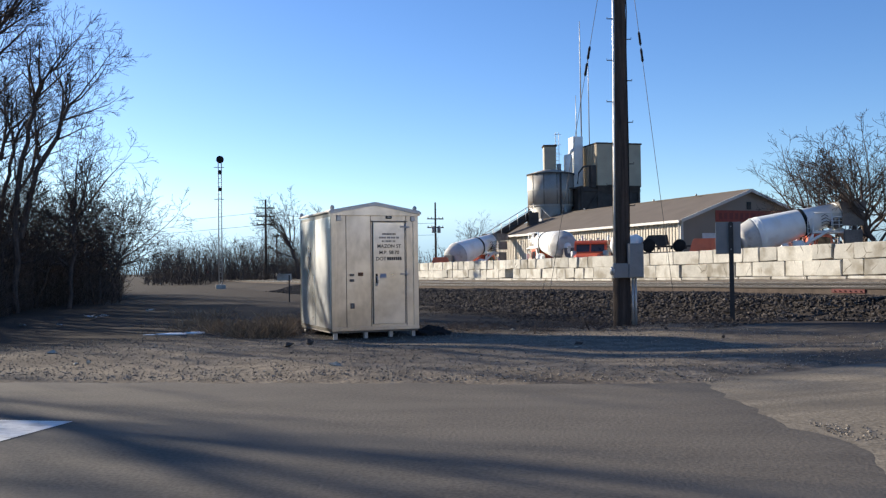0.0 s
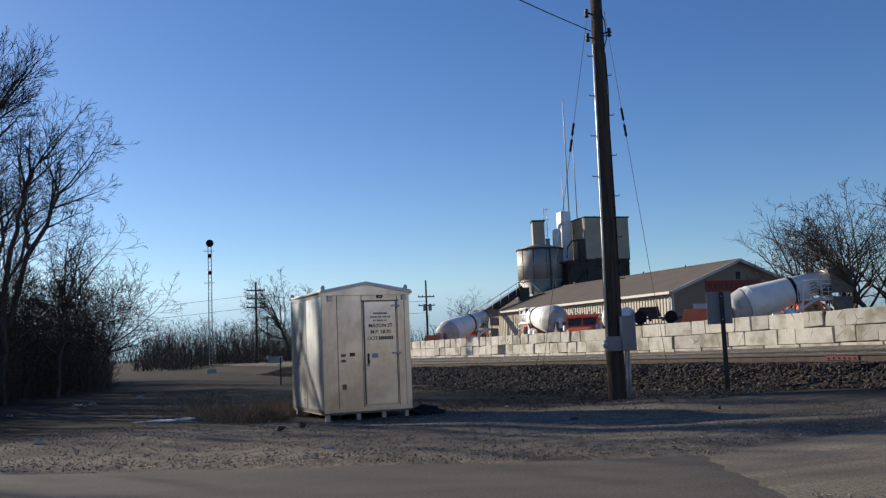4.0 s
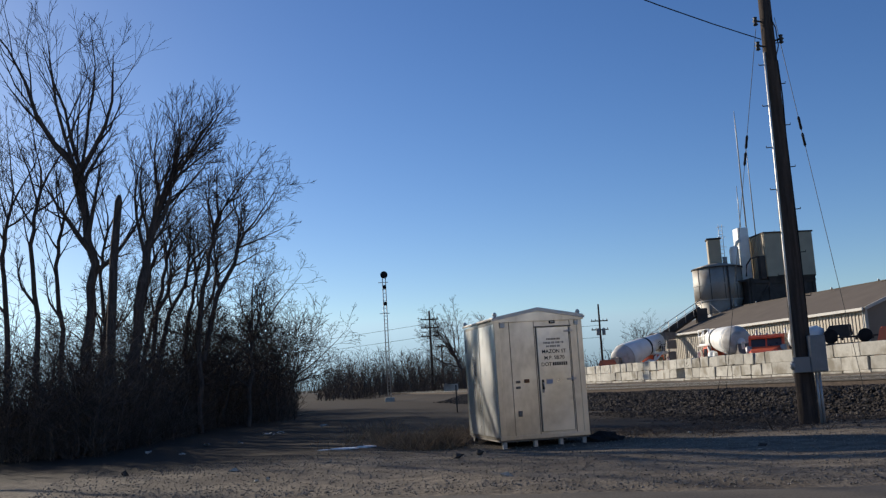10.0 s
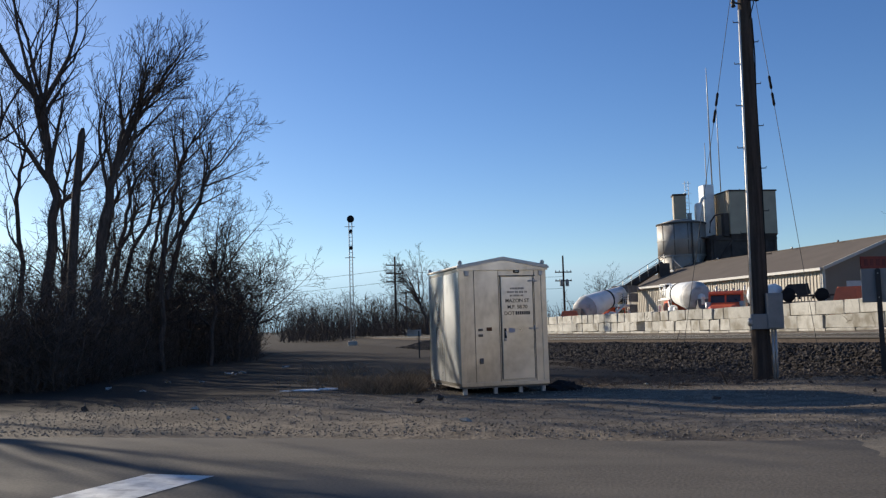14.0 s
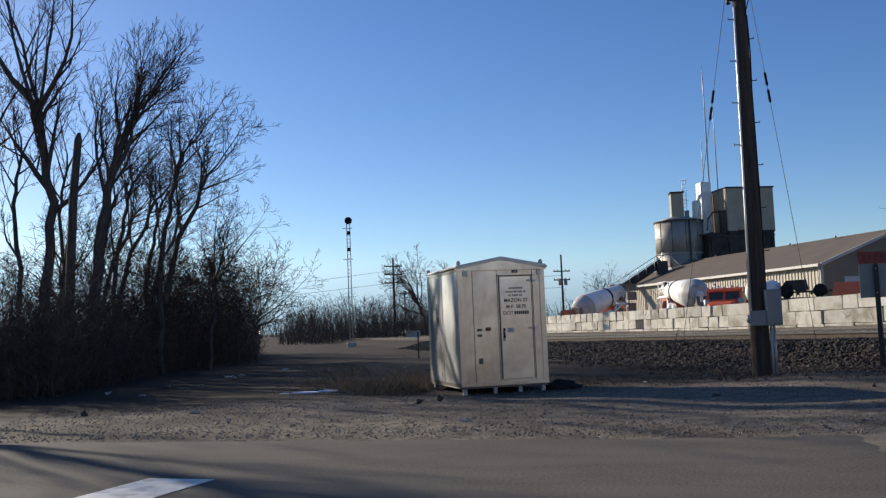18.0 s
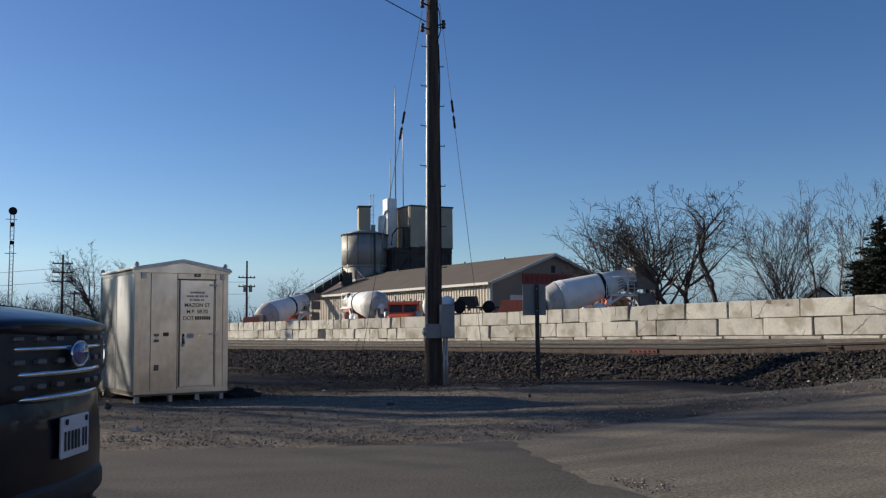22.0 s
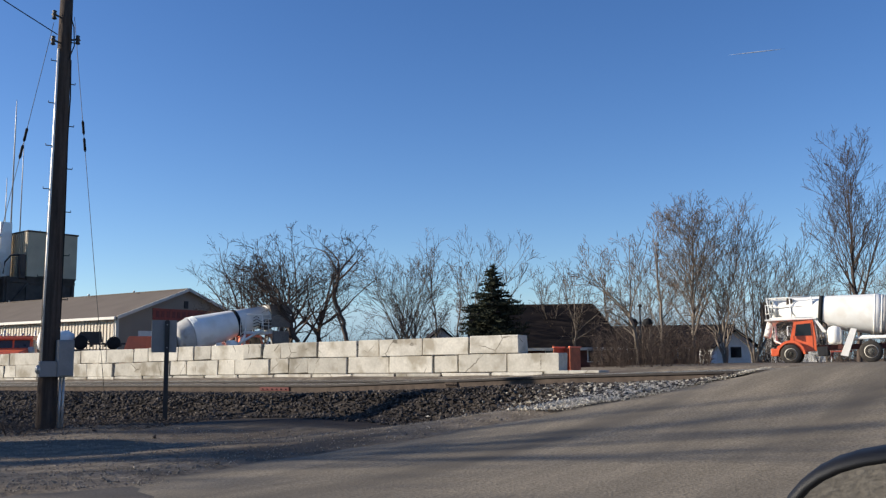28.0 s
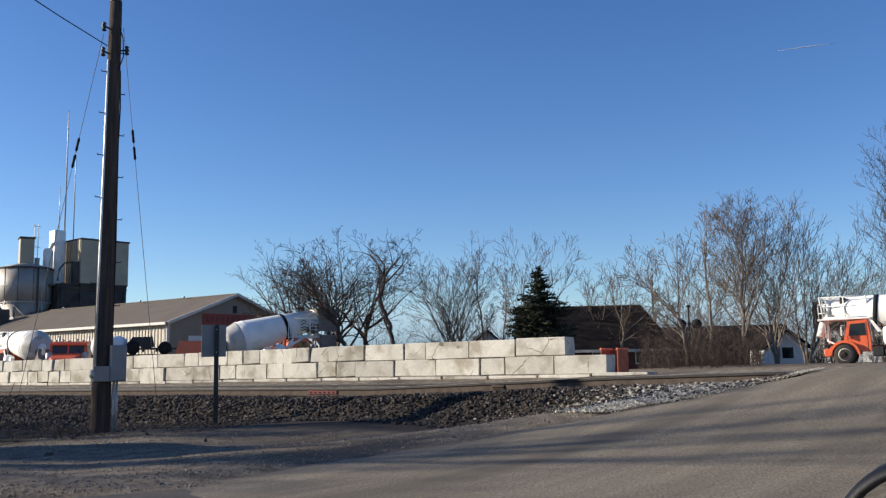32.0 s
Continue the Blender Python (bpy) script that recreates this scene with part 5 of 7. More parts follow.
MIX = build_mixer("mixer_truck", az_pose(57.05, 57.0, 0.94, -31) @ pose(0, 0, 0, 0, 1.2, 0), "orange and white front-discharge mixer truck on the far street")


def build_box_truck():
    """Orange truck queueing behind the mixer."""
    t = thing("orange_truck", az_pose(57.05, 57.0, 0.97, -31) @ pose(-8.6, 0, 0), "orange truck with a white-striped body behind the mixer", "truck")
    part("chassis", MB().box(-3.6, 4.0, -0.45, 0.45, 0.75, 1.1, 0.02), M_REDPAINT, t)
    body = part("body", MB().prism([(-3.6, 1.4), (3.75, 1.4), (4.0, 2.0), (3.7, 3.15), (-3.6, 3.15)], -1.15, 1.15), M_ORANGE, t)
    for sg in (-1, 1):
        a, b = sorted((sg * 1.152, sg * 1.17))
        part("stripe", MB().box(3.25, 3.33, a, b, 1.7, 3.1).box(-3.4, 3.33, a, b, 1.62, 1.7), M_WHITE, body, "white painted stripe")
        part("bumper_box", MB().box(3.0, 4.0, sg * 0.85 - 0.2, sg * 0.85 + 0.2, 0.85, 1.35, 0.03), M_REDPAINT, t)
    part("exhaust", MB().tube([(4.15, -0.6, 1.4), (4.15, -0.6, 3.2), (4.2, -0.6, 4.0), (4.0, -0.6, 4.4)], 0.1, 10), M_GALV, t, "bright curved exhaust pipe")
    part("muffler", MB().lathe([(0.1, 2.2), (0.3, 2.35), (0.3, 3.0), (0.1, 3.15)], 14, pose(4.2, -0.6, 0)), M_MACHGREY, t)
    for x in (2.6, -1.2, -2.6):
        for y in (-1.0, 1.0):
            wheel_parts(t, x, y, 0.54, 0.4)


build_box_truck()
PARKED = build_mixer("mixer_truck", az_pose(20.7, 63.0, 0.68, 88), "white drum mixer truck parked behind the block wall", False)
tagged(copy_thing(PARKED, az_pose(1.85, 86.0, 0.12, 38)), "white drum mixer truck parked far along the block wall")
tagged(copy_thing(MIX, az_pose(6.75, 75.0, 0.36, -14)), "mixer truck seen from the rear of its white drum")
tagged(copy_thing(PARKED, az_pose(4.4, 108.0, 0.3, 40)), "mixer truck parked between the others behind the wall")


def build_tractor(m, label, body_mat):
    """Conventional long-nosed truck, seen above the wall."""
    t = thing("parked_truck", m, label, "truck")
    part("chassis", MB().box(-4, 2.9, -0.45, 0.45, 0.6, 0.9, 0.02), M_DARKMETAL, t)
    cab = part("cab", MB().prism([(-1.0, 0.9), (0.7, 0.9), (0.72, 1.72), (0.5, 2.5), (0.35, 2.62), (-0.85, 2.66), (-1.0, 2.4)], -1.15, 1.15), body_mat, t)
    part("hood", loft_box([(0.7, 0.98, 0.9, 1.74), (1.6, 0.95, 0.9, 1.68), (2.4, 0.85, 0.9, 1.56), (2.62, 0.75, 0.92, 1.42)]), body_mat, t)
    for sg in (-1, 1):
        a, b = sorted((sg * 0.06, sg * 0.98))
        part("windscreen_pane", MB().add([(0.725, a, 1.84), (0.725, b, 1.84), (0.585, b, 2.34), (0.585, a, 2.34)], [(0, 1, 2, 3)]), M_TRUCKGLASS, cab)
        a, b = sorted((sg * 1.152, sg * 1.165))
        part("side_window", MB().prism([(-0.6, 1.8), (0.5, 1.8), (0.38, 2.35), (-0.6, 2.35)], a, b), M_TRUCKGLASS, cab)
        part("mirror", MB().box(0.65, 0.7, sg * 1.5 - 0.1, sg * 1.5 + 0.1, 1.75, 2.25, 0.01).tube([(0.55, sg * 1.15, 2.2), (0.67, sg * 1.5, 2.2)], 0.025, 5), M_TRIM, cab)
        part("exhaust_stack", MB().tube([(-1.2, sg * 0.95, 0.9), (-1.2, sg * 0.95, 2.85), (-1.35, sg * 0.95, 3.0)], 0.07, 8), M_GALV, t)
        part("air_cleaner", MB().lathe([(0.05, -0.35), (0.2, -0.32), (0.2, 0.32), (0.05, 0.36)], 14, pose(0.9, sg * 1.12, 1.55)), M_GALV, t)
        part("air_horn", MB().tube([(-0.3, sg * 0.45, 2.72), (0.2, sg * 0.45, 2.74)], [0.03, 0.07], 8), M_GALV, cab)
    part("visor", MB().box(0.48, 0.78, -1.1, 1.1, 2.38, 2.44, 0.01), body_mat, cab)
    for q in range(5):
        part("roof_light", MB().lathe([(0.07, 0), (0.07, 0.08), (0.03, 0.12)], 8, pose(0.25, -0.84 + q * 0.42, 2.62)), M_TRIM, cab)
    part("grille", MB().box(2.6, 2.66, -0.55, 0.55, 0.95, 1.4, 0.01), M_GALV, t)
    for x in (2.0, -2.4, -3.6):
        for yy in (-1.0, 1.0):
            wheel_parts(t, x, yy, 0.5, 0.35)
    part("load", MB().box(-4.2, -1.4, -1.15, 1.15, 0.95, 1.9, 0.04), M_BINDARK, t)
    return t


def loft_box(rows):
    """A bonnet from (x, half width, low, high) stations with rounded shoulders."""
    mb = MB()
    vs = []
    for x, w, z0, z1 in rows:
        vs += [(x, -w, z0), (x, -w, z1 - 0.14), (x, -w + 0.16, z1), (x, w - 0.16, z1), (x, w, z1 - 0.14), (x, w, z0)]
    n = 6
    fs = [(i * n + q, i * n + (q + 1) % n, (i + 1) * n + (q + 1) % n, (i + 1) * n + q) for i in range(len(rows) - 1) for q in range(n)]
    fs += [tuple(range(n)), tuple((len(rows) - 1) * n + q for q in range(n))]
    return mb.add(vs, fs)


build_tractor(az_pose(9.2, 66.0, 0.5, 200), "orange long-nosed truck parked facing the tracks", M_ORANGE)


def build_trailer_axles():
    t = thing("flat_trailer", az_pose(13.0, 62.0, 0.95, 103), "flat trailer loaded with dark axles, tyres and a white tank", "trailer")
    part("bed", MB().box(-1.9, 2.3, -1.2, 1.2, 1.1, 1.22, 0.02), M_BINDARK, t)
    for x in (-1.3, 1.2):
        for y in (-1, 1):
            wheel_parts(t, x, y, 0.48, 0.35)
    for x, z, r in ((-0.45, 1.66, 0.43), (1.5, 1.62, 0.4)):
        for y in (-0.85, 0.85):
            sw = part("spare_wheel", MB().lathe([(r * 0.5, -0.15), (r * 0.92, -0.15), (r, -0.08), (r, 0.08), (r * 0.92, 0.15), (r * 0.5, 0.15)], 22, pose(0, 0, 0, 90, 0, 0)), M_BLACK, t, m=pose(x, y, z))
            part("hub", MB().lathe([(0.02, -0.1), (r * 0.3, -0.09), (r * 0.52, -0.02), (r * 0.52, 0.02), (r * 0.3, 0.09), (0.02, 0.1)], 14, pose(0, 0, 0, 90, 0, 0)), M_DARKMETAL, sw)
        part("axle", MB().tube([(x, -0.85, z), (x, 0.85, z)], 0.1, 8), M_BINDARK, t)
    part("machine_cover", MB().prism([(-0.7, 1.95), (-0.45, 2.3), (0.75, 2.32), (0.85, 1.7), (0.2, 1.55), (-0.3, 2.0)], -0.9, 0.9), M_DARKMETAL, t, "dark folded machine cover")
    part("frame_rail", MB().box(-0.2, 2.2, -0.98, -0.85, 1.5, 1.62), M_BINDARK, t)
    for x in (0.2, 1.0, 1.9):
        part("cross_member", MB().box(x - 0.06, x + 0.06, -0.85, 0.85, 1.4, 1.5), M_BINDARK, t)
    for x in (-0.9, 0.6, 1.9):
        part("stake", MB().tube([(x, -1.15, 0.75), (x + 0.2, -1.15, 1.1)], 0.05, 5), M_TRIM, t)
    part("tank", MB().lathe([(0.1, -1.2), (0.6, -1.05), (0.64, 0.6), (0.4, 0.95), (0.1, 1.0)], 22, pose(-1.75, 0.4, 1.75, 0, 86, 0)), M_WHITE, t, "white tank end")


build_trailer_axles()


def build_barrier(m, label):
    b = thing("plastic_bin", m, label, "bin", "orange plastic bins")
    part("shell", MB().prism([(-0.95, 0), (0.95, 0), (0.95, 0.9), (0.7, 1.75), (-0.55, 1.75), (-0.95, 0.4)], -0.75, 0.75), M_ORANGEPL, b)
    part("rib", MB().box(0.3, 0.38, -0.78, 0.78, 0.0, 1.78, 0.01).box(0.55, 0.63, -0.78, 0.78, 0.0, 1.74, 0.01), M_ORANGEPL, b)
    part("opening", MB().box(0.93, 0.97, -0.5, 0.5, 0.5, 1.1), M_DARKMETAL, b)
    part("hood", MB().box(-0.5, 0.65, -0.7, 0.7, 1.74, 1.82, 0.02), M_ORANGEPL, b)


build_barrier(az_pose(15.8, 50.0, 0.82, 105), "bright orange plastic bin behind the block wall")
build_barrier(az_pose(-0.2, 78.0, 0.45, 90), "orange plastic bin at the far end of the wall")

# ---- bare winter trees ----
def grow(seed, height, trunk, leaders=4, lead_len=0.5, lead_ang=0.5, sides=3, side_from=0.5, side_len=0.32, kids=(7, 6, 4, 3), spread=0.7, upward=0.1, wiggle=0.13, reach=0.5, trunk_r=0.2, tip=0.6, bias=0.0):
    """Branch segments of a bare tree: (a, b, ra, rb) for the wood and for the twigs. The trunk bends through the (x, z) places given."""
    rng = random.Random(seed)
    wood, fine = [], []
    last = len(kids)

    def limb(p, d, length, r, lev):
        n = (6, 5, 3, 2, 2)[lev]
        pts, rad = [p], [r]
        q, dd = p.copy(), d.copy()
        for k in range(n):
            dd = (dd + Vector((rng.gauss(bias * 0.15, wiggle), rng.gauss(0, wiggle), rng.gauss(upward, wiggle * 0.7)))).normalized()
            q = q + dd * length / n
            pts.append(q.copy())
            rad.append(r * (1 - 0.86 * (k + 1) / n))
        for k in range(n):
            (wood if lev < 2 else fine).append((pts[k], pts[k + 1], rad[k], rad[k + 1]))
        if lev < last:
            sprout(pts, rad, max(2, kids[lev] + rng.randint(-1, 1)), 0.22, length * reach, spread, lev + 1)

    def sprout(pts, rad, m, lo, length, ang0, lev):
        n = len(pts) - 1
        a0 = rng.random() * 6.283
        for k in range(m):
            f = min(0.999, lo + (1 - lo) * (k + rng.random()) / m)
            i = int(f * n)
            base = pts[i].lerp(pts[i + 1], f * n - i)
            axis = (pts[i + 1] - pts[i]).normalized()
            a = a0 + k * 2.4 + rng.gauss(0, 0.5)
            ref = axis.orthogonal().normalized()
            side = ref * math.cos(a) + axis.cross(ref) * math.sin(a)
            ang = ang0 * rng.uniform(0.6, 1.3)
            nd = (axis * math.cos(ang) + side * math.sin(ang)).normalized()
            r = rad[i] + (rad[i + 1] - rad[i]) * (f * n - i)
            limb(base, nd, length * rng.uniform(0.7, 1.25) * (1.25 - 0.65 * f), max(0.003, r * rng.uniform(0.45, 0.68)), lev)

    stems = trunk if isinstance(trunk[0][0], tuple) else (trunk,)
    for path in stems:
        pts, rad = [], []
        m = len(path) - 1
        for k in range(4 * m + 1):
            i = min(m - 1, k // 4)
            t = k / 4 - i
            x, z = path[i][0] + (path[i + 1][0] - path[i][0]) * t, path[i][1] + (path[i + 1][1] - path[i][1]) * t
            w = 0.05 if 0 < k < 4 * m else 0.0
            pts.append(Vector((x + rng.gauss(0, w), rng.gauss(0, w), z - (0.15 if k == 0 else 0))))
            rad.append(trunk_r * (1 - (1 - tip) * k / (4 * m)))
        for k in range(4 * m):
            wood.append((pts[k], pts[k + 1], rad[k], rad[k + 1]))
        sprout(pts, rad, sides, side_from, side_len * height, spread * 1.05, 1) if sides else None
        axis = (pts[-1] - pts[-4]).normalized()
        for k in range(leaders):
            a = 6.283 * k / max(1, leaders) + rng.gauss(0, 0.3)
            ang = lead_ang * rng.uniform(0.35, 1.25)
            ref = axis.orthogonal().normalized()
            nd = axis * math.cos(ang) + (ref * math.cos(a) + axis.cross(ref) * math.sin(a)) * math.sin(ang)
            limb(pts[-1 - (k % 2)], nd, lead_len * height * rng.uniform(0.75, 1.05), rad[-1] * rng.uniform(0.5, 0.8), 1)
    top = max(q[1].z for q in wood + fine)
    k = height / top
    return [[(p * k, q * k, ra, rb) for p, q, ra, rb in part_] for part_ in (wood, fine)]


def tree_meshes(wood, fine, bark, twig, min_r):
    mb = []
    for i, (segs, m, nm) in enumerate(((wood, bark, "trunk"), (fine, twig, "crown"))):
        a = np.array([s[0][:] for s in segs])
        b = np.array([s[1][:] for s in segs])
        ra = np.maximum([s[2] for s in segs], min_r)
        rb = np.maximum([s[3] for s in segs], min_r * 0.8)
        if i == 0:
            t = MB()
            for p, q, r0, r1 in segs:
                t.tube([p, q + (q - p) * 0.03], [max(r0, min_r), max(r1, min_r)], 6 if r0 > 0.05 else 4, caps=False)
            me = bpy.data.meshes.new("trunk")
            me.from_pydata(t.v, [], t.f)
            me.polygons.foreach_set("use_smooth", [True] * len(t.f))
            me.materials.append(m)
            mb.append(me)
        else:
            mb.append(sticks_mesh(nm, a, b, ra, rb, m))
    return mb


def make_tree(name, label, bark, twig, m, seed, height, min_r=0.01, **kw):
    wood, fine = grow(seed, height, **kw)
    t = thing(name, m, label, "tree", "bare trees")
    for me, nm in zip(tree_meshes(wood, fine, bark, twig, min_r), ("trunk", "crown")):
        o = new(nm, me)
        o.parent = t
    return t


def on_ground(az, d, turn=0.0):
    x, y = d * math.sin(radians(az)), d * math.cos(radians(az))
    return pose(x, y, gz(x, y), 0, 0, turn)


# tall trees of the thicket beside the side road
def stand(az, d, label, seed, height, trunk, dark=True, min_r=0.0075, **kw):
    """A tree whose trunk leans as seen from the road."""
    return make_tree("bare_tree", label, M_BARK if dark else M_BARK2, M_TWIG if dark else M_TWIG2, on_ground(az, d, -az), seed, height, min_r, trunk=trunk, **kw)


T_A = stand(-31.0, 30, "tall dark bare tree with a thick straight trunk", 11, 14.2, ((0, 0), (-0.05, 3.0), (0.1, 6.0), (-0.25, 9.2)), leaders=5, lead_len=0.44, lead_ang=0.5, sides=6, side_from=0.6, side_len=0.3, trunk_r=0.2, tip=0.6, spread=0.6, upward=0.13, min_r=0.006, kids=(9, 7, 5, 3))
stand(-28.9, 30, "dark leaning tree with a brushy swept crown", 29, 11.9, ((0, 0), (0.15, 2.2), (0.5, 5.2), (0.95, 7.4), (1.7, 9.2)), leaders=4, lead_len=0.26, lead_ang=0.4, sides=14, side_from=0.58, side_len=0.3, trunk_r=0.25, tip=0.32, spread=0.5, upward=0.1, kids=(9, 7, 6, 3), min_r=0.006, wiggle=0.12, bias=0.3)
T_C = stand(-24.8, 33, "slender bare tree with a fine spreading crown", 37, 10.3, (((0, 0), (0.0, 3.0), (0.2, 5.2), (0.7, 7.0)), ((0.1, 2.4), (0.6, 4.4), (1.5, 6.4))), leaders=6, lead_len=0.25, lead_ang=0.7, sides=4, side_from=0.5, side_len=0.2, trunk_r=0.12, tip=0.5, spread=0.65, upward=0.07, bias=0.1, kids=(8, 7, 5, 3), min_r=0.006)
T_D = stand(-22.1, 36, "bare tree with long limbs arching to one side", 43, 7.3, ((0, 0), (0.2, 2.2), (0.3, 3.6)), leaders=5, lead_len=0.5, lead_ang=0.75, sides=5, side_from=0.35, side_len=0.36, trunk_r=0.11, spread=0.8, upward=0.06, bias=0.35, min_r=0.0065, wiggle=0.2, kids=(8, 7, 5, 3))
T_E = stand(-20.6, 40, "low rounded thicket tree with many stems", 47, 6.2, (((0, 0), (-0.4, 1.8)), ((0.1, 0), (0.3, 2.0)), ((0.2, 0), (0.9, 1.7))), leaders=4, lead_len=0.55, lead_ang=0.75, sides=3, side_from=0.3, side_len=0.4, trunk_r=0.08, spread=0.8, upward=0.05, bias=0.2, wiggle=0.17, kids=(8, 6, 5, 3))
T_S = stand(-33.9, 33, "slender dark bare tree of the thicket", 53, 12.2, ((0, 0), (0.1, 3.5), (-0.1, 7.0), (0.2, 9.0)), leaders=3, lead_len=0.32, lead_ang=0.45, sides=6, side_from=0.45, side_len=0.22, trunk_r=0.12, tip=0.45, spread=0.6, upward=0.12, kids=(6, 5, 4, 3))
# stands out of view, added for the shadow it throws
stand(-51.5, 29, "very tall dark bare tree, unseen, added for its shadow", 57, 18.0, ((0, 0), (0.1, 5.0), (-0.2, 9.0), (0.1, 12.0)), leaders=4, lead_len=0.38, lead_ang=0.5, sides=8, side_from=0.4, side_len=0.3, trunk_r=0.26, tip=0.5, spread=0.6, upward=0.12, kids=(6, 5, 4, 2))
part("trunk", MB().tube([(0, 0, -0.1), (0.05, 0, 3), (0.15, 0, 5.5), (0.3, 0, 7.3), (0.33, 0, 7.5)], [0.16, 0.14, 0.12, 0.11, 0.05], 8), M_BARK,
     thing("tree_snag", on_ground(-29.9, 29.5, 29.9), "broken dead tree trunk standing among the trees", "tree"))
RT = random.Random(77)
# copies past -37 degrees are out of view, added for their shadows
for az, d, src in ((-35.4, 36, T_S), (-32.6, 38, T_S), (-39.5, 36, T_S), (-46, 31, T_A), (-50, 30, T_S), (-38.2, 37, T_S),
                   (-30.2, 41, T_S), (-27.4, 39, T_C), (-26.3, 34, T_E), (-25.6, 44, T_C), (-23.4, 42, T_E), (-20.6, 50, T_E), (-20.9, 60, T_E), (-22.4, 52, T_E), (-24.2, 38, T_E), (-27.9, 34, T_E), (-28.3, 43, T_C), (-30.6, 34, T_D)):
    copy_thing(src, on_ground(az, d, -az + RT.uniform(-35, 35)))


# trees on the far side of the tracks
F_A = stand(25.3, 64, "dark bare tree with limbs arching to one side", 51, 10.6, ((0, 0), (-0.3, 2.0), (-0.9, 3.6)), leaders=6, lead_len=0.48, lead_ang=0.6, sides=5, side_from=0.35, side_len=0.5, trunk_r=0.22, spread=0.7, upward=0.05, bias=-0.2, wiggle=0.17, min_r=0.012, kids=(8, 7, 6, 3))
F_A2 = stand(23.2, 67, "dark round-crowned bare tree beyond the yard", 52, 10.6, ((0, 0), (-0.1, 2.0), (0.1, 3.4)), leaders=6, lead_len=0.6, lead_ang=0.85, sides=3, side_from=0.4, side_len=0.45, trunk_r=0.24, spread=0.7, upward=0.05, wiggle=0.17, min_r=0.011, kids=(7, 6, 5, 3))
stand(27.9, 62, "gnarled dark bare tree with few crooked limbs", 58, 10.2, ((0, 0), (0.15, 1.6), (-0.1, 3.2), (-0.7, 4.6), (-0.4, 6.2)), leaders=4, lead_len=0.4, lead_ang=0.7, sides=4, side_from=0.3, side_len=0.32, trunk_r=0.2, spread=0.85, upward=0.05, wiggle=0.24, min_r=0.012, kids=(7, 6, 5, 3))
F_C = stand(31.9, 66, "grey bare tree with a fine fan-shaped crown", 63, 10.5, (((0, 0), (-0.7, 2.6)), ((0, 0), (-0.2, 3.2)), ((0.1, 0), (0.4, 2.8))), leaders=5, lead_len=0.66, lead_ang=0.5, sides=4, side_from=0.4, side_len=0.45, trunk_r=0.13, spread=0.62, upward=0.04, wiggle=0.09, dark=False, min_r=0.009, kids=(9, 7, 5, 3))
F_C2 = stand(33.5, 68, "slim grey bare tree with a feathery crown", 64, 9.3, ((0, 0), (0.1, 3.0), (-0.3, 6.8)), leaders=3, lead_len=0.3, lead_ang=0.35, sides=8, side_from=0.3, side_len=0.3, trunk_r=0.12, tip=0.4, spread=0.6, upward=0.1, wiggle=0.1, dark=False, min_r=0.01, kids=(7, 5, 4, 3))
stand(36.7, 74, "pale bare tree with long open limbs behind the fir", 67, 11.6, (((0, 0), (-0.8, 4.0)), ((0.1, 0), (0.5, 4.6))), leaders=4, lead_len=0.52, lead_ang=0.55, sides=2, side_from=0.5, side_len=0.4, trunk_r=0.15, spread=0.6, upward=0.08, wiggle=0.15, dark=False, min_r=0.011, kids=(5, 5, 5, 3))
stand(49.05, 60, "tan bare tree with a dense round crown", 71, 10.9, ((0, 0), (0.05, 3.4), (0.2, 7.4), (0.3, 10.3)), leaders=3, lead_len=0.2, lead_ang=0.4, sides=26, side_from=0.2, side_len=0.52, trunk_r=0.15, tip=0.25, spread=0.68, upward=0.1, wiggle=0.1, dark=False, min_r=0.009, kids=(9, 7, 5, 3))
F_E = stand(45.8, 50, "pale young bare tree leaning with an open crown", 83, 7.4, ((0, 0), (-0.1, 1.6), (-0.4, 3.2)), leaders=5, lead_len=0.6, lead_ang=0.6, sides=4, side_from=0.4, side_len=0.4, trunk_r=0.12, spread=0.66, upward=0.08, bias=-0.4, dark=False, min_r=0.01, kids=(7, 6, 4, 3))
F_M = stand(52.4, 62, "pale many-stemmed bare tree by the far street", 87, 10.6, (((0, 0), (-0.4, 2.4)), ((0.1, 0), (0.2, 3.0)), ((0.2, 0), (0.8, 2.6)), ((0.1, 0), (1.2, 2.2))), leaders=3, lead_len=0.66, lead_ang=0.5, sides=2, side_from=0.4, side_len=0.4, trunk_r=0.1, spread=0.5, upward=0.08, wiggle=0.1, dark=False, min_r=0.01, kids=(8, 6, 5, 3))
stand(58.1, 72, "tall upright bare tree behind the mixer truck", 91, 17.6, ((0, 0), (0.1, 5.0), (-0.1, 10.0), (0.0, 16.4)), leaders=4, lead_len=0.16, lead_ang=0.5, sides=28, side_from=0.2, side_len=0.4, trunk_r=0.2, tip=0.14, spread=0.6, upward=0.13, wiggle=0.08, min_r=0.01, kids=(9, 7, 5, 2))
for az, d, src in ((21.9, 70, F_A2), (24.6, 72, F_A2), (24.0, 76, F_A2), (26.3, 72, F_A2), (34.9, 80, F_C2), (40.4, 66, F_E), (42.0, 62, F_E), (47.2, 56, F_C2), (50.9, 60, F_M), (54.6, 92, F_C), (60.4, 92, F_C), (62.5, 84, F_E), (44.0, 72, F_C2), (46.0, 78, F_M),
                   (66, 80, F_E), (-7.6, 118, F_C2), (1.9, 150, F_A2), (56.4, 96, F_M)):
    copy_thing(src, on_ground(az, d, RT.uniform(0, 360)))

copy_thing(F_A, on_ground(-8.9, 104, 8.9))


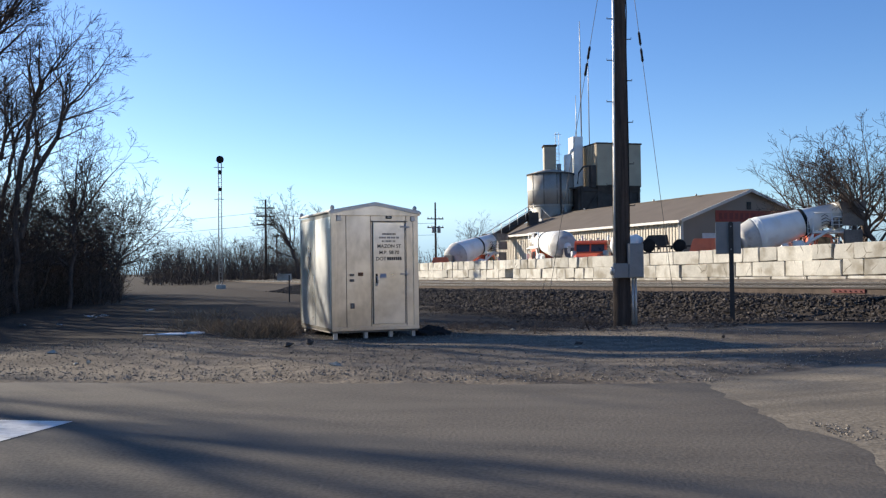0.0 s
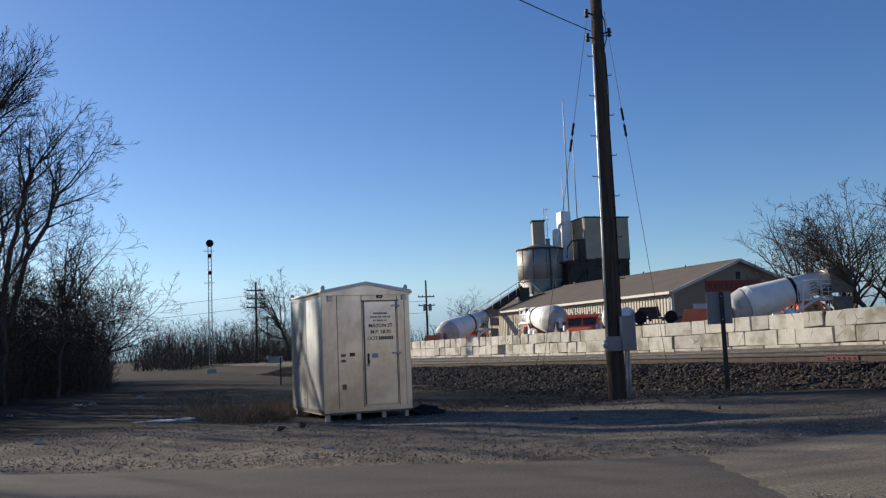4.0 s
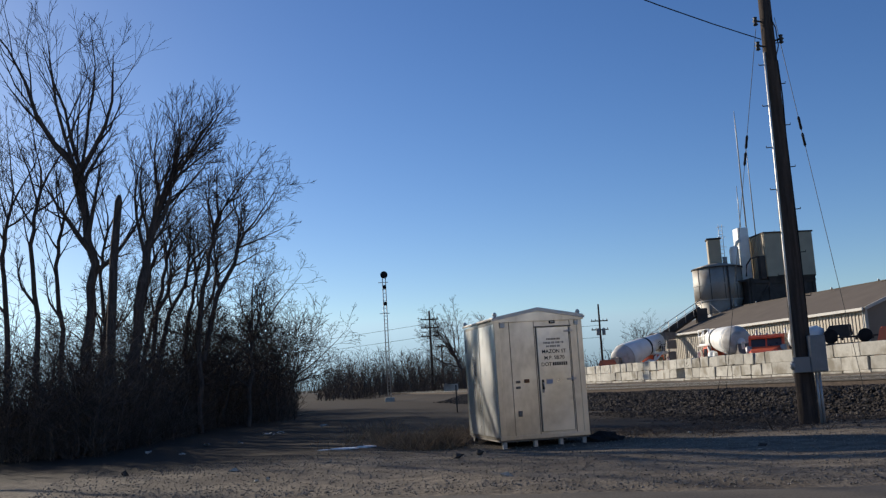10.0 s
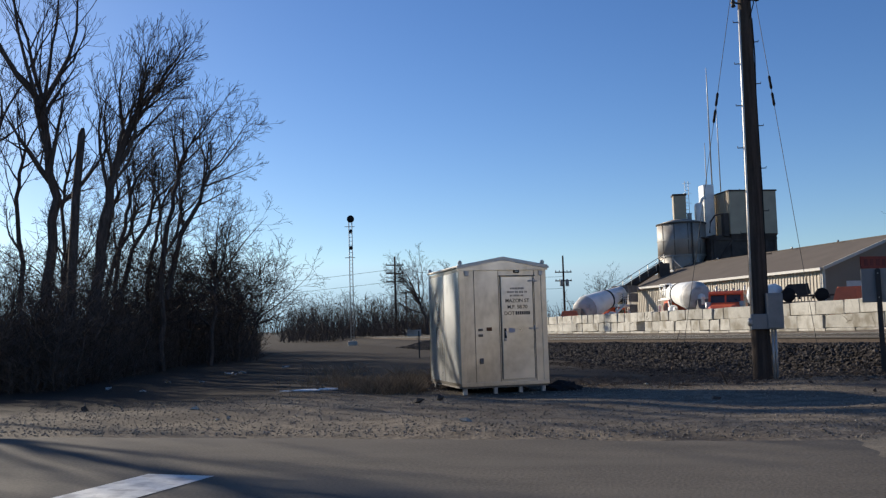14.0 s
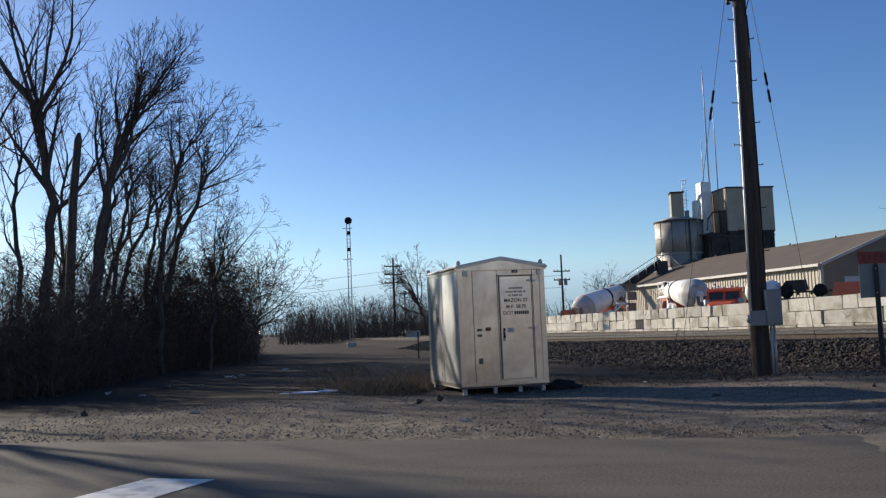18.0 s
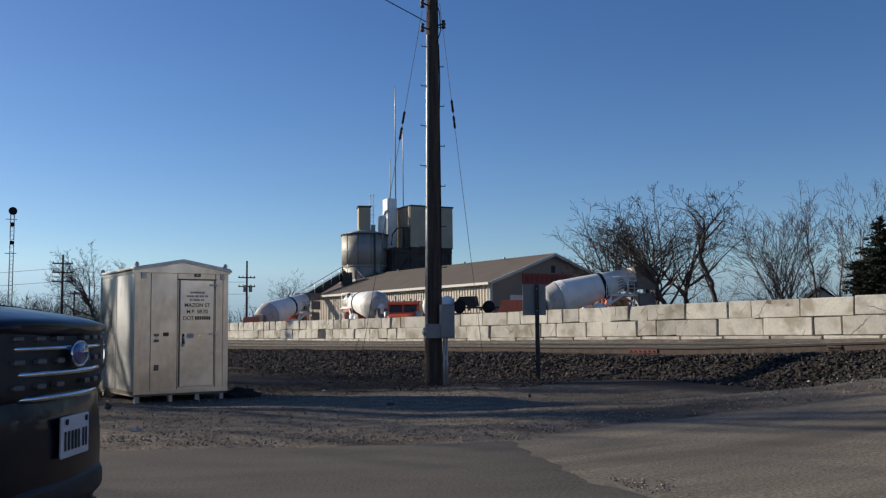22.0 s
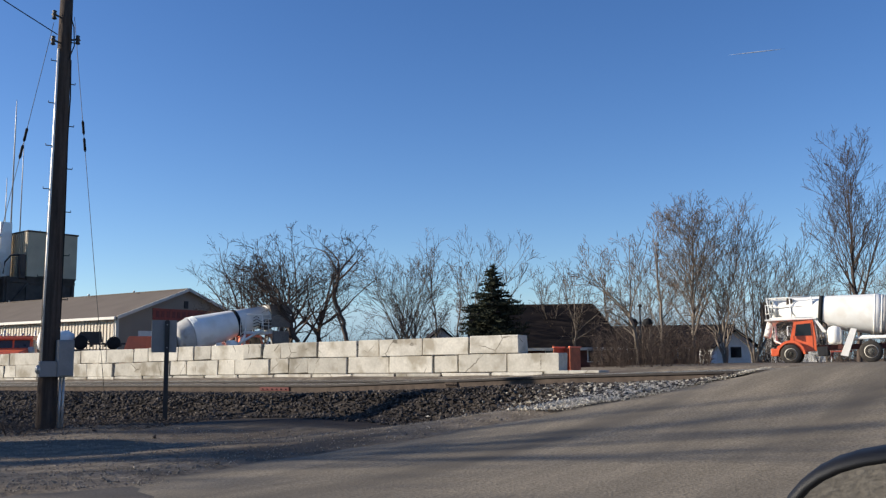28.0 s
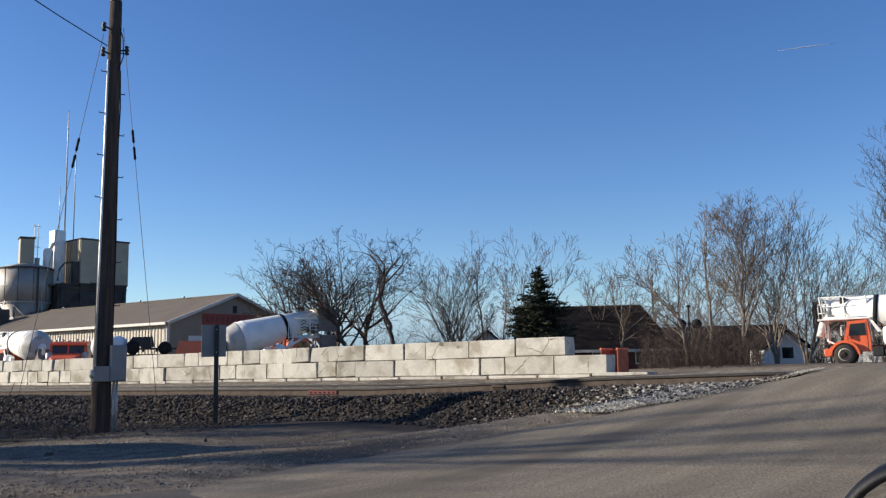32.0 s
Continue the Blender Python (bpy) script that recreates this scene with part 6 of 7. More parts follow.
def sapling_stand(name, label, spots, rng, hmin, hmax, m, r=0.012, kids=14):
    """Dense thin stems with side twigs, as one growth."""
    A, B, RA, RB = [], [], [], []
    for x, y in spots:
        z = gz(x, y) - 0.05
        h = rng.uniform(hmin, hmax)
        p = np.array([x, y, z])
        d = np.array([rng.gauss(0, 0.18), rng.gauss(0, 0.18), 1.0])
        n = 4
        for k in range(n):
            q = p + d * h / n
            A.append(p), B.append(q), RA.append(r * (1.1 - k / n)), RB.append(r * (1.1 - (k + 1) / n))
            for j in range(kids // n):
                t = rng.random()
                s = p + (q - p) * t
                e = s + np.array([rng.gauss(0, 0.35), rng.gauss(0, 0.35), rng.uniform(0.1, 0.6)]) * (0.35 + 0.16 * h)
                A.append(s), B.append(e), RA.append(r * 0.5), RB.append(r * 0.25)
            p, d = q, d + np.array([rng.gauss(0, 0.15), rng.gauss(0, 0.15), 0])
    return tagged(new(name, sticks_mesh(name, np.array(A), np.array(B), np.array(RA), np.array(RB), m)), label, "brush", kind="stuff")


def polar(rng, a0, a1, d0, d1, n):
    out = []
    for _ in range(n):
        a, d = radians(rng.uniform(a0, a1)), rng.uniform(d0, d1)
        out.append((d * math.sin(a), d * math.cos(a)))
    return out


def thicket_spots(rng, n, u0, u1, deep):
    """Places beside the side road, behind a line that runs away along the railway."""
    out = []
    for _ in range(n):
        u = u0 + (u1 - u0) * rng.random() ** 1.3
        v = -3.45 + (u - 23) * 0.15 - abs(rng.gauss(0, deep)) + rng.gauss(0, 0.35)
        out.append(W(u, v))
    return out


rb = random.Random(9)
sapling_stand("brush_thicket", "dense dark brown brush under the trees", thicket_spots(rb, 1700, 22.5, 60, 3.0) + polar(rb, -25.5, -19.2, 38, 58, 480), rb, 1.2, 3.3, M_BRUSH, 0.015, 24)
sapling_stand("brush_thicket", "low tangle of dark brush at the edge of the gravel", thicket_spots(rb, 1150, 22.0, 66, 1.2), rb, 0.4, 1.8, M_BRUSH, 0.011, 24)
sapling_stand("brush_thicket", "thin dark saplings rising from the brush", thicket_spots(rb, 150, 24, 70, 7.0), rb, 2.6, 5.0, M_BRUSH, 0.016, 40)
sapling_stand("far_brush", "brown scrub along the far railway", polar(rb, -17.3, -7, 110, 160, 500) + polar(rb, -16.5, -8, 100, 120, 150), rb, 2.5, 5.8, M_BRUSH, 0.034, 24)
sapling_stand("far_brush", "low brown scrub at the foot of the far trees", polar(rb, -18, -5, 100, 150, 600) + polar(rb, -5, 3, 110, 150, 150), rb, 0.8, 2.2, M_BRUSH, 0.036, 16)
sapling_stand("far_brush", "brown scrub behind the yard and houses", polar(rb, 43, 50.0, 46, 60, 400) + polar(rb, 19, 40, 75, 100, 350) + polar(rb, 53, 72, 80, 110, 220), rb, 0.7, 2.3, M_TWIG, 0.016, 20)
sapling_stand("far_brush", "tall brown scrub and young trees behind the houses", polar(rb, 41, 54, 84, 100, 330) + polar(rb, 54, 66, 100, 125, 200) + polar(rb, 27, 36, 95, 115, 90), rb, 3.0, 6.5, M_BRUSH, 0.03, 20)
sapling_stand("far_brush", "low far tree line on the horizon", polar(rb, -24, 0, 250, 340, 450) + polar(rb, 0, 72, 180, 280, 900), rb, 3, 8, M_BRUSH, 0.13, 8)


def weeds(name, label, spots, rng, h0, h1, m):
    n = len(spots) * 5
    A, B = [], []
    for x, y in spots:
        z = gz(x, y) - 0.03
        for k in range(5):
            h = rng.uniform(h0, h1)
            A.append((x + rng.gauss(0, 0.06), y + rng.gauss(0, 0.06), z))
            B.append((x + rng.gauss(0, 0.18), y + rng.gauss(0, 0.18), z + h))
    A, B = np.array(A), np.array(B)
    return tagged(new(name, sticks_mesh(name, A, B, np.full(n, 0.006), np.full(n, 0.002), m)), label, "weeds", kind="stuff")


rw = random.Random(15)
spots = []
for _ in range(9000):
    a, d = rw.gauss(-10.3, 2.3), rw.uniform(16.8, 27)
    if a > -6.9 and d < 21 or len(spots) > 650:
        continue
    x, y = d * math.sin(radians(a)), d * math.cos(radians(a))
    if noise.noise((x * 0.6, y * 0.6, 3)) + 0.25 - abs(d - 19.5) * 0.08 > rw.random() * 0.8:
        spots.append((x, y))
weeds("dry_weeds", "patch of dry tan grass and weeds by the shed", spots, rw, 0.06, 0.34, M_STRAW)
spots = [(x, y) for x, y in polar(rw, -9, 18, 17.8, 23, 420)]
weeds("dry_weeds", "scattered dull brown stalks along the foot of the bank", spots, rw, 0.03, 0.15, M_BRUSH)


def build_fir():
    az, d, h = 37.05, 58.0, 6.65
    t = thing("fir_tree", on_ground(az, d), "dark green conical fir tree behind the block wall", "tree")
    rng = random.Random(6)
    part("trunk", MB().tube([(0, 0, -0.1), (0, 0, h)], [0.16, 0.02], 8), M_BARK, t)
    A, B, RA, RB = [], [], [], []
    for k in range(520):
        z = h * (1 - rng.random() ** 0.62 * 0.95)
        r = (h - z) * 0.74 * rng.uniform(0.4, 1.25) * min(1.0, 0.62 + (h - z) * 0.16) * 0.84 + 0.06
        r = min(r, 2.1 * rng.uniform(0.75, 1.1))
        a = rng.random() * 6.283
        s = np.array([0, 0, z])
        e = np.array([r * math.cos(a), r * math.sin(a), z - 0.1 * r + rng.uniform(0, 0.25) * r])
        A.append(s), B.append(e), RA.append(0.02), RB.append(0.008)
        m = int(5 + r * 12)
        for j in range(m):
            f = rng.uniform(0.2, 1.0)
            p = s + (e - s) * f
            q = p + np.array([rng.gauss(0, 0.16), rng.gauss(0, 0.16), rng.uniform(-0.08, 0.22)])
            A.append(p), B.append(q), RA.append(0.048), RB.append(0.014)
    o = new("crown", sticks_mesh("crown", np.array(A), np.array(B), np.array(RA), np.array(RB), M_FIR))
    o.parent = t


build_fir()

# ---- signal mast, line poles, wires ----
def build_signal():
    az, d = -13.55, 80.0
    H = 11.25
    x, y = d * math.sin(radians(az)), d * math.cos(radians(az))
    s = thing("signal_mast", pose(x, y, gz(x, y), 0, 0, 15), "tall ladder-like railway signal mast with three round heads", "railway signal")
    for sx in (-0.13, 0.13):
        part("mast_rail", MB().tube([(sx, 0, 0), (sx, 0, H - 0.3)], 0.045, 6), M_GALV, s)
    for k in range(30):
        part("rung", MB().tube([(-0.13, 0, 0.4 + k * 0.33), (0.13, 0, 0.4 + k * 0.33)], 0.018, 4), M_GALV, s)
    for z, r in ((H - 0.35, 0.32), (H - 1.4, 0.16), (H - 2.85, 0.16)):
        hd = part("signal_head", MB().lathe([(r, 0), (r, 0.05), (0.1, 0.06)], 20, pose(0.02, -0.12, z, 90, 0, 0)), M_BLACK, s, "round black signal head")
        part("hood", MB().lathe([(0.09, 0), (0.11, 0.35)], 12, pose(0.02, -0.18, z, 90, 0, 0)), M_BLACK, hd)
        part("lamp_case", MB().box(-0.12, 0.16, -0.08, 0.3, z - 0.14, z + 0.14, 0.03), M_BLACK, hd)
    for z in (H - 1.0, H - 3.7):
        part("platform_arm", MB().tube([(-0.5, 0, z), (0.35, 0, z)], 0.03, 5), M_GALV, s)
    part("base", MB().box(-0.4, 0.4, -0.4, 0.4, -0.2, 0.35, 0.03), M_CONC, s)


build_signal()


def line_pole(az, d, H, arms, label, extra=False):
    x, y = d * math.sin(radians(az)), d * math.cos(radians(az))
    s = thing("line_pole", pose(x, y, gz(x, y), 0, 0, 20), label, "utility pole", "distant line poles")
    part("shaft", MB().tube([(0, 0, -0.3), (0, 0, H)], [0.17, 0.11], 8), M_POLE, s)
    for z in arms:
        a = part("crossarm", MB().box(-1.1, 1.1, -0.06, 0.06, z - 0.07, z + 0.07), M_POLE, s)
        for k in (-1.0, -0.5, 0.5, 1.0):
            part("insulator", MB().lathe([(0.03, 0), (0.06, 0.06), (0.03, 0.18)], 6, pose(k, 0, z + 0.07)), M_DARKMETAL, a)
    if extra:
        for k in (-0.35, 0.4):
            part("transformer", MB().lathe([(0.2, 0), (0.22, 0.05), (0.22, 0.75), (0.15, 0.85)], 12, pose(k, -0.2, H - 3.9)), M_GREYBOX, s)
    return s


line_pole(-10.85, 112.0, 9.6, (8.6, 7.6, 6.6), "dark far line pole with three crossarms")
line_pole(-0.43, 118.0, 9.4, (7.3, 6.2), "dark far line pole with crossarms and transformers", True)
line_pole(-10.2, 150.0, 7.0, (6.6,), "thin far line pole")


def cable(pts, r, label):
    b = Vector(pts[0])
    t = thing("overhead_wire", Matrix.Translation(b), label, "wire", "overhead wires")
    part("strand", MB().tube([Vector(p) - b for p in pts], r, 5), M_BLACK, t)


def sag(a, b, s, n=14):
    a, b = Vector(a), Vector(b)
    return [a.lerp(b, k / n) - Vector((0, 0, s * 4 * (k / n) * (1 - k / n))) for k in range(n + 1)]


cable(sag((3.72, 19.75, 8.02), (-12.6, -3.6, 8.6), 0.75), 0.011, "black service wire running from the pole overhead")
x1, y1 = 112 * math.sin(radians(-10.85)), 112 * math.cos(radians(-10.85))
x2, y2 = 118 * math.sin(radians(-0.43)), 118 * math.cos(radians(-0.43))
for k, h in enumerate((8.4, 6.9)):
    cable(sag((x1, y1, h), (x2, y2, h - 1.2), 0.5), 0.02, "thin far line wire")
    cable(sag((x1, y1, h), (x1 - 60, y1 + 30, h - 1.0), 0.5), 0.02, "thin far line wire")
guy_wire("guy_wire", (3.66, 19.85, 8.3), (2.35, 21.6, gz(2.35, 21.6)), 0.68, "thin stay wire with black insulators down from the pole")
guy_wire("guy_wire", (4.06, 19.85, 8.5), (5.25, 20.8, gz(5.25, 20.8)), 0.69, "slack stay wire with black insulators beside the pole")


line_pole(62.1, 84.0, 8.1, (7.5,), "far street line pole with one crossarm")
xa, ya = 84 * math.sin(radians(62.1)), 84 * math.cos(radians(62.1))
for k, (az, d, z) in enumerate(((56.8, 96.0, 7.6), (70.0, 80.0, 9.0))):
    cable(sag((xa, ya, 8.1), (d * math.sin(radians(az)), d * math.cos(radians(az)), z), 0.3), 0.022, "pale sunlit far street wire")


def rear_pole():
    s = thing("utility_pole", pose(-12.6, -3.6, gz(-12.6, -3.6)), "dark wooden pole carrying the service wire", "utility pole")
    part("shaft", MB().tube([(0, 0, -0.3), (0, 0, 9.0)], [0.19, 0.13], 12), M_POLE, s)


rear_pole()


# ---- houses and sheds beyond the wall ----
def build_house(m, w, d, he, hr, wall_mat, roof_mat, label, windows=()):
    h = thing("house", m, label, "house")
    part("wall", MB().prism([(-w / 2, 0), (w / 2, 0), (w / 2, he), (0, hr - 0.05), (-w / 2, he)], -d / 2, d / 2), wall_mat, h)
    sl = math.atan2(hr - he, w / 2)
    ln = w / 2 / math.cos(sl) + 0.4
    for sg in (-1, 1):
        mm = pose(0, 0, hr + 0.08) @ Matrix.Rotation(sl * sg, 4, "Y")
        part("roof", MB().box(*((0, ln) if sg > 0 else (-ln, 0)), -d / 2 - 0.4, d / 2 + 0.4, -0.12, 0.0), roof_mat, h, m=mm)
    for face, off, z, ww, hh in windows:
        box = MB().box(off - ww / 2, off + ww / 2, -d / 2 - 0.05, -d / 2 + 0.02, z, z + hh, 0.01) if face == "f" else MB().box(-w / 2 - 0.05, -w / 2 + 0.02, off - ww / 2, off + ww / 2, z, z + hh, 0.01)
        wd = part("window", box, M_WHITEWALL, h)
        gl = MB().box(off - ww / 2 + 0.08, off + ww / 2 - 0.08, -d / 2 - 0.07, -d / 2 - 0.03, z + 0.08, z + hh - 0.08) if face == "f" else MB().box(-w / 2 - 0.07, -w / 2 - 0.03, off - ww / 2 + 0.08, off + ww / 2 - 0.08, z + 0.08, z + hh - 0.08)
        part("pane", gl, M_GLASS, wd)
    return h


def build_hip_house():
    """Low house whose broad dark roof slopes down at its end."""
    h = thing("house", az_pose(40.3, 66, 0.65, 40.3 + 90), "low brown house with a broad dark shingled hip roof", "house")
    # local x runs across the view, local y towards the viewer's far side
    l, d, he, hr = 4.9, 3.4, 1.55, 4.5
    part("wall", MB().box(-l, l, -d, d, 0, he), M_BRICKRED, h)
    e = 0.45
    v = [(-l - e, -d - e, he - 0.15), (l + e, -d - e, he - 0.15), (l + e, d + e, he - 0.15), (-l - e, d + e, he - 0.15), (-l - e, 0, hr), (l - 1.6, 0, hr)]
    part("roof", MB().add(v, [(0, 1, 5, 4), (1, 2, 5), (2, 3, 4, 5), (3, 0, 4), (3, 2, 1, 0)]), M_DKROOF, h)
    part("ridge_cap", MB().tube([(-l - e, 0, hr), (l - 1.6, 0, hr), (l + e, -d - e, he - 0.12)], 0.08, 6), M_DKROOF, h)
    part("fascia", MB().box(-l - e, l + e, -d - e - 0.05, -d - e, he - 0.3, he - 0.12), M_TRIM, h)
    for x in (-2.6, 0.4, 3.2):
        wd = part("window", MB().box(x - 0.5, x + 0.5, -d - 0.05, -d + 0.02, 0.45, 1.3, 0.01), M_WHITEWALL, h)
        part("pane", MB().box(x - 0.42, x + 0.42, -d - 0.07, -d - 0.04, 0.53, 1.22), M_GLASS, wd)


build_hip_house()
build_house(az_pose(33.6, 84, 0.5, 33.6 + 85), 3.4, 8, 2.2, 3.6, M_WHITEWALL, M_DKROOF, "small white gabled house with a dark roof", (("f", 0.0, 0.8, 0.8, 0.9),))
build_house(az_pose(50.9, 70, 0.75, 50.9 + 75), 2.6, 5, 1.5, 2.5, M_WHITEWALL, M_DKROOF, "small white house behind bare trees", (("f", 0.0, 0.5, 0.9, 0.9), ("s", 0.0, 0.5, 0.9, 0.9)))
build_house(az_pose(47.0, 82, 0.6, 47), 7.0, 12.0, 1.8, 3.5, M_BRICKRED, M_DKROOF, "brown house with a long dark roof among trees", (("s", 2.0, 0.7, 1.0, 0.9), ("s", -2.0, 0.7, 1.0, 0.9)))
build_house(az_pose(54.9, 100, 0.6, 54.9), 5.0, 6.0, 3.9, 6.3, M_WHITEWALL, M_DKROOF, "white house with a dark roof behind the truck", (("s", 2.0, 1.7, 1.0, 1.1), ("s", -2.0, 1.7, 1.0, 1.1)))


def build_crate():
    c = thing("rusty_crate", az_pose(41.55, 34.5, gz(34.5 * math.sin(radians(41.55)), 34.5 * math.cos(radians(41.55))), 70), "rusty orange steel crate beside the end of the wall", "crate")
    m = mat("rusty_orange_steel", (0.33, 0.09, 0.04), 0.8, var=0.3)
    part("side", MB().box(-0.4, 0.4, -0.35, -0.31, 0, 0.95, 0.01), m, c)
    part("side", MB().box(-0.4, 0.4, 0.31, 0.35, 0, 0.95, 0.01), m, c)
    part("back", MB().box(0.36, 0.4, -0.31, 0.31, 0, 0.95), m, c)
    part("base", MB().box(-0.36, 0.36, -0.31, 0.31, 0, 0.06), m, c)
    for y in (-0.33, 0.33):
        part("rim", MB().box(-0.43, 0.43, y - 0.04, y + 0.04, 0.93, 0.99, 0.01), M_ORANGEPL, c)


build_crate()


def build_lamp_signal():
    x, y = 58 * math.sin(radians(46.0)), 58 * math.cos(radians(46.0))
    s = thing("crossing_signal", pose(x, y, gz(x, y), 0, 0, -46), "dark crossing signal post with round lamps", "railway signal")
    part("post", MB().tube([(0, 0, 0), (0, 0, 3.6)], 0.06, 8), M_DARKMETAL, s)
    part("lamp_arm", MB().tube([(-0.45, 0, 2.6), (0.45, 0, 2.6)], 0.04, 6), M_DARKMETAL, s)
    for k in (-0.45, 0.45):
        part("lamp", MB().lathe([(0.3, 0), (0.3, 0.03), (0.1, 0.2)], 14, pose(k, -0.05, 2.6, 90, 0, 0)), M_BLACK, s)
    part("bell", MB().lathe([(0.15, 0), (0.12, 0.12), (0.02, 0.18)], 10, pose(0, 0, 3.6)), M_DARKMETAL, s)


build_lamp_signal()


# ---- small things on the ground ----
def lump():
    x, y = -0.22, 17.4
    rng = random.Random(31)
    t = thing("tarp_heap", pose(x, y, gz(x, y), 0, 0, 10), "crumpled black tarpaulin lying by the shed", "tarpaulin")
    bm = bmesh.new()
    bmesh.ops.create_icosphere(bm, subdivisions=3, radius=1)
    for p in bm.verts:
        n = noise.noise(p.co * 2.2) * 0.35 + noise.noise(p.co * 5) * 0.12
        p.co = Vector((p.co.x * 0.34 * (1 + n), p.co.y * 0.22 * (1 + n), max(-0.02, p.co.z * 0.15 * (1 + n * 1.6))))
    mb = MB().add([p.co.copy() for p in bm.verts], [[q.index for q in f.verts] for f in bm.faces], False)
    bm.free()
    part("sheet", mb, M_BLACK, t)


lump()


def ice_patch():
    cx, cy = -5.3, 18.0
    rng = random.Random(12)
    m = mat("dirty_ice", (0.66, 0.66, 0.66), 0.45, var=0.15, scale=5, bump=0.2)
    for k, (dx, dy, a, b) in enumerate(((0, 0, 0.3, 0.26), (0.34, 0.3, 0.22, 0.2), (-0.36, -0.2, 0.13, 0.1))):
        t = thing("ice_patch", pose(cx + dx, cy + dy, gz(cx + dx, cy + dy) + 0.015), "thin patch of dirty white ice on the gravel", "ice", "ice patches")
        n = 22
        ring = [(a * math.cos(2 * math.pi * i / n) * rng.uniform(0.7, 1.15), b * math.sin(2 * math.pi * i / n) * rng.uniform(0.7, 1.15)) for i in range(n)]
        vs = [(p, q, -0.03) for p, q in ring] + [(p * 0.93, q * 0.93, 0.022) for p, q in ring]
        fs = [(i, (i + 1) % n, n + (i + 1) % n, n + i) for i in range(n)] + [tuple(range(n, 2 * n))]
        part("sheet", MB().add(vs, fs), m, t)


ice_patch()


def stick(x0, y0, x1, y1, z1, r, label):
    t = thing("dry_stalk", pose(x0, y0, gz(x0, y0)), label, "stalk", "dry stalks by the track")
    part("stem", MB().tube([(0, 0, -0.05), ((x1 - x0) * 0.4, (y1 - y0) * 0.4, z1 * 0.55), (x1 - x0, y1 - y0, z1)], [r, r * 0.8, r * 0.4], 5), M_BARK, t)
    part("side_twig", MB().tube([((x1 - x0) * 0.4, (y1 - y0) * 0.4, z1 * 0.55), ((x1 - x0) * 0.4 + 0.12, (y1 - y0) * 0.4, z1 * 0.8)], [r * 0.6, r * 0.3], 4), M_BARK, t)


stick(1.72, 17.6, 2.0, 17.9, 1.05, 0.013, "thin bent dry stalk standing by the bank")
stick(2.9, 18.3, 2.6, 18.2, 0.42, 0.016, "short dark dry stalk by the bank")
stick(3.0, 18.3, 3.3, 18.35, 0.12, 0.02, "dead stick lying low on the gravel")
rs = random.Random(44)
for k in range(14):
    a, d = radians(rs.uniform(-32, 26)), rs.uniform(11.5, 19)
    x, y = d * math.sin(a), d * math.cos(a)
    if y < 10.6 - 0.13 * x or (x > 3 and d < 14.5):
        continue
    o = tagged(new("loose_stone", rocks_mesh("loose_stone", np.array([[0, 0, 0.02]]), np.array([rs.uniform(0.04, 0.09)]), M_WHITEROCK if k % 2 else M_BALLAST, np.random.default_rng(k))), "loose stone lying on the gravel", "stone", "loose stones")
    o.matrix_basis = pose(x, y, gz(x, y))


def litter():
    """Scraps of pale paper blown against the brush."""
    rng = random.Random(61)
    m = mat("dirty_paper", (0.6, 0.59, 0.55), 0.9, var=0.2, scale=8, bump=0.1)
    for az, d, s in ((-20.9, 26.5, 0.17), (-20.2, 27.5, 0.1), (-24.5, 23.6, 0.09), (-27.8, 21.8, 0.08), (-22.6, 23.2, 0.07), (-17.6, 30.0, 0.12), (-25.9, 20.4, 0.06)):
        x, y = d * math.sin(radians(az)), d * math.cos(radians(az))
        t = thing("paper_scrap", pose(x, y, gz(x, y) + 0.03, 0, 0, rng.uniform(0, 180)), "crumpled pale paper scrap on the dirt", "litter", "scraps of litter")
        vs = [(s * (i - 1) + rng.uniform(-0.2, 0.2) * s, s * 0.7 * (j - 1) + rng.uniform(-0.2, 0.2) * s, rng.uniform(0.0, 0.7) * s + lift) for lift in (0.0, 0.006) for i in range(3) for j in range(3)]
        q = [(i * 3 + j, i * 3 + j + 1, i * 3 + j + 4, i * 3 + j + 3) for i in range(2) for j in range(2)]
        part("sheet", MB().add(vs, q + [tuple(9 + k for k in reversed(f)) for f in q]), m, t)


litter()


# thin vapour trail high in the far sky
def vapour_trail():
    pts = []
    for k in range(9):
        az, el = radians(51.9 + 0.4 * k), radians(17.9 - 0.0 * k)
        pts.append((1900 * math.sin(az), 1900 * math.cos(az), 1900 * math.tan(el)))
    tagged(new("vapour_trail", MB().tube(pts, [0.1, 0.4, 0.7, 0.9, 1.0, 0.9, 0.7, 0.4, 0.1], 8).mesh("vapour_trail", mat("white_vapour", (0.42, 0.46, 0.53), 1.0, var=0.1, scale=0.05, bump=0))), "short thin white vapour trail in the sky", "cloud", kind="structure")


vapour_trail()

# ---- dark sport utility car that turns at the junction ----
def ring(w, z0, z1, n=20, p=5.0, flare=0.0):
    """A rounded-box outline in (y, z)."""
    out = []
    for k in range(n):
        t = 2 * math.pi * (k + 0.5) / n
        c, s = math.cos(t), math.sin(t)
        y = w * math.copysign(abs(c) ** (2 / p), c)
        z = (z0 + z1) / 2 + (z1 - z0) / 2 * math.copysign(abs(s) ** (2 / p), s)
        out.append((y * (1 + flare * (z - z0) / (z1 - z0)), z))
    return out


def loft(mb, stations, smooth=True):
    n = len(stations[0][1])
    vs = [(x, y, z) for x, sec in stations for y, z in sec]
    fs = [(i * n + k, i * n + (k + 1) % n, (i + 1) * n + (k + 1) % n, (i + 1) * n + k) for i in range(len(stations) - 1) for k in range(n)]
    mb.add(vs, fs, smooth)
    o = len(mb.v) - len(vs)
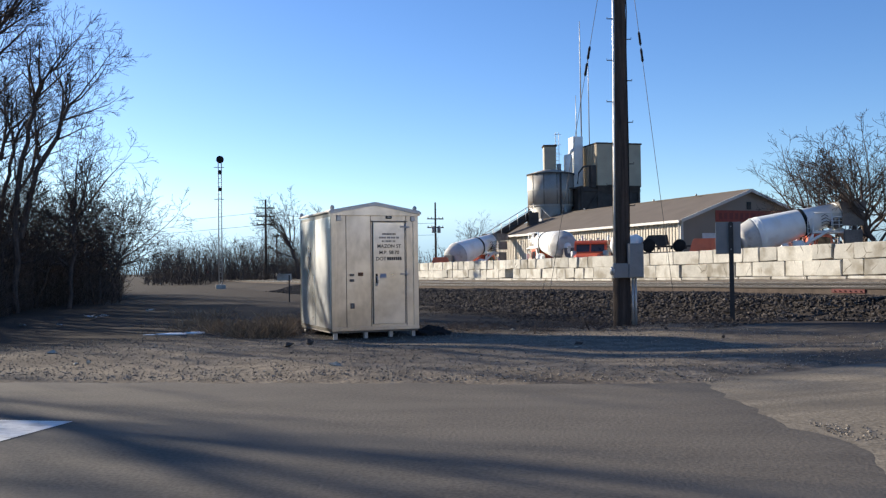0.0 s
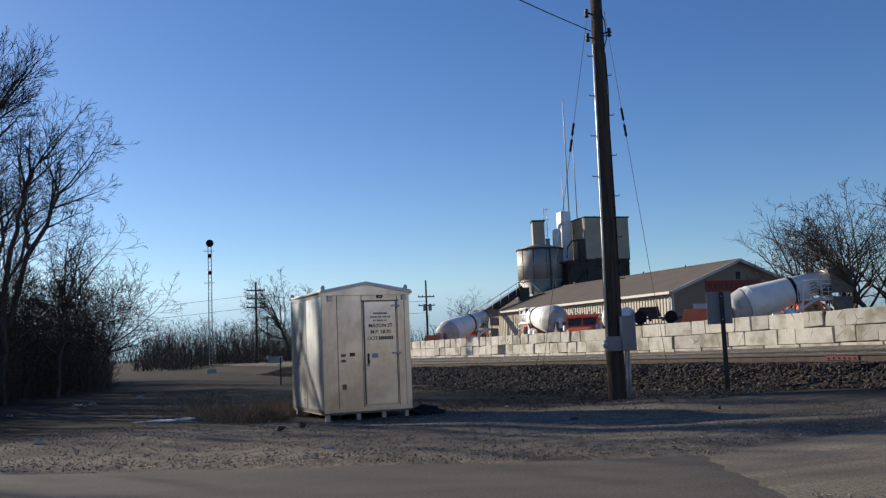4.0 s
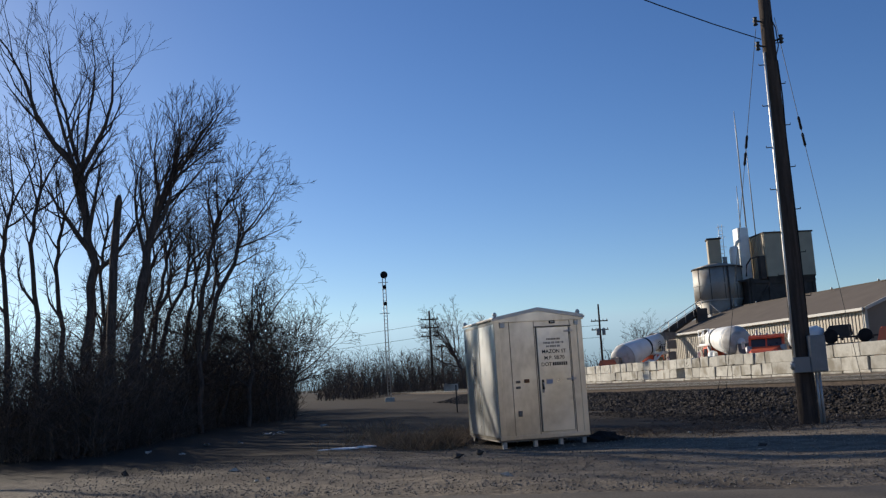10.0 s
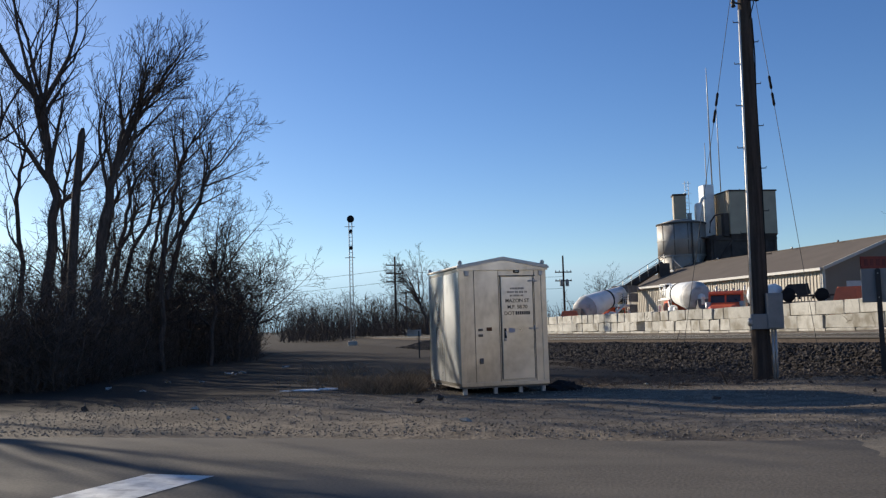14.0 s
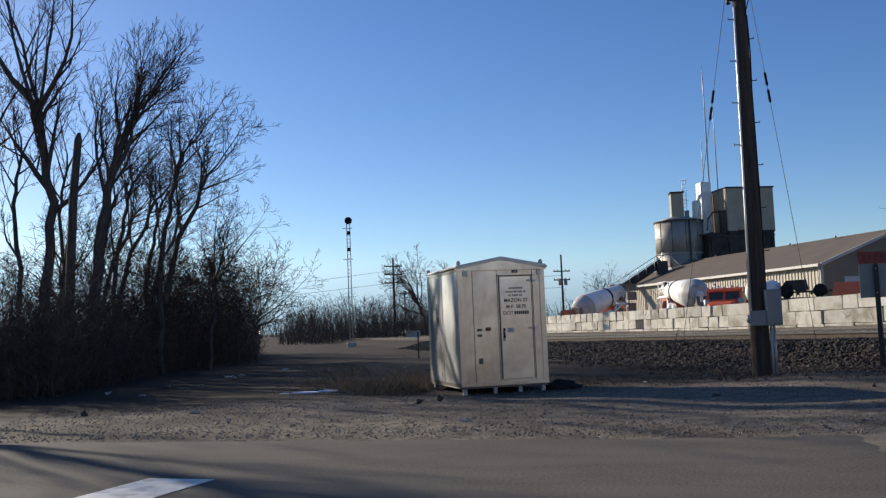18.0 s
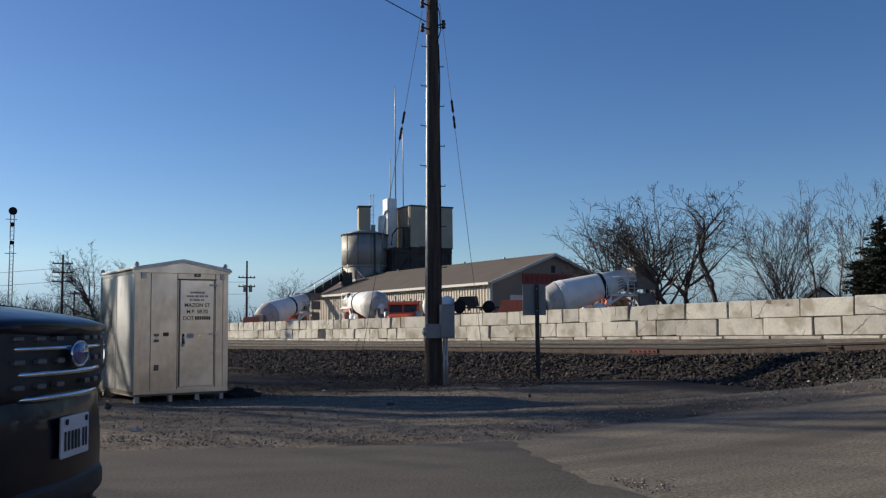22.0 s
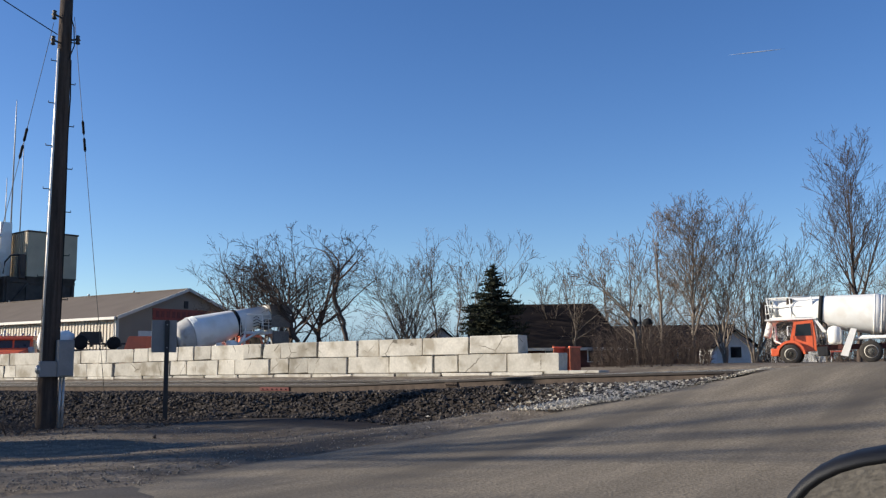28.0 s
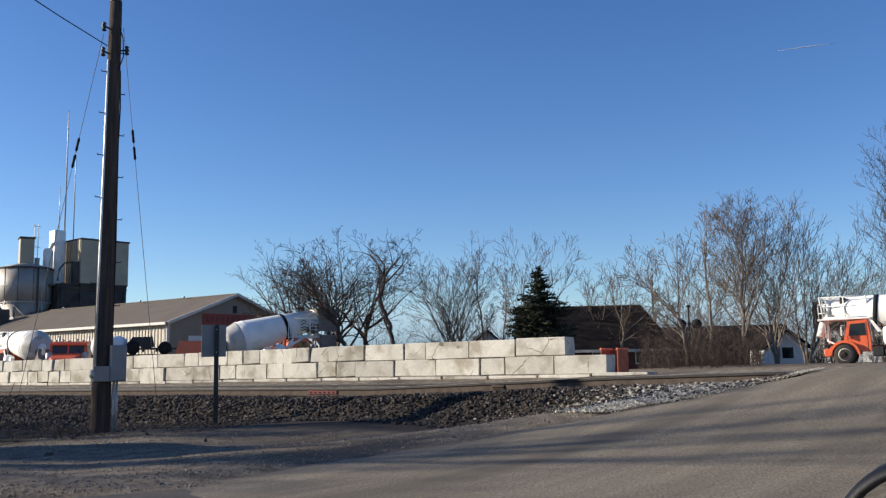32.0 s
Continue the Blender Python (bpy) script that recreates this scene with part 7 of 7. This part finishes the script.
    # rounded-in ends made of rings, so that they bend smoothly
    for base, (x, sec) in ((o, stations[0]), (o + (len(stations) - 1) * n, stations[-1])):
        cy, cz = sum(p for p, _ in sec) / n, sum(q for _, q in sec) / n
        last_ = [base + k for k in range(n)]
        for f in (0.75, 0.5, 0.25):
            o2 = len(mb.v)
            mb.v += [(x, cy + (p - cy) * f, cz + (q - cz) * f) for p, q in sec]
            ring_ = [o2 + k for k in range(n)]
            mb.f += [(last_[k], last_[(k + 1) % n], ring_[(k + 1) % n], ring_[k]) for k in range(n)]
            mb.s += [True] * n
            last_ = ring_
        mb.f.append(tuple(last_))
        mb.s.append(True)
    return mb


M_CARBLUE = mat("dark_navy_paint", (0.004, 0.005, 0.011), 0.34, var=0.05, bump=0, coat=0.2)
M_CARBLUE.node_tree.nodes["Principled BSDF"].inputs["Specular IOR Level"].default_value = 0.2
M_MESHBIT = mat("grille_mesh_grey", (0.14, 0.14, 0.15), 0.4, metal=0.6, var=0.1, bump=0)
M_CHROME = mat("chrome", (0.72, 0.73, 0.75), 0.15, metal=1.0, var=0.03, bump=0)
M_LENS = mat("headlight_lens", (0.035, 0.04, 0.05), 0.12, metal=0.0, var=0.1, bump=0, coat=1.0)
M_PLASTIC = mat("black_trim_plastic", (0.018, 0.018, 0.019), 0.6, var=0.15, bump=0.05)
M_PLATE = mat("pale_plate", (0.62, 0.63, 0.64), 0.5, var=0.05, bump=0)
M_EMBLEM = mat("blue_oval", (0.03, 0.06, 0.22), 0.25, var=0.05, bump=0, coat=1.0)
M_WINDOW = clear_glass("car_window", (0.02, 0.025, 0.03), 0.03, 1.0)
M_BULB = glow("headlamp_glow", (1.0, 0.97, 0.9), 1.3)


def car_wheel(car, x, y, r=0.385, w=0.25):
    wh = part("wheel", MB().lathe([(r * 0.6, -w / 2), (r * 0.93, -w / 2), (r, -w * 0.38), (r, w * 0.38), (r * 0.93, w / 2), (r * 0.6, w / 2)], 28, pose(0, 0, 0, 90, 0, 0)), M_BLACK, car, "black tyre", pose(x, y, r))
    part("rim", MB().lathe([(r * 0.62, -w * 0.3), (r * 0.62, w * 0.46), (r * 0.56, w * 0.44), (r * 0.5, w * 0.2), (0.02, w * 0.25)], 24, pose(0, 0, 0, 90 if y < 0 else -90, 0, 0)), M_DARKMETAL, wh)
    for k in range(5):
        a = k * 72
        sp = MB().box(-0.03, 0.03, 0.03, r * 0.6, 0.0, 0.05, 0.008, pose(0, 0, 0, 0, 0, a))
        sp.v = [tuple(pose(0, (-1 if y < 0 else 1) * w * 0.28, 0, 90 if y < 0 else -90, 0, 0) @ Vector(p)) for p in sp.v]
        part("spoke", sp, M_GALV, wh)
    return wh


def build_suv():
    c = thing("dark_suv", pose(-60, 6.5, 0), "dark navy sport utility car with a chrome-barred grille", "car")
    st = [(2.46, ring(0.5, 0.40, 0.74)), (2.42, ring(0.68, 0.34, 0.92)), (2.34, ring(0.8, 0.3, 1.04)), (2.2, ring(0.9, 0.28, 1.09)), (2.08, ring(0.95, 0.28, 1.105)), (1.95, ring(0.985, 0.28, 1.115)), (1.4, ring(1.0, 0.28, 1.17)),
          (1.0, ring(1.0, 0.28, 1.2)), (0.0, ring(1.0, 0.28, 1.2)), (-1.4, ring(1.0, 0.28, 1.2)), (-2.1, ring(0.98, 0.3, 1.18)), (-2.42, ring(0.92, 0.36, 1.12)), (-2.5, ring(0.8, 0.42, 1.0))]
    part("body", loft(MB(), st), M_CARBLUE, c)
    part("hood", loft(MB(), [(2.47, ring(0.6, 1.045, 1.085, p=3)), (2.42, ring(0.68, 1.02, 1.105, p=3)), (2.3, ring(0.76, 0.99, 1.13, p=3.5)), (2.1, ring(0.83, 0.98, 1.158, p=3.5)), (1.6, ring(0.86, 0.98, 1.205, p=4)), (1.05, ring(0.88, 0.98, 1.225, p=4))]), M_CARBLUE, c)
    for sg in (-1, 1):
        part("hood_crease", MB().tube([(2.15, sg * 0.5, 1.14), (1.6, sg * 0.56, 1.198), (1.1, sg * 0.6, 1.22)], [0.012, 0.02, 0.02], 6), M_CARBLUE, c)
    gl = MB()
    bot = [(1.15, 0.9), (-2.35, 0.9), (-2.35, -0.9), (1.15, -0.9)]
    top = [(0.3, 0.68), (-2.0, 0.7), (-2.0, -0.7), (0.3, -0.68)]
    gl.add([(x, y, 1.17) for x, y in bot] + [(x, y, 1.72) for x, y in top], [(0, 1, 5, 4), (1, 2, 6, 5), (2, 3, 7, 6), (3, 0, 4, 7), (4, 5, 6, 7)])
    part("glazing", gl, M_WINDOW, c, "dark tinted windows")
    roof = MB()
    roof.add([(0.36, -0.71, 1.71), (0.36, 0.71, 1.71), (-2.05, 0.73, 1.71), (-2.05, -0.73, 1.71), (0.2, -0.6, 1.775), (0.2, 0.6, 1.775), (-1.95, 0.6, 1.77), (-1.95, -0.6, 1.77)],
             [(0, 1, 5, 4), (1, 2, 6, 5), (2, 3, 7, 6), (3, 0, 4, 7), (4, 5, 6, 7), (0, 3, 2, 1)], True)
    part("roof", roof, M_CARBLUE, c)
    for sg in (-1, 1):
        part("front_pillar", MB().tube([(1.2, sg * 0.88, 1.17), (0.32, sg * 0.7, 1.74)], 0.045, 6), M_CARBLUE, c)
        for xa, xb in ((-0.35, -0.3), (-1.4, -1.3), (-2.3, -2.0)):
            part("pillar", MB().tube([(xa, sg * 0.905, 1.17), (xb, sg * 0.705, 1.74)], 0.05, 6), M_PLASTIC, c)
        part("roof_rail", MB().tube([(0.1, sg * 0.62, 1.78), (0.0, sg * 0.62, 1.82), (-1.7, sg * 0.62, 1.82), (-1.8, sg * 0.62, 1.78)], 0.018, 6), M_PLASTIC, c)
        part("wheel_arch", MB().tube([(1.5 + 0.46 * math.cos(t), sg * 0.99, 0.39 + 0.46 * math.sin(t)) for t in [k * math.pi / 10 for k in range(11)]], 0.045, 6), M_PLASTIC, c)
        part("wheel_arch", MB().tube([(-1.4 + 0.46 * math.cos(t), sg * 0.99, 0.39 + 0.46 * math.sin(t)) for t in [k * math.pi / 10 for k in range(11)]], 0.045, 6), M_PLASTIC, c)
        part("sill", MB().box(-0.95, 1.05, sg * 0.97 - 0.05, sg * 0.97 + 0.05, 0.26, 0.42, 0.03), M_PLASTIC, c)
        mir = part("side_mirror", loft(MB(), [(0.78, ring(0.1, 1.16, 1.32)), (0.9, ring(0.12, 1.14, 1.34)), (0.98, ring(0.08, 1.18, 1.3))]), M_CARBLUE, c, m=pose(0, sg * 1.08, 0))
        for x in (0.75, -0.32, -1.35):
            part("door_seam", MB().tube([(x, sg * 1.0, 0.5), (x, sg * 1.003, 1.12)], 0.006, 4), M_BLACK, c)
        for x in (-0.1, -1.15):
            part("door_handle", MB().box(x - 0.11, x + 0.11, sg * 1.0 - 0.02, sg * 1.0 + 0.03, 0.98, 1.02, 0.01), M_CARBLUE, c)
        # headlights wrap the corners
        hl = MB()
        pts = [(2.40, 0.64), (2.36, 0.78), (2.24, 0.915), (1.98, 0.995)]
        vs = [(x + 0.05, sg * (y + 0.012), z) for x, y in pts for z in (0.885 + (2.4 - x) * 0.1, 1.01 + (2.4 - x) * 0.14)]
        hl.add(vs, [(2 * i, 2 * i + 2, 2 * i + 3, 2 * i + 1) for i in range(3)], True)
        h = part("headlight", hl, M_LENS, c, "clear headlight with a lit lamp")
        part("lamp", MB().lathe([(0.0, 0.012), (0.018, 0.01), (0.024, 0)], 14, pose(2.435, sg * 0.75, 0.945, 0, 90, 0)), M_BULB, h)
        part("lamp_bezel", MB().tube([(2.45, sg * 0.69, 0.985), (2.4, sg * 0.8, 0.99), (2.3, sg * 0.91, 1.0)], 0.006, 5), M_CHROME, h)
        part("lamp_bezel", MB().tube([(2.45, sg * 0.67, 0.905), (2.4, sg * 0.8, 0.905), (2.3, sg * 0.91, 0.91)], 0.008, 5), M_MESHBIT, h)
        part("fog_panel", MB().box(2.2, 2.33, sg * 0.66 - 0.1, sg * 0.66 + 0.1, 0.5, 0.68, 0.03), M_PLASTIC, c)
        part("fog_lamp", MB().lathe([(0.05, 0), (0.05, 0.02), (0.02, 0.03)], 12, pose(2.33, sg * 0.66, 0.59, 0, 90, 0)), M_LENS, c)
    # grille between the headlights
    part("grille", loft(MB(), [(2.455, ring(0.57, 0.84, 1.05, p=9)), (2.43, ring(0.64, 0.815, 1.085, p=9)), (2.2, ring(0.64, 0.82, 1.085, p=9))]), M_PLASTIC, c, "black grille")
    for k, z in enumerate((0.83, 0.905, 0.985, 1.07)):
        w = (0.46, 0.53, 0.59, 0.63)[k]
        xo = 2.478 - (0.0, 0.0, 0.006, 0.03)[k]
        part("grille_bar", MB().tube([(xo - 0.07, -w - 0.03, z), (xo - 0.02, -w * 0.75, z), (xo, -w * 0.35, z), (xo + 0.005, 0, z), (xo, w * 0.35, z), (xo - 0.02, w * 0.75, z), (xo - 0.07, w + 0.03, z)], (0.009, 0.009, 0.009, 0.007)[k], 6), M_CHROME, c)
        for j in range(-3, 4):
            if k < 3 and j:
                part("grille_mesh", MB().box(xo - 0.03, xo + 0.004 - 0.003 * abs(j), j * 0.15 - 0.032, j * 0.15 + 0.032, z + 0.03, z + 0.046, 0.003), M_MESHBIT, c)
    em = MB().lathe([(0.09, 0), (0.09, 0.012), (0.078, 0.02), (0.0, 0.022)], 24)
    em.v = [tuple(pose(2.482, 0, 0.965, 0, 90, 0) @ Vector((x * 0.45, y, z))) for x, y, z in em.v]
    e = part("badge", em, M_EMBLEM, c, "plain blue oval badge")
    rim = MB().tube([(2.494, 0.093 * math.cos(t), 0.965 + 0.043 * math.sin(t)) for t in [k * math.pi / 12 for k in range(25)]], 0.006, 5)
    part("badge_rim", rim, M_CHROME, e)
    part("lower_grille", loft(MB(), [(2.475, ring(0.5, 0.42, 0.52)), (2.43, ring(0.68, 0.38, 0.55)), (2.3, ring(0.7, 0.38, 0.55))]), M_PLASTIC, c)
    part("skid_plate", loft(MB(), [(2.48, ring(0.45, 0.33, 0.37)), (2.4, ring(0.7, 0.3, 0.36)), (2.2, ring(0.8, 0.27, 0.33))]), M_DARKMETAL, c, "dark grey lower lip")
    # plate, offset to one side
    pl = part("number_plate", MB().box(2.475, 2.488, -0.153, 0.153, 0.615, 0.762, 0.004), M_PLATE, c, "pale plate with dark bars")
    bars = MB()
    for k in range(7):
        y0 = -0.128 + k * 0.036 + (0.018 if k > 4 else 0.0)
        bars.box(2.488, 2.491, y0, y0 + 0.014, 0.645, 0.715)
    tagged(part("plate_bars", bars, M_PLASTIC, pl), kind="stuff")
    for y in (-0.11, 0.11):
        part("plate_bolt", MB().lathe([(0.01, 0), (0.01, 0.006)], 8, pose(2.488, y, 0.745, 0, 90, 0)), M_DARKMETAL, pl)
    part("windscreen_base", MB().box(1.05, 1.22, -0.82, 0.82, 1.185, 1.225, 0.01), M_PLASTIC, c)
    for y in (-0.45, 0.2):
        part("wiper", MB().tube([(1.16, y, 1.235), (1.02, y + 0.5, 1.275)], 0.01, 4), M_BLACK, c)
    part("tow_hook", MB().box(2.3, 2.42, 0.5, 0.62, 0.2, 0.3, 0.02), M_PLASTIC, c)
    # the body stands tall over its wheels
    for o in c.children_recursive:
        if o.data:
            for p in o.data.vertices:
                p.co.z = 0.28 + (p.co.z - 0.28) * 1.07 if p.co.z > 0.28 else p.co.z
                p.co.z += 0.075 * max(0.0, min(1.0, (p.co.z - 0.72) / 0.3))
                if p.co.x > 1.6:
                    p.co.x -= 0.16 * (p.co.y / 0.9) ** 2 * min(1.0, (p.co.x - 1.6) / 0.7)
    wheels = [car_wheel(c, x, y) for x in (1.5, -1.4) for y in (-0.86, 0.86)]
    return c, wheels


SUV, SUV_WHEELS = build_suv()


# ---- locomotive on the near track ----
def build_loco():
    c = thing("locomotive", UVP(300, 16.72, 0.42, -90), "dark red freight locomotive with three lit headlights", "locomotive")
    M_LOCO = mat("loco_red", (0.2, 0.03, 0.025), 0.5, var=0.15, scale=1, bump=0.03)
    M_LOCOBLK = mat("loco_black", (0.02, 0.02, 0.02), 0.6, var=0.2, bump=0.03)
    part("frame", MB().box(-11, 10.8, -1.45, 1.45, 1.0, 1.45, 0.05), M_LOCOBLK, c)
    part("nose", MB().box(8.4, 10.4, -0.9, 0.9, 1.45, 3.1, 0.15), M_LOCO, c)
    cab = part("cab", MB().prism([(5.6, 1.45), (8.5, 1.45), (8.5, 3.2), (8.1, 4.35), (5.6, 4.5)], -1.5, 1.5), M_LOCO, c)
    for y in (-0.75, 0.75):
        part("windscreen", MB().add([(8.47, y - 0.5, 3.3), (8.47, y + 0.5, 3.3), (8.2, y + 0.5, 4.1), (8.2, y - 0.5, 4.1)], [(0, 1, 2, 3)]), M_GLASS, cab)
    part("hood", MB().box(-10.5, 5.6, -0.95, 0.95, 1.45, 4.0, 0.1), M_LOCO, c)
    part("radiator", MB().box(-9.5, -6.5, -1.45, 1.45, 3.4, 4.4, 0.1), M_LOCOBLK, c)
    part("fuel_tank", MB().box(-2.5, 2.5, -1.3, 1.3, 0.3, 1.0, 0.1), M_LOCOBLK, c)
    part("pilot", MB().box(10.6, 10.95, -1.4, 1.4, 0.2, 1.5, 0.04), M_LOCO, c)
    part("coupler", MB().box(10.9, 11.4, -0.15, 0.15, 0.75, 1.0, 0.04), M_DARKMETAL, c)
    lg = glow("train_headlight", (1.0, 0.92, 0.82), 30.0)
    part("headlight", MB().lathe([(0.22, 0), (0.19, 0.1), (0.0, 0.12)], 14, pose(8.3, 0, 4.2, 0, 90, 0)), lg, c, "lit white headlight")
    for y in (-1.05, 1.05):
        part("ditch_light", MB().lathe([(0.24, 0), (0.2, 0.08), (0.0, 0.1)], 14, pose(10.95, y, 1.7, 0, 90, 0)), lg, c, "lit white ditch light")
    for t in (6.8, -6.8):
        part("bogie", MB().box(t - 2.3, t + 2.3, -1.2, 1.2, 0.35, 0.95, 0.06), M_LOCOBLK, c)
        for k in (-1.8, 0, 1.8):
            part("axle_wheels", MB().lathe([(0.5, -0.8), (0.5, -0.66), (0.1, -0.66), (0.1, 0.66), (0.5, 0.66), (0.5, 0.8)], 20, pose(t + k, 0, 0.5, 90, 0, 0)), M_DARKMETAL, c)
    for sg in (-1, 1):
        hr = MB()
        for k in range(12):
            hr.tube([(-10 + k * 1.35, sg * 1.4, 1.45), (-10 + k * 1.35, sg * 1.4, 2.5)], 0.025, 4)
        hr.tube([(-10, sg * 1.4, 2.5), (4.9, sg * 1.4, 2.5)], 0.025, 4)
        part("handrail", hr, M_TRIM, c)
    return c


LOCO = build_loco()


# ---- the stopped car whose wing mirror shows ----
def build_own_car():
    # local x forward along the road, local y towards the centre line
    c = thing("grey_car", UVP(-0.14, 0.0, 0.013), "grey saloon car standing in the lane with a black-framed wing mirror", "car")
    M_GREYCAR = mat("grey_car_paint", (0.12, 0.125, 0.13), 0.35, metal=0.3, var=0.06, bump=0, coat=1.0)
    W2 = 0.9
    off = -0.92
    st = [(3.15, ring(0.6, 0.35, 0.66)), (3.0, ring(0.8, 0.27, 0.74)), (2.6, ring(0.88, 0.23, 0.84)), (1.9, ring(W2, 0.22, 0.92)), (1.3, ring(W2, 0.22, 0.96)), (-1.2, ring(W2, 0.22, 0.97)), (-1.7, ring(0.87, 0.26, 0.95)), (-1.9, ring(0.75, 0.35, 0.85))]
    b = loft(MB(), st)
    b.v = [(x, y + off, z) for x, y, z in b.v]
    part("body", b, M_GREYCAR, c)
    bot = [(1.15, off + 0.8), (-1.45, off + 0.78), (-1.45, off - 0.78), (1.15, off - 0.8)]
    top = [(0.35, off + 0.56), (-0.95, off + 0.56), (-0.95, off - 0.56), (0.35, off - 0.56)]
    part("glazing", MB().add([(x, y, 0.93) for x, y in bot] + [(x, y, 1.39) for x, y in top], [(0, 1, 5, 4), (1, 2, 6, 5), (2, 3, 7, 6), (3, 0, 4, 7), (4, 5, 6, 7)]), M_WINDOW, c, "dark car windows")
    roof = loft(MB(), [(0.42, ring(0.54, 1.37, 1.41)), (0.2, ring(0.6, 1.37, 1.44)), (-0.7, ring(0.6, 1.37, 1.45)), (-1.02, ring(0.54, 1.37, 1.41))])
    roof.v = [(x, y + off, z) for x, y, z in roof.v]
    part("roof", roof, M_GREYCAR, c)
    for sg in (-1, 1):
        for (xa, xb) in ((1.18, 0.38), (-0.25, -0.25), (-1.48, -0.98)):
            part("pillar", MB().tube([(xa, off + sg * 0.8, 0.93), (xb, off + sg * 0.57, 1.4)], 0.035, 6), M_GREYCAR, c)
        part("headlight", MB().box(2.85, 3.08, off + sg * 0.6 - 0.16, off + sg * 0.6 + 0.16, 0.58, 0.7, 0.03), M_LENS, c)
        part("tail_light", MB().box(-1.88, -1.72, off + sg * 0.62 - 0.16, off + sg * 0.62 + 0.16, 0.66, 0.8, 0.03), M_REDPAINT, c)
        for x in (0.95, -0.3, -1.15):
            part("door_seam", MB().tube([(x, off + sg * 0.903, 0.35), (x, off + sg * 0.895, 0.9)], 0.006, 4), M_BLACK, c)
    for x in (2.1, -0.75):
        for y in (off - 0.77, off + 0.77):
            car_wheel(c, x, y, 0.32, 0.2)
    dm = part("side_mirror", MB().tube([(0.62, -0.06, 0.93), (0.84, 0.09, 0.955)], [0.03, 0.022], 8), M_PLASTIC, c, "black wing mirror")
    # the mirror faces backwards and slightly inwards
    m = pose(0.815, 0.213, 1.027, 0, 0, 0) @ Matrix.Rotation(radians(3.0), 4, "Z") @ Matrix.Rotation(radians(-9.0), 4, "Y")

    def oval(w, h, n=40, p=2.5):
        out = []
        for i in range(n):
            t = 2 * math.pi * i / n
            cc, ss = math.cos(t), math.sin(t)
            out.append((math.copysign(abs(cc) ** (2 / p), cc) * w, math.copysign(abs(ss) ** (2 / p), ss) * h))
        return out

    def put(outline, x):
        return [(x, a, b) for a, b in outline]

    secs = [put(oval(0.131, 0.083), 0.002), put(oval(0.133, 0.085), -0.005), put(oval(0.137, 0.089), -0.006), put(oval(0.141, 0.093), 0.004), put(oval(0.139, 0.091), 0.03), put(oval(0.105, 0.07), 0.08), put(oval(0.05, 0.035), 0.1)]
    n = 40
    mb = MB()
    vs = [m @ Vector(q) for s in secs for q in s]
    fs = [(i * n + k, i * n + (k + 1) % n, (i + 1) * n + (k + 1) % n, (i + 1) * n + k) for i in range(len(secs) - 1) for k in range(n)] + [tuple((len(secs) - 1) * n + k for k in range(n))]
    mb.add(vs, fs, True)
    part("housing", mb, mat("satin_black_housing", (0.006, 0.006, 0.007), 0.6, var=0.1, bump=0), dm, "satin black housing")
    g = MB()
    g.add([m @ Vector(q) for q in put(oval(0.132, 0.084), 0.001)], [tuple(range(n))])
    mm = bpy.data.materials.new("mirror_glass")
    mm.use_nodes = True
    pb = mm.node_tree.nodes["Principled BSDF"]
    pb.inputs["Base Color"].default_value, pb.inputs["Metallic"].default_value, pb.inputs["Roughness"].default_value = (0.8, 0.82, 0.82, 1), 1.0, 0.02
    part("glass", g, mm, dm, "mirror glass")
    return c


build_own_car()

# ---- pieces of the wall and the track ----
build_block_wall()
build_ties()


def motions():
    # the dark car comes along the side road, slows, and turns off beside the standing car
    def car(x, y, heading):
        return pose(x, y, 0.024, 0, 0, 90 - heading)

    rows = [(0.0, car(-150, 5.9, 90)), (12.0, car(-46, 5.9, 90)), (17.0, car(-16.4, 5.9, 91)), (19.0, car(-9.6, 5.75, 94)), (20.0, car(-7.1, 5.55, 97)), (20.5, car(-6.0, 5.47, 99)), (20.7, car(-5.42, 5.36, 100)), (21.1, car(-4.5, 5.24, 103)),
            (21.4, car(-3.93, 5.13, 105)), (21.7, car(-3.56, 5.05, 103)), (22.0, car(-3.2, 4.82, 101)), (22.2, car(-3.0, 4.6, 103)), (22.7, car(-2.7, 4.0, 120)), (23.3, car(-2.95, 2.6, 155)), (23.9, car(-4.0, 0.6, 205)),
            (24.5, car(-6.6, -1.6, 238)), (25.2, car(-11.0, -3.6, 247)), (27.4, car(-25.0, -9.2, 248)), (32.0, car(-58.0, -22.5, 248))]
    walk(SUV, rows)
    # wheels roll with the way gone
    gone, last, turns = 0.0, None, []
    for t, m in rows:
        p = m.translation
        gone += (p - last).length if last is not None else 0.0
        last = p.copy()
        turns.append((t, gone))
    for w in SUV_WHEELS:
        base = w.matrix_basis.copy()
        steps, k = [], 0
        t = 12.0
        wr = [(0.0, base)]
        while t <= 32.0001:
            g = float(np.interp(t, [a for a, _ in turns], [b for _, b in turns])) - turns[1][1]
            wr.append((t, base @ Matrix.Rotation(min(g / 0.385, 1e9) if g < 200 else 0, 4, "Y")))
            t += 0.1
        walk(w, wr[:1] + wr[1:])
    # the train nears along the close track
    walk(LOCO, [(float(t), UVP(305 - 17 * (t - 21.2), 16.72, 0.425, -90)) for t in range(0, 33, 4)])


motions()
